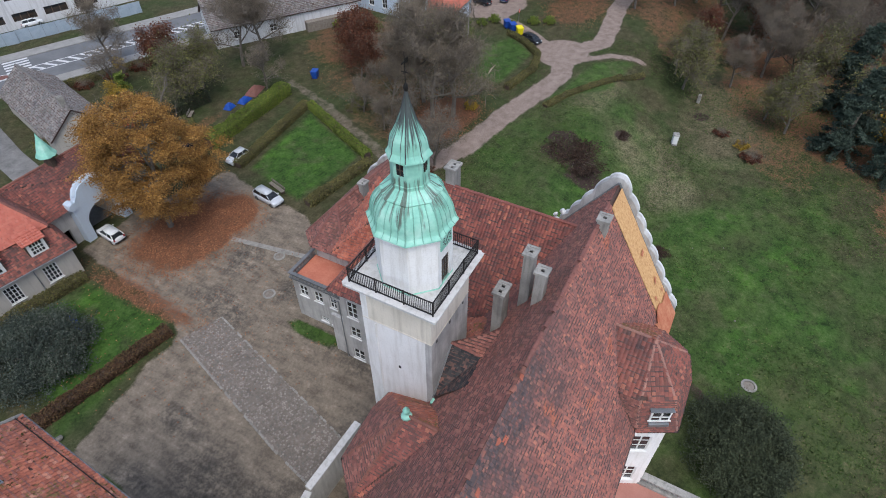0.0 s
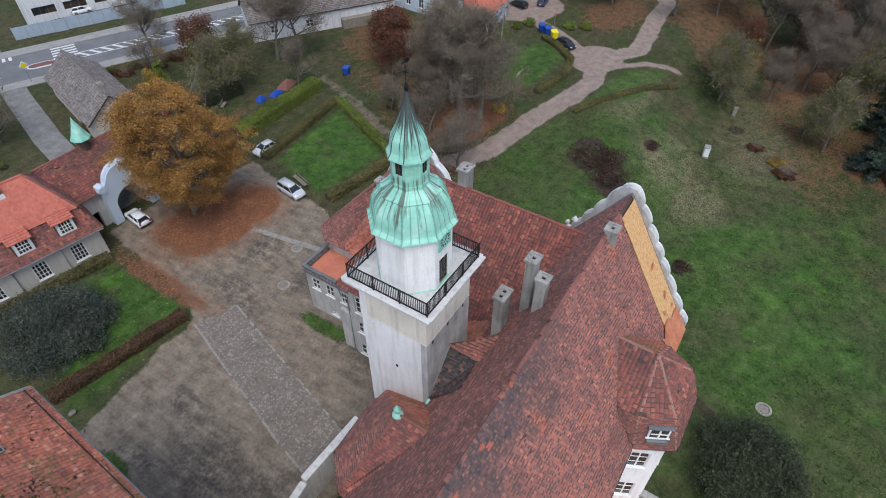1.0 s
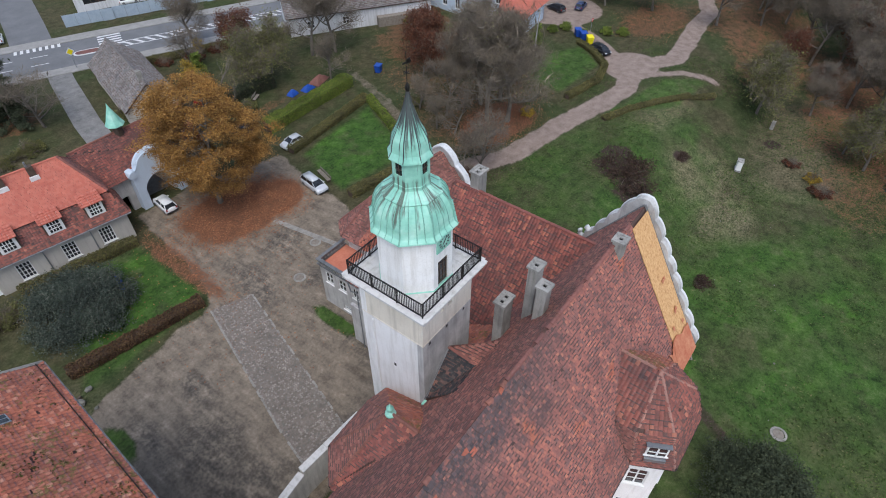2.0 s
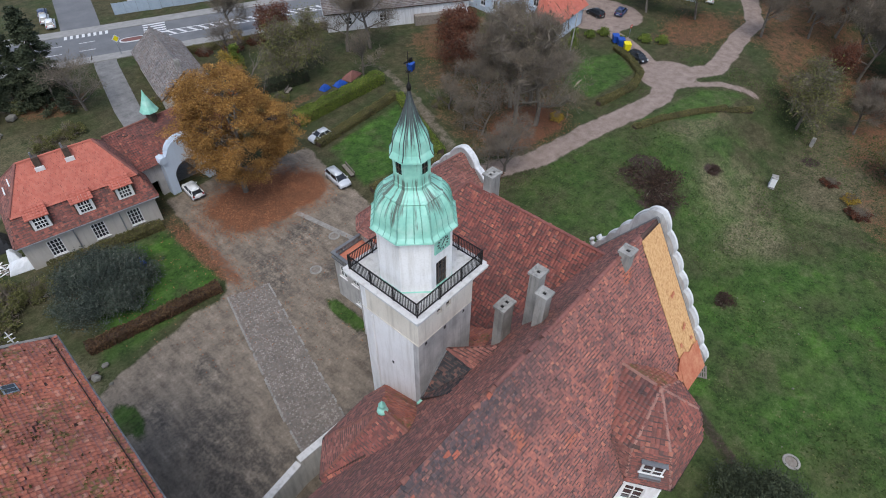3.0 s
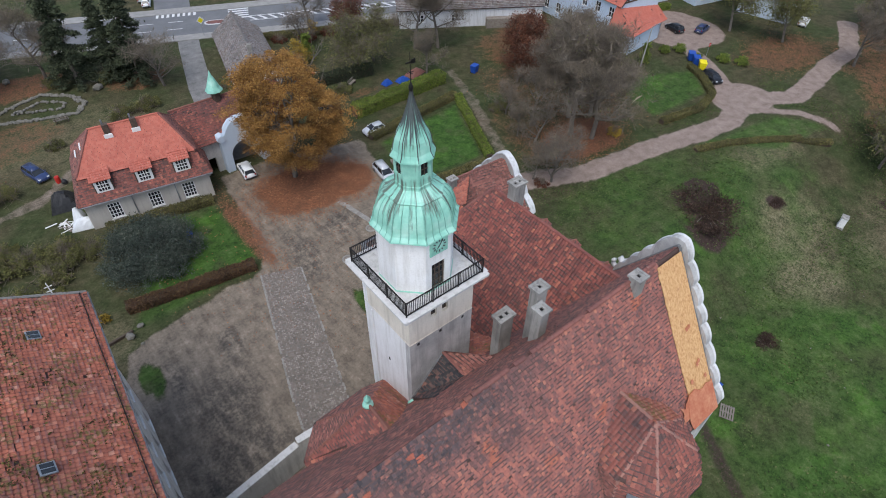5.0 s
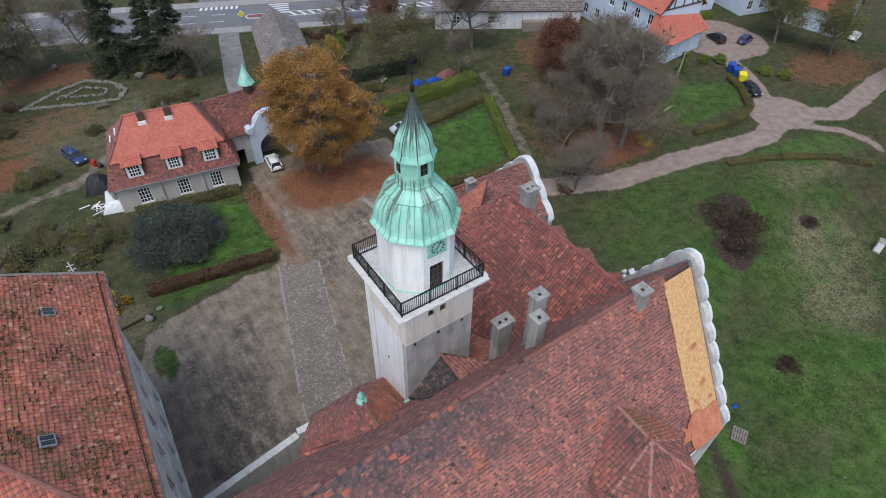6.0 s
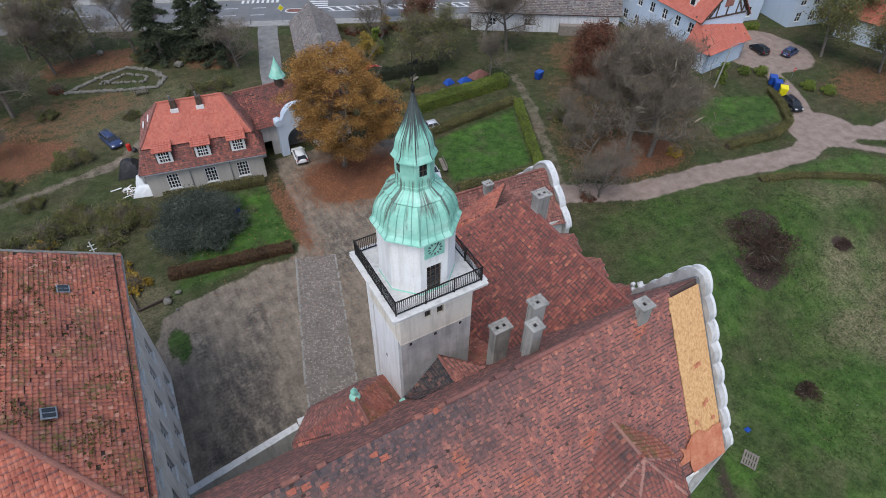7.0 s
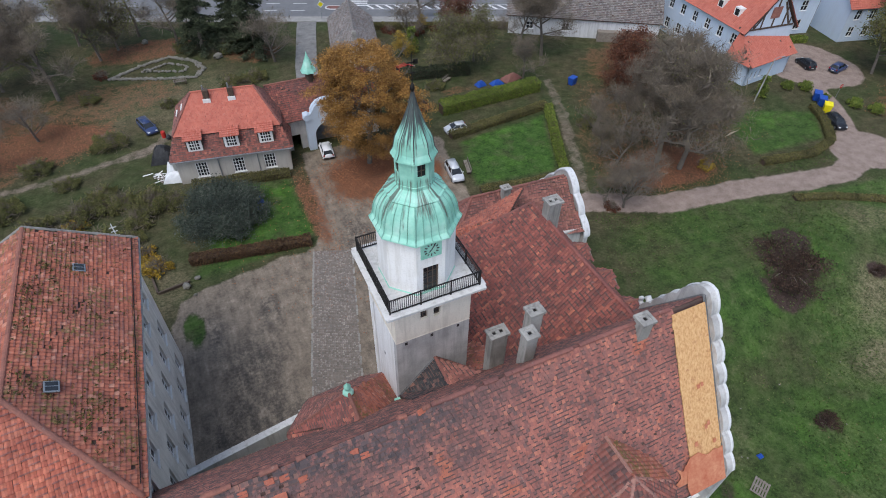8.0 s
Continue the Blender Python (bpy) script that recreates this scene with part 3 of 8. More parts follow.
for x, y, rx, ry, s in [(51, -4, 9, 6, 0.95), (46, -9, 8, 5, 0.9), (57, 4, 6, 2.4, 0.8), (33, -15, 5, 5, 0.5), (60, 5, 12, 5, 0.6), (24, -9, 5, 3, 0.5), (-10, 61, 16, 10, 0.5), (-18, 25, 6, 6, 0.5), (70, -14, 22, 9, 0.6)]:
    dry = np.maximum(dry, s * smooth((blob(GX, GY, x, y, rx, ry) + jx * 0.4) / 0.6))
worn = np.zeros_like(GX)
for x, y, rx, ry in [(-10.5, 13.0, 4.2, 4.5), (-11, 7.5, 5, 4), (-7.5, 18, 1.5, 3), (-12.5, 17, 1.5, 3), (3, 24, 2.5, 6), (9, 26, 3, 3), (-2.2, 5.0, 3, 3), (5, 9.5, 3, 6), (-13.6, 6, 2.0, 3), (7.5, 19.5, 3.0, 1.4)]:
    worn = np.maximum(worn, smooth((blob(GX, GY, x, y, rx, ry) + jx * 0.5) / 0.8))
green_in = np.zeros_like(GX)
for x, y, rx, ry in [(-14.2, 18.4, 1.2, 2.8), (4.6, 14, 0.9, 4)]:
    green_in = np.maximum(green_in, smooth((blob(GX, GY, x, y, rx, ry) + jx * 0.4) / 0.5))
gravel *= 1 - 0.85 * green_in
burnt = np.zeros_like(GX)
for x, y, rx, ry in [(43.0, 2.8, 3.4, 4.8), (40.6, 0.4, 3.6, 2.8), (45.6, 5.2, 3.0, 2.4), (52.2, -1.2, 1.8, 1.3), (34.2, -11.0, 1.3, 1.1), (66.5, -9.5, 1.6, 1.4)]:
    burnt = np.maximum(burnt, smooth((blob(GX, GY, x, y, rx, ry) + jx * 0.55) / 0.5))
burnt = np.maximum(burnt, 0.62 * smooth((0.85 - near_line(GX, GY, [(21.8, -11.6), (20.6, -13.4), (18.6, -16.6), (16.6, -20)]) + jx * 0.15) / 0.5))
lawn = np.maximum(lawn, 0.8 * green_in)
GZ = ground_z(GX, GY) + rough_y * 0.015 * (1 - gravel) * (1 - dirt)
cols = len(axis_x)
rows_n = len(axis_y)
ids = np.arange(cols * rows_n).reshape(rows_n, cols)
gm = bpy.data.meshes.new("ground")
gm.from_pydata(np.stack([GX, GY, GZ], -1).reshape(-1, 3).tolist(), [], np.stack([ids[:-1, :-1], ids[:-1, 1:], ids[1:, 1:], ids[1:, :-1]], -1).reshape(-1, 4).tolist())
for nm, arrs in (("cover_a", (gravel, dirt, leaf, lawn)), ("cover_b", (dry, worn, green_in, burnt))):
    at = gm.attributes.new(nm, "FLOAT_COLOR", "POINT")
    at.data.foreach_set("color", np.stack(arrs, -1).astype(np.float32).ravel())
gm.polygons.foreach_set("use_smooth", [True] * len(gm.polygons))

k = Nodes("courtyard_meadow_and_paths", 0.95, 0.0, 0.15)
aa, ab = k.n("Attribute"), k.n("Attribute")
aa.attribute_name, ab.attribute_name = "cover_a", "cover_b"
sa, sb = k.n("SeparateColor"), k.n("SeparateColor")
k.link(aa.outputs["Color"], sa.inputs[0]), k.link(ab.outputs["Color"], sb.inputs[0])
n1, n2, n3, n4 = k.noise(0.12, 5.0), k.noise(0.7, 6.0), k.noise(3.2, 5.0), k.noise(11.0, 4.0)
tex = k.math("ADD", k.math("ADD", k.math("MULTIPLY", n2, 0.4), k.math("MULTIPLY", n3, 0.33)), k.math("MULTIPLY", n4, 0.27))
wild = k.ramp(tex, [(0.34, (0.0208, 0.0208, 0.012)), (0.45, (0.0496, 0.048, 0.024)), (0.56, (0.0864, 0.0768, 0.0416)), (0.68, (0.16, 0.1304, 0.08))])
wild = k.mix(k.mask(n1, 0.42, 0.6), wild, k.ramp(tex, [(0.34, (0.0176, 0.0272, 0.0096)), (0.48, (0.04, 0.0544, 0.02)), (0.58, (0.068, 0.076, 0.0336)), (0.7, (0.128, 0.112, 0.064))]))
straw = k.noise(2.0, 5.0, (1.0, 3.0, 1.0))
col = k.mix(k.math("MULTIPLY", sb.outputs[0], k.mask(k.math("ADD", k.math("MULTIPLY", tex, 0.6), k.math("MULTIPLY", straw, 0.4)), 0.4, 0.56)), wild, k.ramp(n3, [(0.3, (0.12, 0.096, 0.056)), (0.7, (0.264, 0.22, 0.144))]))
lush = k.ramp(tex, [(0.37, (0.01344, 0.02678, 0.00768)), (0.45, (0.03046, 0.06547, 0.0144)), (0.53, (0.04928, 0.1042, 0.02112)), (0.6, (0.07616, 0.124, 0.03648)), (0.69, (0.1344, 0.1389, 0.06528))])
lush = k.mix(k.math("MULTIPLY", k.mask(k.noise(0.22, 4.0), 0.5, 0.66), 0.75), lush, k.ramp(tex, [(0.36, (0.02688, 0.05754, 0.0096)), (0.5, (0.0672, 0.1538, 0.02304)), (0.66, (0.1254, 0.1984, 0.0528))]))
lush = k.mix(k.math("MULTIPLY", k.mask(k.noise(0.3, 5.0), 0.52, 0.64), 0.6), lush, k.ramp(tex, [(0.36, (0.02688, 0.03174, 0.01536)), (0.5, (0.0672, 0.07738, 0.03264)), (0.66, (0.1344, 0.1339, 0.072))]))
col = k.mix(aa.outputs["Alpha"], col, lush)
col = k.mix(k.mask(k.math("ADD", ab.outputs["Alpha"], k.math("MULTIPLY", k.math("SUBTRACT", tex, 0.5), 1.6)), 0.25, 0.75), col, k.ramp(k.math("ADD", k.math("MULTIPLY", n3, 0.5), k.math("MULTIPLY", n4, 0.5)), [(0.34, (0.02, 0.014, 0.012)), (0.52, (0.05, 0.034, 0.029)), (0.68, (0.105, 0.07, 0.058))]))
edge = lambda src, gain: k.mask(k.math("ADD", src, k.math("MULTIPLY", k.math("SUBTRACT", tex, 0.5), gain)), 0.3, 0.7)
leaves = k.ramp(k.math("ADD", k.math("MULTIPLY", n3, 0.4), k.math("MULTIPLY", n4, 0.6)), [(0.34, (0.07, 0.04, 0.026)), (0.5, (0.16, 0.074, 0.043)), (0.66, (0.28, 0.135, 0.075))])
ruts = k.noise(0.5, 5.0, (2.6, 0.7, 1.0))
gtex = k.math("ADD", k.math("MULTIPLY", tex, 0.7), k.math("MULTIPLY", ruts, 0.3))
grav = k.ramp(gtex, [(0.36, (0.085, 0.069, 0.053)), (0.46, (0.162, 0.132, 0.103)), (0.55, (0.245, 0.2, 0.156)), (0.64, (0.36, 0.295, 0.232))])
grav = k.mix(k.math("MULTIPLY", k.math("MULTIPLY", sb.outputs[1], 0.9), k.mask(k.math("SUBTRACT", 1.0, gtex), 0.43, 0.56)), grav, k.ramp(n3, [(0.3, (0.055, 0.05, 0.044)), (0.7, (0.105, 0.095, 0.085))]))
dirtc = k.ramp(k.math("ADD", k.math("MULTIPLY", n2, 0.5), k.math("MULTIPLY", n4, 0.5)), [(0.32, (0.15, 0.11, 0.092)), (0.5, (0.26, 0.2, 0.17)), (0.68, (0.36, 0.29, 0.25))])
col = k.mix(edge(sa.outputs[0], 1.2), col, grav)
col = k.mix(edge(sa.outputs[1], 1.0), col, dirtc)
col = k.mix(edge(sa.outputs[2], 2.4), col, leaves)
ground_mat = k.done(col, k.math("ADD", n3, n4), 0.5, 0.08)
gm.materials.append(ground_mat)
tagged(new("ground", gm), "grey gravel courtyard, autumn grass meadow and dirt paths", "ground", kind="structure")


def drape(name, pts, width, mat, label, category, lift=0.012, kind="structure"):
    """A ribbon laid over the ground along a line."""
    bm = bmesh.new()
    fine = []
    for a, b in zip(pts, pts[1:]):
        steps = max(1, int(math.dist(a, b) / 3))
        fine += [(a[0] + (b[0] - a[0]) * i / steps, a[1] + (b[1] - a[1]) * i / steps) for i in range(steps)]
    fine.append(pts[-1])
    rows = []
    for i, p in enumerate(fine):
        q0, q1 = fine[max(i - 1, 0)], fine[min(i + 1, len(fine) - 1)]
        d = Vector((q1[0] - q0[0], q1[1] - q0[1])).normalized()
        l = (p[0] - d.y * width / 2, p[1] + d.x * width / 2)
        r = (p[0] + d.y * width / 2, p[1] - d.x * width / 2)
        rows.append([bm.verts.new((*q, float(ground_z(*q)) + lift - s)) for q in (l, r) for s in (0, 0.15 + lift)])
    for a, b in zip(rows, rows[1:]):
        bm.faces.new((a[0], a[2], b[2], b[0]))
        bm.faces.new((a[0], b[0], b[1], a[1]))
        bm.faces.new((a[2], a[3], b[3], b[2]))
    ob = part(name, bm, mat, None, label, kind)
    return tagged(ob, category=category)


# asphalt road with kerbs, markings and footways
ROAD_N, ROAD_D = Vector((0.39, 0.92)).normalized(), Vector((0.92, -0.39)).normalized()
ROAD_O = Vector((14.6, 80.2))


def road_at(s, w):
    q = ROAD_O + ROAD_D * s + ROAD_N * w
    return (q.x, q.y)


drape("road", [road_at(-160, 7.2), road_at(140, 7.2)], 9.6, "asphalt", "grey asphalt road with white markings", "road", 0.05)
M["drive"] = plain("worn_grey_drive_paving", (0.12, 0.118, 0.115), (0.25, 0.243, 0.235), 0.6, 4, 0.9)
M["paving"] = plain("concrete_paving", (0.22, 0.215, 0.205), (0.33, 0.32, 0.305), 0.8, 8, 0.9)
drape("pavement", [road_at(-160, 1.2), road_at(140, 1.2)], 2.2, "paving", "grey concrete footway beside the road", "pavement", 0.12)
drape("pavement", [road_at(-160, 13.4), road_at(140, 13.4)], 2.6, "paving", "grey concrete footway beside the road", "pavement", 0.12)
drape("road", [(14.5, 91.5), (18.2, 103), (24, 122)], 6.2, "asphalt", "grey asphalt side street", "road", 0.055)
drape("driveway", [(13.6, 82.4), (12.3, 78.4), (8.5, 64.5), (6.4, 54), (5.6, 44)], 3.3, "drive", "grey paved driveway leading to the gate", "driveway", 0.05)
marks = [(s, w, l, t) for s, w, l, t in [(-40, 7.2, 2.5, 0.15), (-34, 7.2, 2.5, 0.15), (-28, 7.2, 2.5, 0.15), (-22, 7.2, 2.5, 0.15), (-14, 7.2, 2.5, 0.15), (-9, 8.4, 2.5, 0.15), (-9, 5.2, 2.5, 0.15), (-4, 5.2, 2.5, 0.15), (-4, 8.4, 2.5, 0.15)]]
for s, w, l, t in marks:
    p = road_at(s, w)
    tagged(part("lane_marking", boxes((-l / 2, l / 2, -t / 2, t / 2, 0.054, 0.062)), "paint", None, "white dashed lane marking on asphalt", "structure"), category="road marking").matrix_basis = pose(p[0], p[1], 0, 0, 0, math.degrees(math.atan2(ROAD_D.y, ROAD_D.x)))


def crossing(s, w, wide, long, n, along=True):
    """A zebra crossing: n white bars across the road."""
    c = thing("zebra_crossing", "white zebra crossing bars painted on the asphalt", "crosswalk", *road_at(s, w), 0, math.degrees(math.atan2(ROAD_D.y, ROAD_D.x)), kind="structure")
    for i in range(n):
        o = (i - (n - 1) / 2) * wide * 2
        part("bar", boxes((-long / 2, long / 2, o - wide / 2, o + wide / 2, 0.07, 0.076) if along else (o - wide / 2, o + wide / 2, -long / 2, long / 2, 0.07, 0.076)), "paint", c)


crossing(6.6, 9.6, 0.5, 3.6, 5)
crossing(5.6, 4.3, 0.5, 2.2, 3)
crossing(-4.1, 12.6, 0.45, 3.8, 8, False)
island = thing("traffic_island", "raised paved traffic island with white kerb", "traffic island", *road_at(3.0, 6.5), 0, math.degrees(math.atan2(ROAD_D.y, ROAD_D.x)), kind="structure")
bm = bmesh.new()
for sx, top in ((1.0, 0.14),):
    prism(bm, [(2.2 * math.copysign(abs(math.cos(a)) ** 0.5, math.cos(a)), 0.95 * math.sin(a)) for a in np.linspace(0, math.tau, 24, endpoint=False)], 0.01, top)
part("kerb", bm, "paint", island)
bm = bmesh.new()
prism(bm, [(1.95 * math.copysign(abs(math.cos(a)) ** 0.5, math.cos(a)), 0.72 * math.sin(a)) for a in np.linspace(0, math.tau, 24, endpoint=False)], 0.1, 0.16)
part("island_paving", bm, "tile_brown", island)
# hatched strip in the middle of the road
hatch = thing("hatched_marking", "white hatched strip painted along the road", "road marking", *road_at(17.5, 6.9), 0, math.degrees(math.atan2(ROAD_D.y, ROAD_D.x)), kind="structure")
for o in (-1.0, 1.0):
    part("line", boxes((-9, 22, o - 0.09, o + 0.09, 0.054, 0.06)), "paint", hatch)
for i in range(18):
    part("stripe", boxes((-0.22, 0.22, -1.15, 1.15, 0.063, 0.068), m=pose(-8.5 + i * 1.75, 0, 0, 0, 0, 38)), "paint", hatch)

# cobbled strip across the courtyard with kerb stones
COB_W = [(-1.7, 24.1), (-5.9, 9.8), (-7.0, 4.9)]
COB_E = [(2.0, 22.7), (-2.0, 8.1), (-3.0, 4.6)]
strip = thing("cobbled_strip", "strip of worn grey cobblestones across the courtyard", "paving", kind="structure")
bm = bmesh.new()
prism(bm, COB_W + COB_E[::-1], -0.1, 0.012)
bed = part("bedding", bm, "gravel_bed", strip)
rng = np.random.default_rng(3)
vv, ff = [], []
rows_c = int(19.0 / 0.165)
for r in range(rows_c):
    t = r / rows_c
    i, s = (0, t / 0.745) if t < 0.745 else (1, (t - 0.745) / 0.255)
    a = Vector(COB_W[i]).lerp(Vector(COB_W[i + 1]), s)
    b = Vector(COB_E[i]).lerp(Vector(COB_E[i + 1]), s)
    cnt = int((b - a).length / 0.17)
    for j in range(cnt):
        q = a.lerp(b, (j + 0.5 + 0.25 * (r % 2)) / cnt)
        if rng.random() < 0.05:
            continue
        sx, sy, h = 0.075 + rng.uniform(-0.012, 0.012), 0.072 + rng.uniform(-0.012, 0.012), 0.035 + rng.uniform(0, 0.02)
        o = len(vv)
        for zz, sc in ((0.0, 1.0), (h, 0.72)):
            vv += [(q.x + dx * sx * sc, q.y + dy * sy * sc, zz + 0.006) for dx, dy in ((-1, -1), (1, -1), (1, 1), (-1, 1))]
        ff += [(o + 4, o + 5, o + 6, o + 7)] + [(o + e, o + (e + 1) % 4, o + 4 + (e + 1) % 4, o + 4 + e) for e in range(4)]
me = bpy.data.meshes.new("cobbles")
me.from_pydata(vv, [], ff)
part("cobbles", me, "cobble", bed, kind="stuff")
kerb_me = mesh_of(boxes((-0.19, 0.19, -0.09, 0.09, -0.05, 0.06), bevel=0.02), "kerb_stone")
kerb_me.materials.append(M["stone"])
for line in (COB_W, COB_E):
    for (x0, y0), (x1, y1) in zip(line, line[1:]):
        n_k = int(math.dist((x0, y0), (x1, y1)) / 0.42)
        for i in range(n_k):
            if random.random() < 0.25:
                continue
            t = (i + 0.5) / n_k
            ob = new("kerb_stone", kerb_me)
            ob.parent = strip
            ob.matrix_basis = pose(x0 + (x1 - x0) * t, y0 + (y1 - y0) * t, 0, 0, 0, math.degrees(math.atan2(y1 - y0, x1 - x0)) + random.gauss(0, 4))
# pale stone strip by the parking place
strip2 = thing("stone_strip", "pale stone slab strip set into the gravel", "paving", kind="structure")
for i in range(14):
    t = i / 13
    part("slab", boxes((-0.3, 0.3, -0.36, 0.36, -0.05, 0.02), bevel=0.01), "stone", strip2).matrix_basis = pose(10.6 + 1.5 * t, 29 - 8.6 * t, 0.0, 0, 0, 10 + random.gauss(0, 2))


def manhole(name, label, x, y, r):
    z = float(ground_z(x, y))
    t = thing(name, label, "manhole", x, y, z)
    bm = bmesh.new()
    prof = [(r, -0.05), (r, 0.07), (r * 0.72, 0.09), (r * 0.7, 0.0), (r * 0.2, 0.0)]
    lathe(bm, prof, 24)
    part("ring", bm, "stone", t, "pale concrete ring")
    bm = bmesh.new()
    lathe(bm, [(r * 0.66, 0.0), (r * 0.66, 0.05), (r * 0.3, 0.06)], 20)
    part("cover", bm, "wood_grey", t)


manhole("manhole", "round concrete manhole ring in the gravel", 6.3, 20.7, 0.62)
manhole("manhole", "round concrete manhole ring in the gravel", 10.8, 23.2, 0.6)
manhole("manhole", "round concrete well ring in the meadow grass", 20.7, -22.3, 0.7)

# ---- the castle: main building ----
RY, RZ = -7.45, 18.55
main = thing("castle_main_building", "castle main building with steep worn red tiled roof", "building")
XW, XE = -17.0, 13.6
S_EAVE, N_EAVE = (-13.45, 9.0), (-1.1, 9.5)
bm = bmesh.new()
wall_run(bm, (XE, -1.6), (XW, -1.6), -4, 9.4, 0.5)
part("wall", bm, "grey_plaster", main)
south_holes = [(2.0 + 3.1 * i, 3.2 + 3.1 * i, z, z + 1.9) for i in (0, 1, 2, 3, 4, 5, 8, 9) for z in (1.2, 5.4)]
bm = bmesh.new()
wall_run(bm, (XW, -13.0), (XE, -13.0), -4, 9.0, 0.5, south_holes)
part("wall", bm, "white_plaster", main)
for h in south_holes:
    window(main, (XW, -13.0), (XE, -13.0), h, 2, 3)
bm = bmesh.new()
wall_run(bm, (XW, -1.6), (XW, -13.0), -4, 9.0, 0.5)
prism(bm, [(XW, -1.6), (XW, -13.0), (XW + 0.5, -13.0), (XW + 0.5, -1.6)], 9.0, 9.1)
part("wall", bm, "grey_plaster", main)


def bare(g, u, v, o):
    """Where the old tiles have been stripped beside the gable."""
    x = o.x + g[:, 0] * u.x + g[:, 1] * v.x
    up = g[:, 1]
    wob = 0.06 * np.sin(up * 1.3)
    return (x > 11.3 + wob)


def south_z(y):
    return RZ + (RZ - S_EAVE[1]) / (RY - S_EAVE[0]) * (y - RY)


def north_z(y):
    return RZ - (RZ - N_EAVE[1]) / (N_EAVE[0] - RY) * (y - RY)


roof(main, [(XW - 0.4, *S_EAVE), (XE, *S_EAVE), (XE, RY, RZ), (XW - 0.4, RY, RZ)], "tile_south", 0.19, 0.23, 0.0, 0.006, 0.06, skip=bare, label="steep south slope of flat red clay tiles")
roof(main, [(XE, *N_EAVE), (XW - 0.4, *N_EAVE), (XW - 0.4, RY, RZ), (XE, RY, RZ)], "tile_brown", 0.21, 0.235, 0.0, 0.004)
# stripped strip with bare boarding
a0 = Vector((11.2, S_EAVE[0] + 0.95, south_z(S_EAVE[0] + 0.95)))
slope = Vector((0, RY - S_EAVE[0], RZ - S_EAVE[1])).normalized()
slope0 = Vector((0, RY - S_EAVE[0], RZ - S_EAVE[1])).normalized()
on_slope = Matrix(((1, 0, 0, 0), (0, slope0.y, -slope0.z, S_EAVE[0] - 0.05), (0, slope0.z, slope0.y, S_EAVE[1] + 0.03), (0, 0, 0, 1)))
ragged = random.Random(4)


def felt_piece(x0, x1, v0, v1, lift, rough=0.25):
    """A torn piece of roofing felt lying on the slope."""
    lo = [(x0 + (x1 - x0) * i / 9, v0) for i in range(10)]
    hi = [(x1 - (x1 - x0) * i / 9, v1 + ragged.uniform(-rough, rough)) for i in range(10)]
    bm = bmesh.new()
    prism(bm, lo + [(x1, v) for v in (v0 + (v1 - v0) * 0.4,)] + hi + [(x0 + ragged.uniform(-rough, rough), v0 + (v1 - v0) * f) for f in (0.75, 0.5, 0.25)], 0.0, 0.012)
    part("felt_patch", bm, "tile_felt", main, "torn orange-red roofing felt").matrix_basis = on_slope @ Matrix.Translation((0, 0, lift))


felt_piece(10.9, 13.5, 0.0, 2.3, 0.165)
felt_piece(10.2, 11.5, 0.9, 1.9, 0.135)
for x, v in ((12.4, 3.7), (12.6, 3.85), (12.2, 6.3), (12.45, 6.35), (11.6, 2.9), (12.9, 2.6)):
    felt_piece(x, x + 0.22, v, v + 0.26, 0.165, 0.05)
rows_b = int((Vector((11.2, RY, RZ)) - a0).length / 0.42)
nrm = Vector((0, -slope.z, slope.y))
for i in range(rows_b):
    c = a0 + slope * (i + 0.5) * 0.42 + nrm * 0.105
    bm = bmesh.new()
    box(bm, 0.0, 2.38, -0.208, 0.208, 0, 0.034 + 0.006 * random.random())
    ob = part("sheathing_board", bm, "boards", main, "bare pale wooden sheathing board")
    ob.matrix_basis = Matrix(((1, 0, 0, c.x + random.uniform(-0.03, 0.03)), (0, slope.y, nrm.y, c.y), (0, slope.z, nrm.z, c.z), (0, 0, 0, 1)))
ridge(main, (XW, RY, RZ + 0.08), (-2.5, RY, RZ + 0.08), r=0.13, loss=0.55)
ridge(main, (-2.5, RY, RZ + 0.08), (11.2, RY, RZ + 0.08), "tile_brown", r=0.13, loss=0.1)
gutter(main, (XW, S_EAVE[0] - 0.05, S_EAVE[1] - 0.04), (2.7, S_EAVE[0] - 0.05, S_EAVE[1] - 0.04), 0.075, "iron")
gutter(main, (9.6, S_EAVE[0] - 0.05, S_EAVE[1] - 0.04), (XE, S_EAVE[0] - 0.05, S_EAVE[1] - 0.04), 0.075, "iron")
gutter(main, (XW, N_EAVE[0] + 0.05, N_EAVE[1] - 0.06), (-9.1, N_EAVE[0] + 0.05, N_EAVE[1] - 0.06), 0.07, "zinc")
# loose tiles and slipped pieces near the ridge
for x, dy in ((-6.3, 0.35), (-9.3, 0.3), (-9.9, 0.25), (-11.0, 0.3), (-8.6, 0.5), (-5.9, 0.55), (-3.0, 0.05)):
    p = (x, RY - dy, south_z(RY - dy) + 0.1)
    part("loose_tile", boxes((-0.2, 0.2, -0.14, 0.14, 0, 0.05), bevel=0.015), "tile_orange", main, "loose orange tile").matrix_basis = pose(*p, 55, 0, random.uniform(-15, 15))
# small flat roof hatches on the south slope
for x, y in ((1.5, -12.4), (-1.6, -13.0)):
    h = part("roof_hatch", boxes((-0.45, 0.45, -0.6, 0.6, 0.0, 0.06), bevel=0.02), "tile_brown", main, "grey sheet roof hatch")
    h.matrix_basis = pose(x, y, south_z(y) + 0.06, 58, 0, 0)
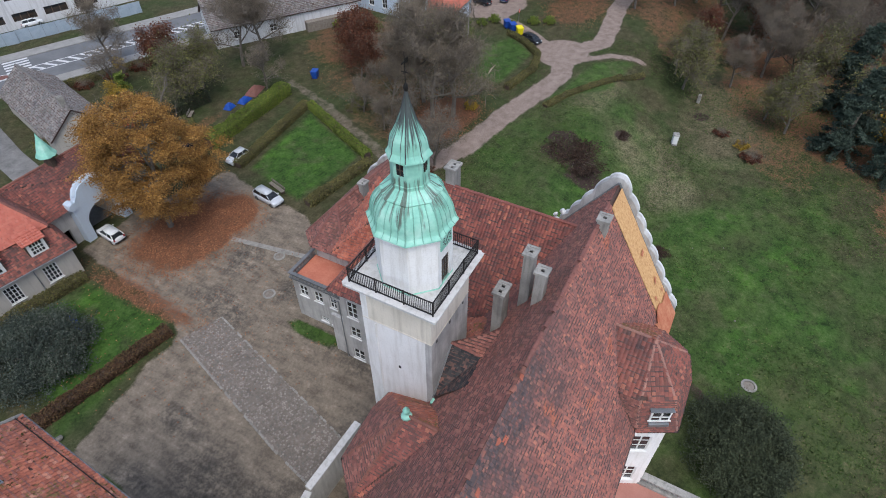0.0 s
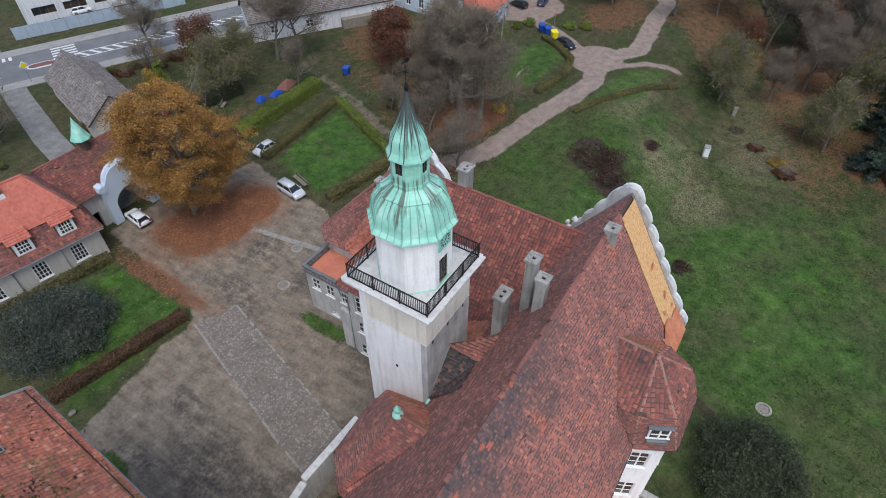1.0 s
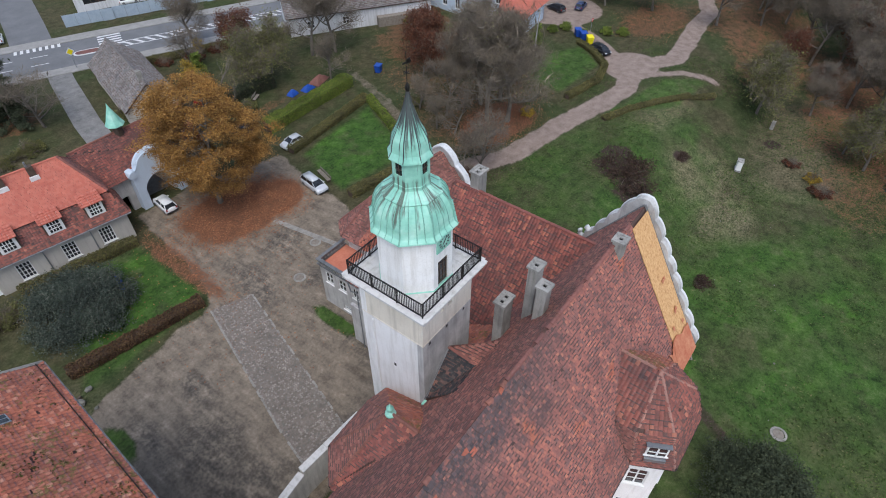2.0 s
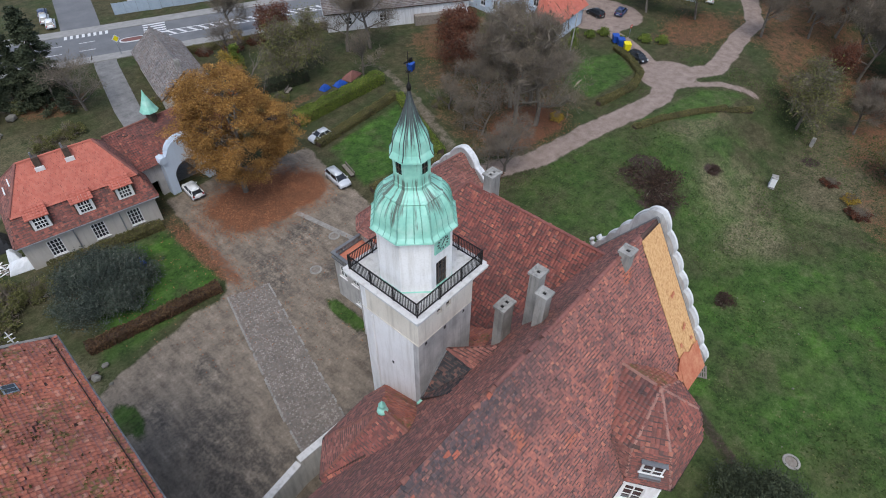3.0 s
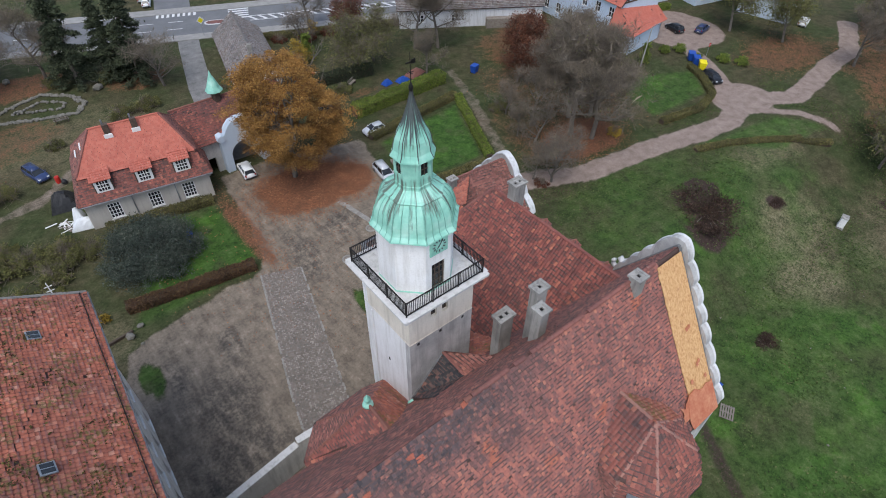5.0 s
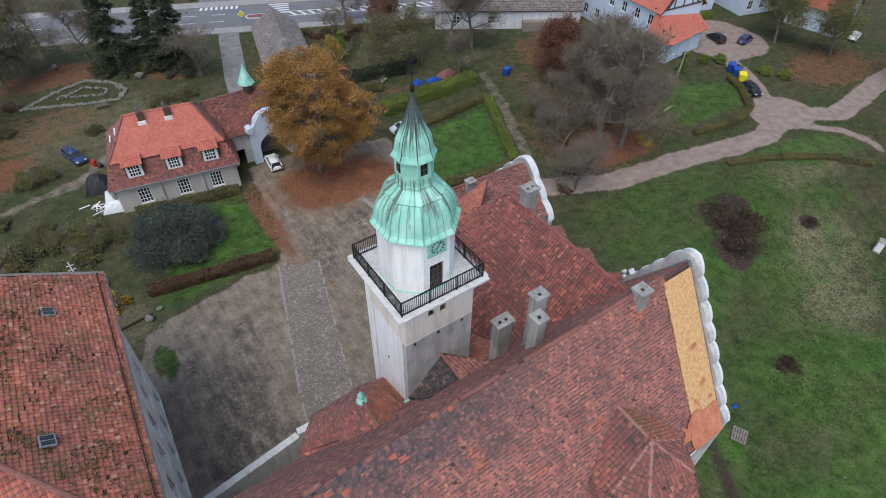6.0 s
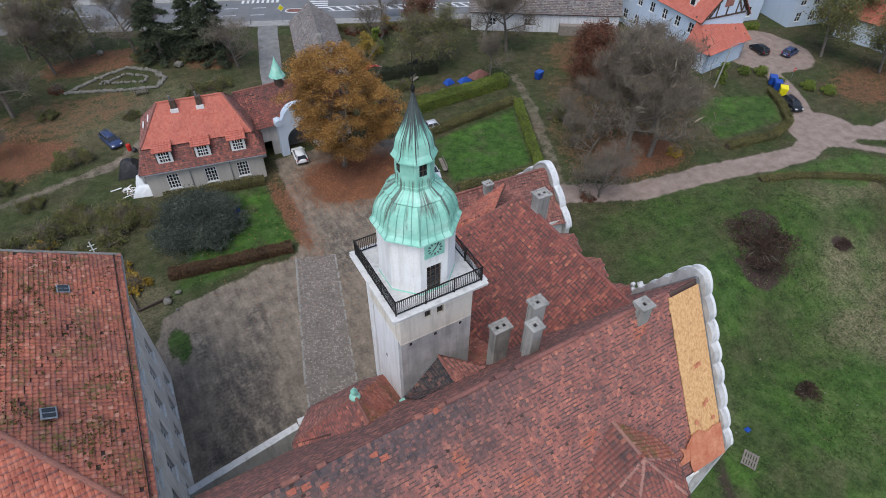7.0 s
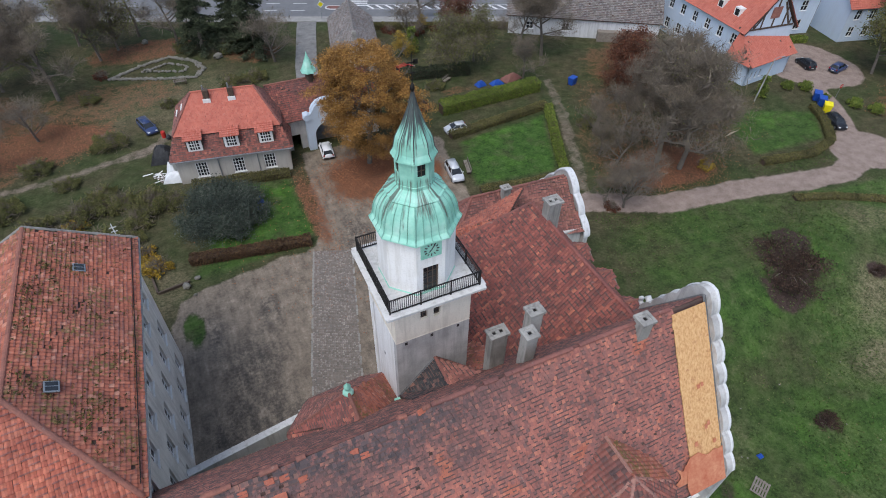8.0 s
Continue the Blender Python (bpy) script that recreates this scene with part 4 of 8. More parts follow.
# white dormer near the west end
dm = part("dormer", boxes((-11.5, -9.6, -9.6, -8.2, 15.6, 17.55)), "frame_white", main, "white timber roof dormer")
part("dormer_roof", boxes((-11.7, -9.4, -9.75, -7.9, 17.55, 17.68)), "tile_orange", dm)
for x0, x1 in ((-11.3, -10.62), (-10.48, -9.8)):
    part("pane", boxes((x0, x1, -9.64, -9.56, 16.0, 17.3)), "glass", dm)

# east gable with its scrolled white parapet
gable = thing("east_gable_wall", "grey gable wall with scalloped white coping", "wall", kind="structure")
GXP = 13.6


def gable_edge(t):
    """Parapet outline: t runs from the south foot (0) over the top (1) to the north foot (2)."""
    s = t if t <= 1 else 2 - t
    y = S_EAVE[0] - 0.05 + (RY - S_EAVE[0]) * s
    z = 9.1 + (19.0 - 9.1) * s
    if t > 1:
        y = RY + (RY - S_EAVE[0]) * 0.72 * (1 - s) * 1.35
        z += 0.75 * min(1.0, (1 - s) / 0.12)
    wave = 0.26 * abs(math.sin(s * math.pi * 8.0 + 0.25 * math.sin(s * 11))) ** 0.55
    return y + (-wave * 0.75 if t <= 1 else wave * 0.75), z + wave * 0.45


outline = [gable_edge(t) for t in np.linspace(0, 1.58, 176)]
bm = bmesh.new()
front = [bm.verts.new((GXP, y, z)) for y, z in outline] + [bm.verts.new((GXP, -1.7, -4)), bm.verts.new((GXP, -13.2, -4.2))]
back = [bm.verts.new((GXP + 0.55, v.co.y, v.co.z)) for v in front]
bm.faces.new(front), bm.faces.new(back[::-1])
for i in range(len(front)):
    j = (i + 1) % len(front)
    bm.faces.new((front[i], front[j], back[j], back[i]))
part("parapet", bm, "shaft_grey", gable)
bm = bmesh.new()
secs = []
for i, (y, z) in enumerate(outline):
    y0, z0 = outline[max(i - 1, 0)]
    y1, z1 = outline[min(i + 1, len(outline) - 1)]
    n2d = Vector((-(z1 - z0), (y1 - y0))).normalized()
    if n2d.y < 0:
        n2d = -n2d
    secs.append([bm.verts.new((GXP + dx, y + n2d.x * h, z + n2d.y * h)) for dx, h in ((0.38, 0.004), (0.385, 0.03), (0.48, 0.05), (0.575, 0.03), (0.58, 0.004))])
for a, b in zip(secs, secs[1:]):
    for i in range(4):
        bm.faces.new((a[i], a[i + 1], b[i + 1], b[i]))
part("coping", bm, "coping", gable, "white painted coping")
bm = bmesh.new()
curl = [(GXP + 0.3, -3.75 + (0.62 - 0.055 * i) * math.cos(i * 0.6 + 1.9), 14.2 + (0.62 - 0.055 * i) * math.sin(i * 0.6 + 1.9)) for i in range(10)]
tube(bm, curl, [0.2 - 0.008 * i for i in range(10)], 8)
part("volute", bm, "coping", gable, "white scrolled volute at the gable foot", smooth=True)
for (y0, z0), (y1, z1) in (((S_EAVE[0], 9.0), (RY, RZ)), ((RY, RZ), (-3.2, 12.4))):
    bm = bmesh.new()
    tube(bm, [(GXP - 0.06, y0, z0 + 0.12), (GXP - 0.06, y1, z1 + 0.14)], 0.1, 5)
    part("flashing", bm, "lead", gable)

# ---- chimneys on the main ridge ----


def chimney(label, x, y, z0, z1, sx, sy, holes=1, cap=0.09, turn=0.0, mat="concrete"):
    t = thing("chimney", label, "chimney", x, y, 0, turn, "castle chimneys")
    bm = bmesh.new()
    box(bm, -sx / 2, sx / 2, -sy / 2, sy / 2, z0, z1, bevel=0.02)
    part("shaft", bm, mat, t)
    n = max(1, holes)
    cx, cy = sx / 2 + cap, sy / 2 + cap
    rim = boxes((-cx, cx, -cy, -cy + 0.16, z1, z1 + 0.16), (-cx, cx, cy - 0.16, cy, z1, z1 + 0.16), (-cx, -cx + 0.16, -cy + 0.16, cy - 0.16, z1, z1 + 0.16), (cx - 0.16, cx, -cy + 0.16, cy - 0.16, z1, z1 + 0.16))
    part("cap", rim, mat, t)
    span = 2 * cx - 0.32
    plate = bmesh.new()
    for i in range(n):
        x0, x1 = -cx + 0.16 + span * i / n, -cx + 0.16 + span * (i + 1) / n
        q, hw = (x0 + x1) / 2, min(0.11, (x1 - x0) * 0.3)
        for a in ((x0, q - hw, -cy + 0.16, cy - 0.16), (q + hw, x1, -cy + 0.16, cy - 0.16), (q - hw, q + hw, -cy + 0.16, -hw), (q - hw, q + hw, hw, cy - 0.16)):
            box(plate, *a, z1 + 0.02, z1 + 0.12)
        part("flue", boxes((q - hw, q + hw, -hw, hw, z1 - 0.01, z1 + 0.02)), "iron", t)
    part("top_plate", plate, mat, t)
    part("flashing", boxes((-sx / 2 - 0.1, sx / 2 + 0.1, -sy / 2 - 0.1, sy / 2 + 0.1, z0, z0 + 0.3)), "lead", t)


chimney("tall grey concrete chimney beside the ridge", 4.4, -4.95, 14.0, 19.1, 0.75, 0.6)
chimney("grey concrete chimney on the north slope", 3.5, -6.0, 15.6, 18.9, 0.62, 0.62)
chimney("broad grey chimney with two flues", 3.0, -3.95, 12.3, 16.85, 1.0, 0.62, 2)
chimney("short grey chimney on the ridge with lead apron", 9.25, -7.7, 17.2, 19.0, 0.7, 0.66)
chimney("grey chimney with two flues on the east wing ridge", 11.2, 3.5, 14.4, 17.75, 0.95, 0.75, 2)
chimney("small grey chimney on the north wing roof", 14.4, 14.1, 8.6, 10.3, 0.7, 0.6, 2)

# ---- east wing ----
east = thing("castle_east_wing", "castle east wing with dark red tiled hipped roof", "building")
EXR, EZR, EYN = 10.8, 16.35, 5.3
roof(east, [(3.4, 10.2, 9.0), (3.4, -4.0, 9.0), (EXR, -6.0, EZR), (EXR, EYN, EZR)], "tile_dark", 0.23, 0.29, 0.075, 0.003, label="west slope of dark red pantiles")
roof(east, [(16.2, -4.0, 9.6), (16.2, 9.2, 9.6), (EXR, EYN, EZR), (EXR, -6.0, EZR)], "tile_dark", 0.23, 0.29, 0.075)
roof(east, [(16.2, 9.2, 9.6), (3.4, 10.2, 9.0), (EXR, EYN, EZR)], "tile_brown", 0.24, 0.24, 0.03)
ridge(east, (EXR, -5.9, EZR + 0.06), (EXR, EYN, EZR + 0.06), "tile_dark")
ridge(east, (EXR, EYN, EZR + 0.04), (3.5, 10.1, 9.1), "tile_brown")
ridge(east, (EXR, EYN, EZR + 0.04), (16.1, 9.1, 9.6), "tile_brown")
fac = (4.1, 9.7), (4.1, -1.6)
holes_w = [(0.55, 1.55, 5.7, 7.6), (0.55, 1.55, 3.2, 4.5), (0.5, 1.6, 0.2, 1.5), (2.9, 3.9, 5.7, 7.6), (2.9, 3.9, 3.2, 4.5), (2.9, 3.9, 0.2, 1.4), (5.4, 6.4, 5.7, 7.6), (5.4, 6.4, 3.2, 4.5)]
bm = bmesh.new()
wall_run(bm, *fac, -0.3, 8.9, 0.5, holes_w)
part("wall", bm, "grey_plaster", east)
for h in holes_w:
    window(east, *fac, h, 2, 3 if h[2] > 5 else 2)
bm = bmesh.new()
wall_run(bm, (15.4, -1.5), (15.4, 8.6), -4.2, 9.5, 0.5)
wall_run(bm, (15.4, 8.6), (4.6, 9.7), -1, 9.0, 0.5)
part("wall", bm, "grey_plaster", east)
part("drainpipe", tube(bmesh.new(), [(3.5, 10.15, 8.9), (3.6, 10.0, 7.6), (4.0, 9.8, 7.2), (4.0, 9.8, 0)], 0.06, 6), "zinc", east)
for y in (3.4, 0.4, -2.6):
    d = part("dormer", boxes((12.6, 14.4, y - 0.85, y + 0.85, 11.1, 12.1)), "grey_plaster", east, "small tiled dormer on the east slope")
    for s in (-1, 1):
        me, _ = tile_mesh([(15.0, y + s * 1.05, 11.7), (12.1, y + s * 1.05, 12.5), (12.1, y, 13.3), (15.0, y, 12.5)], 0.27, 0.25, 0.04)
        part("tiles", me, "tile_dark", d, kind="stuff")
        me.materials.append(M["tile_edge_shade"])
    bm = bmesh.new()
    tube(bm, [(15.0, y, 12.56), (12.0, y, 13.38)], 0.09, 5)
    part("ridge_roll", bm, "tile_ridge", d)
    bm = bmesh.new()
    tube(bm, [(15.0, y - 1.1, 11.65), (15.0, y, 12.5), (15.0, y + 1.1, 11.65)], 0.06, 5)
    part("verge", bm, "wood_grey", d)

# ---- north wing with scrolled gable, hipped west end and red terrace ----
nw = thing("castle_north_wing", "lower north wing with brown tiled roof and white scrolled gable", "building")
NY, NZ = 14.0, 9.9
W1, W2, W3 = (8.6, 12.6, 6.5), (8.5, 16.1, 6.5), (9.9, 17.7, 6.5)
roof(nw, [W3, (21, 17.7, 6.3), (21, NY, NZ), (11.4, NY + 0.9, NZ - 0.3)], "tile_brown", 0.25, 0.24, 0.03)
roof(nw, [(20.6, 9.9, 6.3), W1, (11.4, NY + 0.9, NZ - 0.3), (20.6, NY, NZ)], "tile_brown", 0.25, 0.24, 0.03)
roof(nw, [W1, W2, (11.4, NY + 0.9, NZ - 0.3)][::-1], "tile_brown", 0.25, 0.24, 0.03)
roof(nw, [W2, W3, (11.4, NY + 0.9, NZ - 0.3)][::-1], "tile_brown", 0.25, 0.24, 0.03)
ridge(nw, (11.4, NY + 0.9, NZ - 0.25), (20.6, NY, NZ + 0.05), "tile_brown")
for w in (W1, W2, W3):
    ridge(nw, (11.4, NY + 0.9, NZ - 0.25), (w[0], w[1], w[2] + 0.05), "tile_brown")
# raised cross roof beside the east wing hip
roof(nw, [(7.6, 10.4, 7.6), (7.6, 13.0, 8.0), (15.4, 12.9, 10.9), (11.2, 8.6, 12.6)], "tile_orange", 0.25, 0.24, 0.03)
bm = bmesh.new()
for a, b in (((9.2, 12.8), (9.2, 16.0)), ((9.2, 16.0), (10.2, 17.2)), ((10.2, 17.2), (20.6, 17.2)), ((20.6, 10.2), (9.2, 10.2))):
    wall_run(bm, b, a, -1.5, 6.6, 0.4)
part("wall", bm, "grey_plaster", nw)
bm = bmesh.new()
edge = []
for t in np.linspace(0, 2, 90):
    s = t if t <= 1 else 2 - t
    wave = 0.4 * abs(math.sin(s * math.pi * 3.0)) ** 0.7
    edge.append((NY + (-1 if t <= 1 else 1) * (4.2 * (1 - s) ** 0.9 + wave * 0.6), 5.7 + 4.7 * s + wave * 0.35))
front = [bm.verts.new((20.7, y, z)) for y, z in edge] + [bm.verts.new((20.7, NY + 4.1, -2)), bm.verts.new((20.7, NY - 4.1, -2))]
back = [bm.verts.new((21.2, v.co.y, v.co.z)) for v in front]
bm.faces.new(front), bm.faces.new(back[::-1])
for i in range(len(front)):
    j = (i + 1) % len(front)
    bm.faces.new((front[i], front[j], back[j], back[i]))
gw = part("gable", bm, "grey_plaster", nw)
bm = bmesh.new()
secs = []
for i, (y, z) in enumerate(edge):
    (y0, z0), (y1, z1) = edge[max(i - 1, 0)], edge[min(i + 1, len(edge) - 1)]
    n2d = Vector((-(z1 - z0), (y1 - y0))).normalized()
    n2d = -n2d if n2d.y < 0 else n2d
    secs.append([bm.verts.new((20.7 + dx, y + n2d.x * h, z + n2d.y * h)) for dx, h in ((-0.08, 0.004), (-0.08, 0.12), (0.25, 0.17), (0.6, 0.12), (0.6, 0.004))])
for a, b in zip(secs, secs[1:]):
    for i in range(4):
        bm.faces.new((a[i], a[i + 1], b[i + 1], b[i]))
part("coping", bm, "coping", gw, "white painted coping")

terr = thing("terrace_annex", "low annex with faded red flat roof terrace and parapet", "building")
t_holes = [(0.6, 1.5, 3.0, 4.3), (2.2, 3.1, 3.0, 4.3), (3.9, 4.6, 3.0, 4.3), (2.5, 3.3, 0.5, 1.1), (3.7, 4.5, 0.5, 1.1)]
bm = bmesh.new()
wall_run(bm, (5.9, 16.5), (5.9, 11.2), -0.3, 4.75, 0.4, t_holes)
wall_run(bm, (9.2, 16.5), (5.9, 16.5), -0.3, 4.75, 0.4)
wall_run(bm, (4.5, 11.2 - 1.4), (4.5, 11.1), -0.3, 4.75, 0.3)
part("wall", bm, "grey_plaster", terr)
for h in t_holes:
    window(terr, (5.9, 16.5), (5.9, 11.2), h, 2, 2)
part("terrace_floor", boxes((5.95, 9.2, 9.9, 16.45, 4.72, 4.82)), "red_floor", terr, "faded red coated flat roof")
bm = bmesh.new()
box(bm, 5.75, 6.05, 10.6, 16.7, 4.85, 5.02)
box(bm, 6.05, 9.2, 16.4, 16.7, 4.85, 5.02)
part("parapet_base", bm, "lead", terr)
for i in range(16):
    y = 10.8 + i * 0.38
    part("baluster", boxes((5.82, 5.98, y - 0.09, y + 0.09, 5.02, 5.42), bevel=0.02), "concrete", terr)
for i in range(8):
    x = 6.3 + i * 0.38
    part("baluster", boxes((x - 0.09, x + 0.09, 16.47, 16.63, 5.02, 5.42), bevel=0.02), "concrete", terr)
part("rail", boxes((5.74, 6.06, 10.6, 16.7, 5.42, 5.54), (6.06, 9.2, 16.38, 16.7, 5.42, 5.54)), "lead", terr)

# ---- entrance annex with polygonal roof and copper finial ----
an = thing("stair_annex", "polygonal stair annex with red tiled roof and copper finial", "building")
PK, PK2 = (-5.18, -2.3, 14.05), (-5.18, -4.35, 14.05)
E1, E2, E3, E4, E5 = (-2.75, 1.05, 9.6), (-3.6, 1.3, 9.5), (-7.2, 1.1, 9.5), (-8.9, -0.65, 9.5), (-8.95, -1.35, 9.5)
M1, M2 = (-8.4, -1.9, north_z(-1.9) + 0.12), (-2.3, -1.6, north_z(-1.6) + 0.3)
roof(an, [E3, E2, PK], "tile_brown", 0.23, 0.2)
roof(an, [E4, E3, PK], "tile_brown", 0.23, 0.2)
roof(an, [E5, E4, PK, PK2], "tile_dark", 0.23, 0.2)
roof(an, [E2, (-2.25, 0.9, 9.7), PK], "tile_brown", 0.23, 0.2)
roof(an, [(-2.25, 0.9, 9.7), (-2.25, -4.3, 11.4), PK2, PK], "tile_mossy", 0.23, 0.2)
for e in (E2, E3, E4):
    ridge(an, PK, e, "tile_ridge", r=0.11)
ridge(an, PK, PK2, "tile_ridge", r=0.11)
ridge(an, PK2, (-7.4, -1.5, 10.6), "tile_ridge", r=0.1)
bm = bmesh.new()
ring = [(-2.4, 0.75), (-3.7, 1.0), (-7.05, 0.8), (-8.6, -0.75), (-8.6, -2.2), (-2.4, -2.2)]
for a, b in zip(ring, ring[1:] + ring[:1]):
    wall_run(bm, a, b, -0.2, 9.5, 0.35)
part("wall", bm, "grey_plaster", an)
for a, b in ((E2, E3), (E3, E4), (E4, E5)):
    gutter(an, (a[0], a[1] + 0.05, a[2] - 0.05), (b[0], b[1] + 0.05, b[2] - 0.05), 0.06, "iron")
bm = bmesh.new()
lathe(bm, [(0.32, 14.0), (0.3, 14.12), (0.12, 14.2), (0.1, 14.35), (0.2, 14.48), (0.2, 14.6), (0.05, 14.75), (0.02, 14.95)], 10, 0, PK[0], PK[1])
part("finial", bm, "copper", an, "green copper finial", smooth=True)

# ---- tower ----
tw = thing("castle_tower", "white plastered square tower with green copper onion dome", "tower")
SH = 2.2
faces4 = [((-SH, -SH), (SH, -SH)), ((SH, -SH), (SH, SH)), ((SH, SH), (-SH, SH)), ((-SH, SH), (-SH, -SH))]
s_win = [(1.45, 1.85, 17.9, 18.55), (2.2, 2.6, 17.85, 18.5)]
for i, (a, b) in enumerate(faces4):
    bm = bmesh.new()
    d = (Vector(b) - Vector(a)).normalized() * 0.4
    p, q = (Vector(a) + d * (0 if i % 2 == 0 else 1)), (Vector(b) - d * (0 if i % 2 == 0 else 1))
    wall_run(bm, p[:], q[:], -0.3, 16.6, 0.4, [])
    part("shaft_wall", bm, "shaft_grey" if i == 0 else "white_plaster", tw, "sooty grey plastered shaft" if i == 0 else "")
    bm = bmesh.new()
    wall_run(bm, p[:], q[:], 16.6, 19.2, 0.4, s_win if i == 0 else [])
    part("upper_wall", bm, "cream_plaster" if i != 2 else "white_plaster", tw, "stained cream upper storey")
for h in s_win:
    window(tw, (-SH, -SH), (SH, -SH), h, 2, 2, 0.2, "wood_dark", False, 0.02)
bm = bmesh.new()
box(bm, -SH - 0.012, SH + 0.012, -SH - 0.012, SH + 0.012, 16.54, 16.6)
part("string_course", bm, "cream_plaster", tw)
for x in (-1.62, -0.1, 1.5):
    part("putlog_hole", boxes((x - 0.08, x + 0.08, -SH - 0.008, -SH + 0.1, 16.2, 16.42)), "iron", tw)
part("slit_window", boxes((-SH - 0.006, -SH + 0.1, -0.1, 0.06, 13.0, 13.25)), "iron", tw)
for x, y in ((-SH, 1.0),):
    part("drainpipe", tube(bmesh.new(), [(x - 0.08, y + 0.35, 16.4), (x - 0.08, y + 0.35, 8)], 0.05, 6), "white_plaster", tw)
# cornice and balcony slab
bm = bmesh.new()
lathe(bm, [(2.25 * 1.4142, 19.0), (2.4 * 1.4142, 19.1), (2.55 * 1.4142, 19.2), (2.62 * 1.4142, 19.28)], 4, math.pi / 4)
part("cornice", bm, "cream_plaster", tw)
part("balcony_slab", boxes((-2.78, 2.78, -2.78, 2.78, 19.28, 19.5), bevel=0.03), "slab", tw)
paver = {}
for i in range(11):
    for j in range(11):
        x, y = -2.5 + i * 0.5, -2.5 + j * 0.5
        if abs(x) > 2.7 or max(abs(x), abs(y), (abs(x) + abs(y)) * 0.7071) < 1.55:
            continue
        if not paver:
            me = mesh_of(boxes((-0.243, 0.243, -0.243, 0.243, 0, 0.025), bevel=0.008), "paving_tile")
            me.materials.append(M["slab"])
            paver["m"] = me
        ob = new("paving_tile", paver["m"])
        ob.parent = tw
        ob.matrix_basis = pose(x, y, 19.5 + random.uniform(-0.002, 0.004), 0, 0, random.gauss(0, 0.3))
for k4 in range(4):
    m = pose(0, 0, 0, 0, 0, 90 * k4)
    for i in range(9):
        x = -2.6 + i * 0.6
        part("edge_stone", boxes((x - 0.02, x + 0.52 + 0.02, -2.84, -2.6, 19.5, 19.535), bevel=0.01, m=m), "slab", tw)
# railing
rail = thing("railing", "black wrought iron railing round the tower balcony", "railing")
for turn4 in range(4):
    for z in (19.62, 20.5):
        part("top_rail" if z > 20 else "bottom_rail", boxes((-2.53, 2.47, -2.53, -2.47, z, z + 0.05), m=pose(0, 0, 0, 0, 0, 90 * turn4)), "iron", rail)
bar_me = mesh_of(boxes((-0.014, 0.014, -0.014, 0.014, 0.0, 0.86)), "bar")
post_me = mesh_of(boxes((-0.035, 0.035, -0.035, 0.035, 0.0, 1.08), bevel=0.008), "post")
for me in (bar_me, post_me):
    me.materials.append(M["iron"])
for k4 in range(4):
    for i in range(45):
        s = -2.5 + 5.0 * i / 45
        q = Matrix.Rotation(math.pi / 2 * k4, 3, "Z") @ Vector((s, -2.5, 0))
        big = i in (0, 15, 30)
        ob = new("post" if big else "bar", post_me if big else bar_me)
        ob.parent = rail
        ob.matrix_basis = pose(q.x, q.y, 19.5 if big else 19.65)
# octagonal drum, door and clock
OCT = math.pi / 8
DR = 2.02
ap = DR * math.cos(OCT)
side = 2 * DR * math.sin(OCT)
for i in range(8):
    a0, a1 = OCT + i * math.tau / 8, OCT + (i + 1) * math.tau / 8
    p, q = (DR * math.cos(a1), DR * math.sin(a1)), (DR * math.cos(a0), DR * math.sin(a0))
    p, q = q, p
    south = abs(math.cos((a0 + a1) / 2)) < 0.1 and math.sin((a0 + a1) / 2) < 0
    bm = bmesh.new()
    wall_run(bm, p, q, 19.5, 23.2, 0.25, [(side / 2 - 0.42, side / 2 + 0.42, 19.6, 21.35)] if south else [])
    part("drum_wall", bm, "white_plaster", tw)
bm = bmesh.new()
lathe(bm, [(DR + 0.04, 19.5), (DR + 0.04, 19.56), (DR + 0.005, 19.6)], 8, OCT)
part("drum_base", bm, "copper", tw, "verdigris base flashing")
window(tw, (-side / 2, -ap), (side / 2, -ap), (side / 2 - 0.42, side / 2 + 0.42, 19.6, 21.35), 3, 4, 0.14, "wood_dark", False, 0.025, "balcony_door")
clock = part("clock_panel", boxes((-0.55, 0.55, -ap - 0.07, -ap + 0.02, 22.0, 23.15), bevel=0.02), "copper", tw, "green copper clock panel with dark dial marks")
for i in range(12):
    a = i * math.tau / 12
    part("hour_mark", boxes((-0.03, 0.03, -ap - 0.095, -ap - 0.068, 0.27, 0.4), m=Matrix.Translation((0, 0, 22.55)) @ Matrix.Rotation(a, 4, "Y")), "copper_dark", clock)
for a, l in ((0.6, 0.3), (3.9, 0.22)):
    part("clock_hand", boxes((-0.02, 0.02, -ap - 0.1, -ap - 0.075, -0.05, l), m=Matrix.Translation((0, 0, 22.55)) @ Matrix.Rotation(a, 4, "Y")), "copper_dark", clock)
# onion dome, lantern and spire
bm = bmesh.new()
dome = [(2.1, 23.08), (2.3, 23.12), (2.28, 23.2), (2.12, 23.38), (2.06, 23.58), (2.03, 23.85), (1.95, 24.15), (1.81, 24.48), (1.62, 24.75), (1.44, 24.93), (1.42, 24.98), (1.2, 25.15), (0.95, 25.34), (0.92, 25.48)]
lathe(bm, dome, 8, OCT)
dm = part("onion_dome", bm, "copper", tw, "verdigris green copper onion dome")
for i in range(32):
    a = OCT + i * math.tau / 32
    f = math.cos(math.pi / 8) / math.cos((i % 4) * math.tau / 32 - math.pi / 8)
    pts = [(r * f * 1.006 * math.cos(a), r * f * 1.006 * math.sin(a), z) for r, z in dome[2:10]]
    part("seam", tube(bmesh.new(), pts, 0.024 if i % 4 else 0.042, 4), "copper_seam", dm)
bm = bmesh.new()
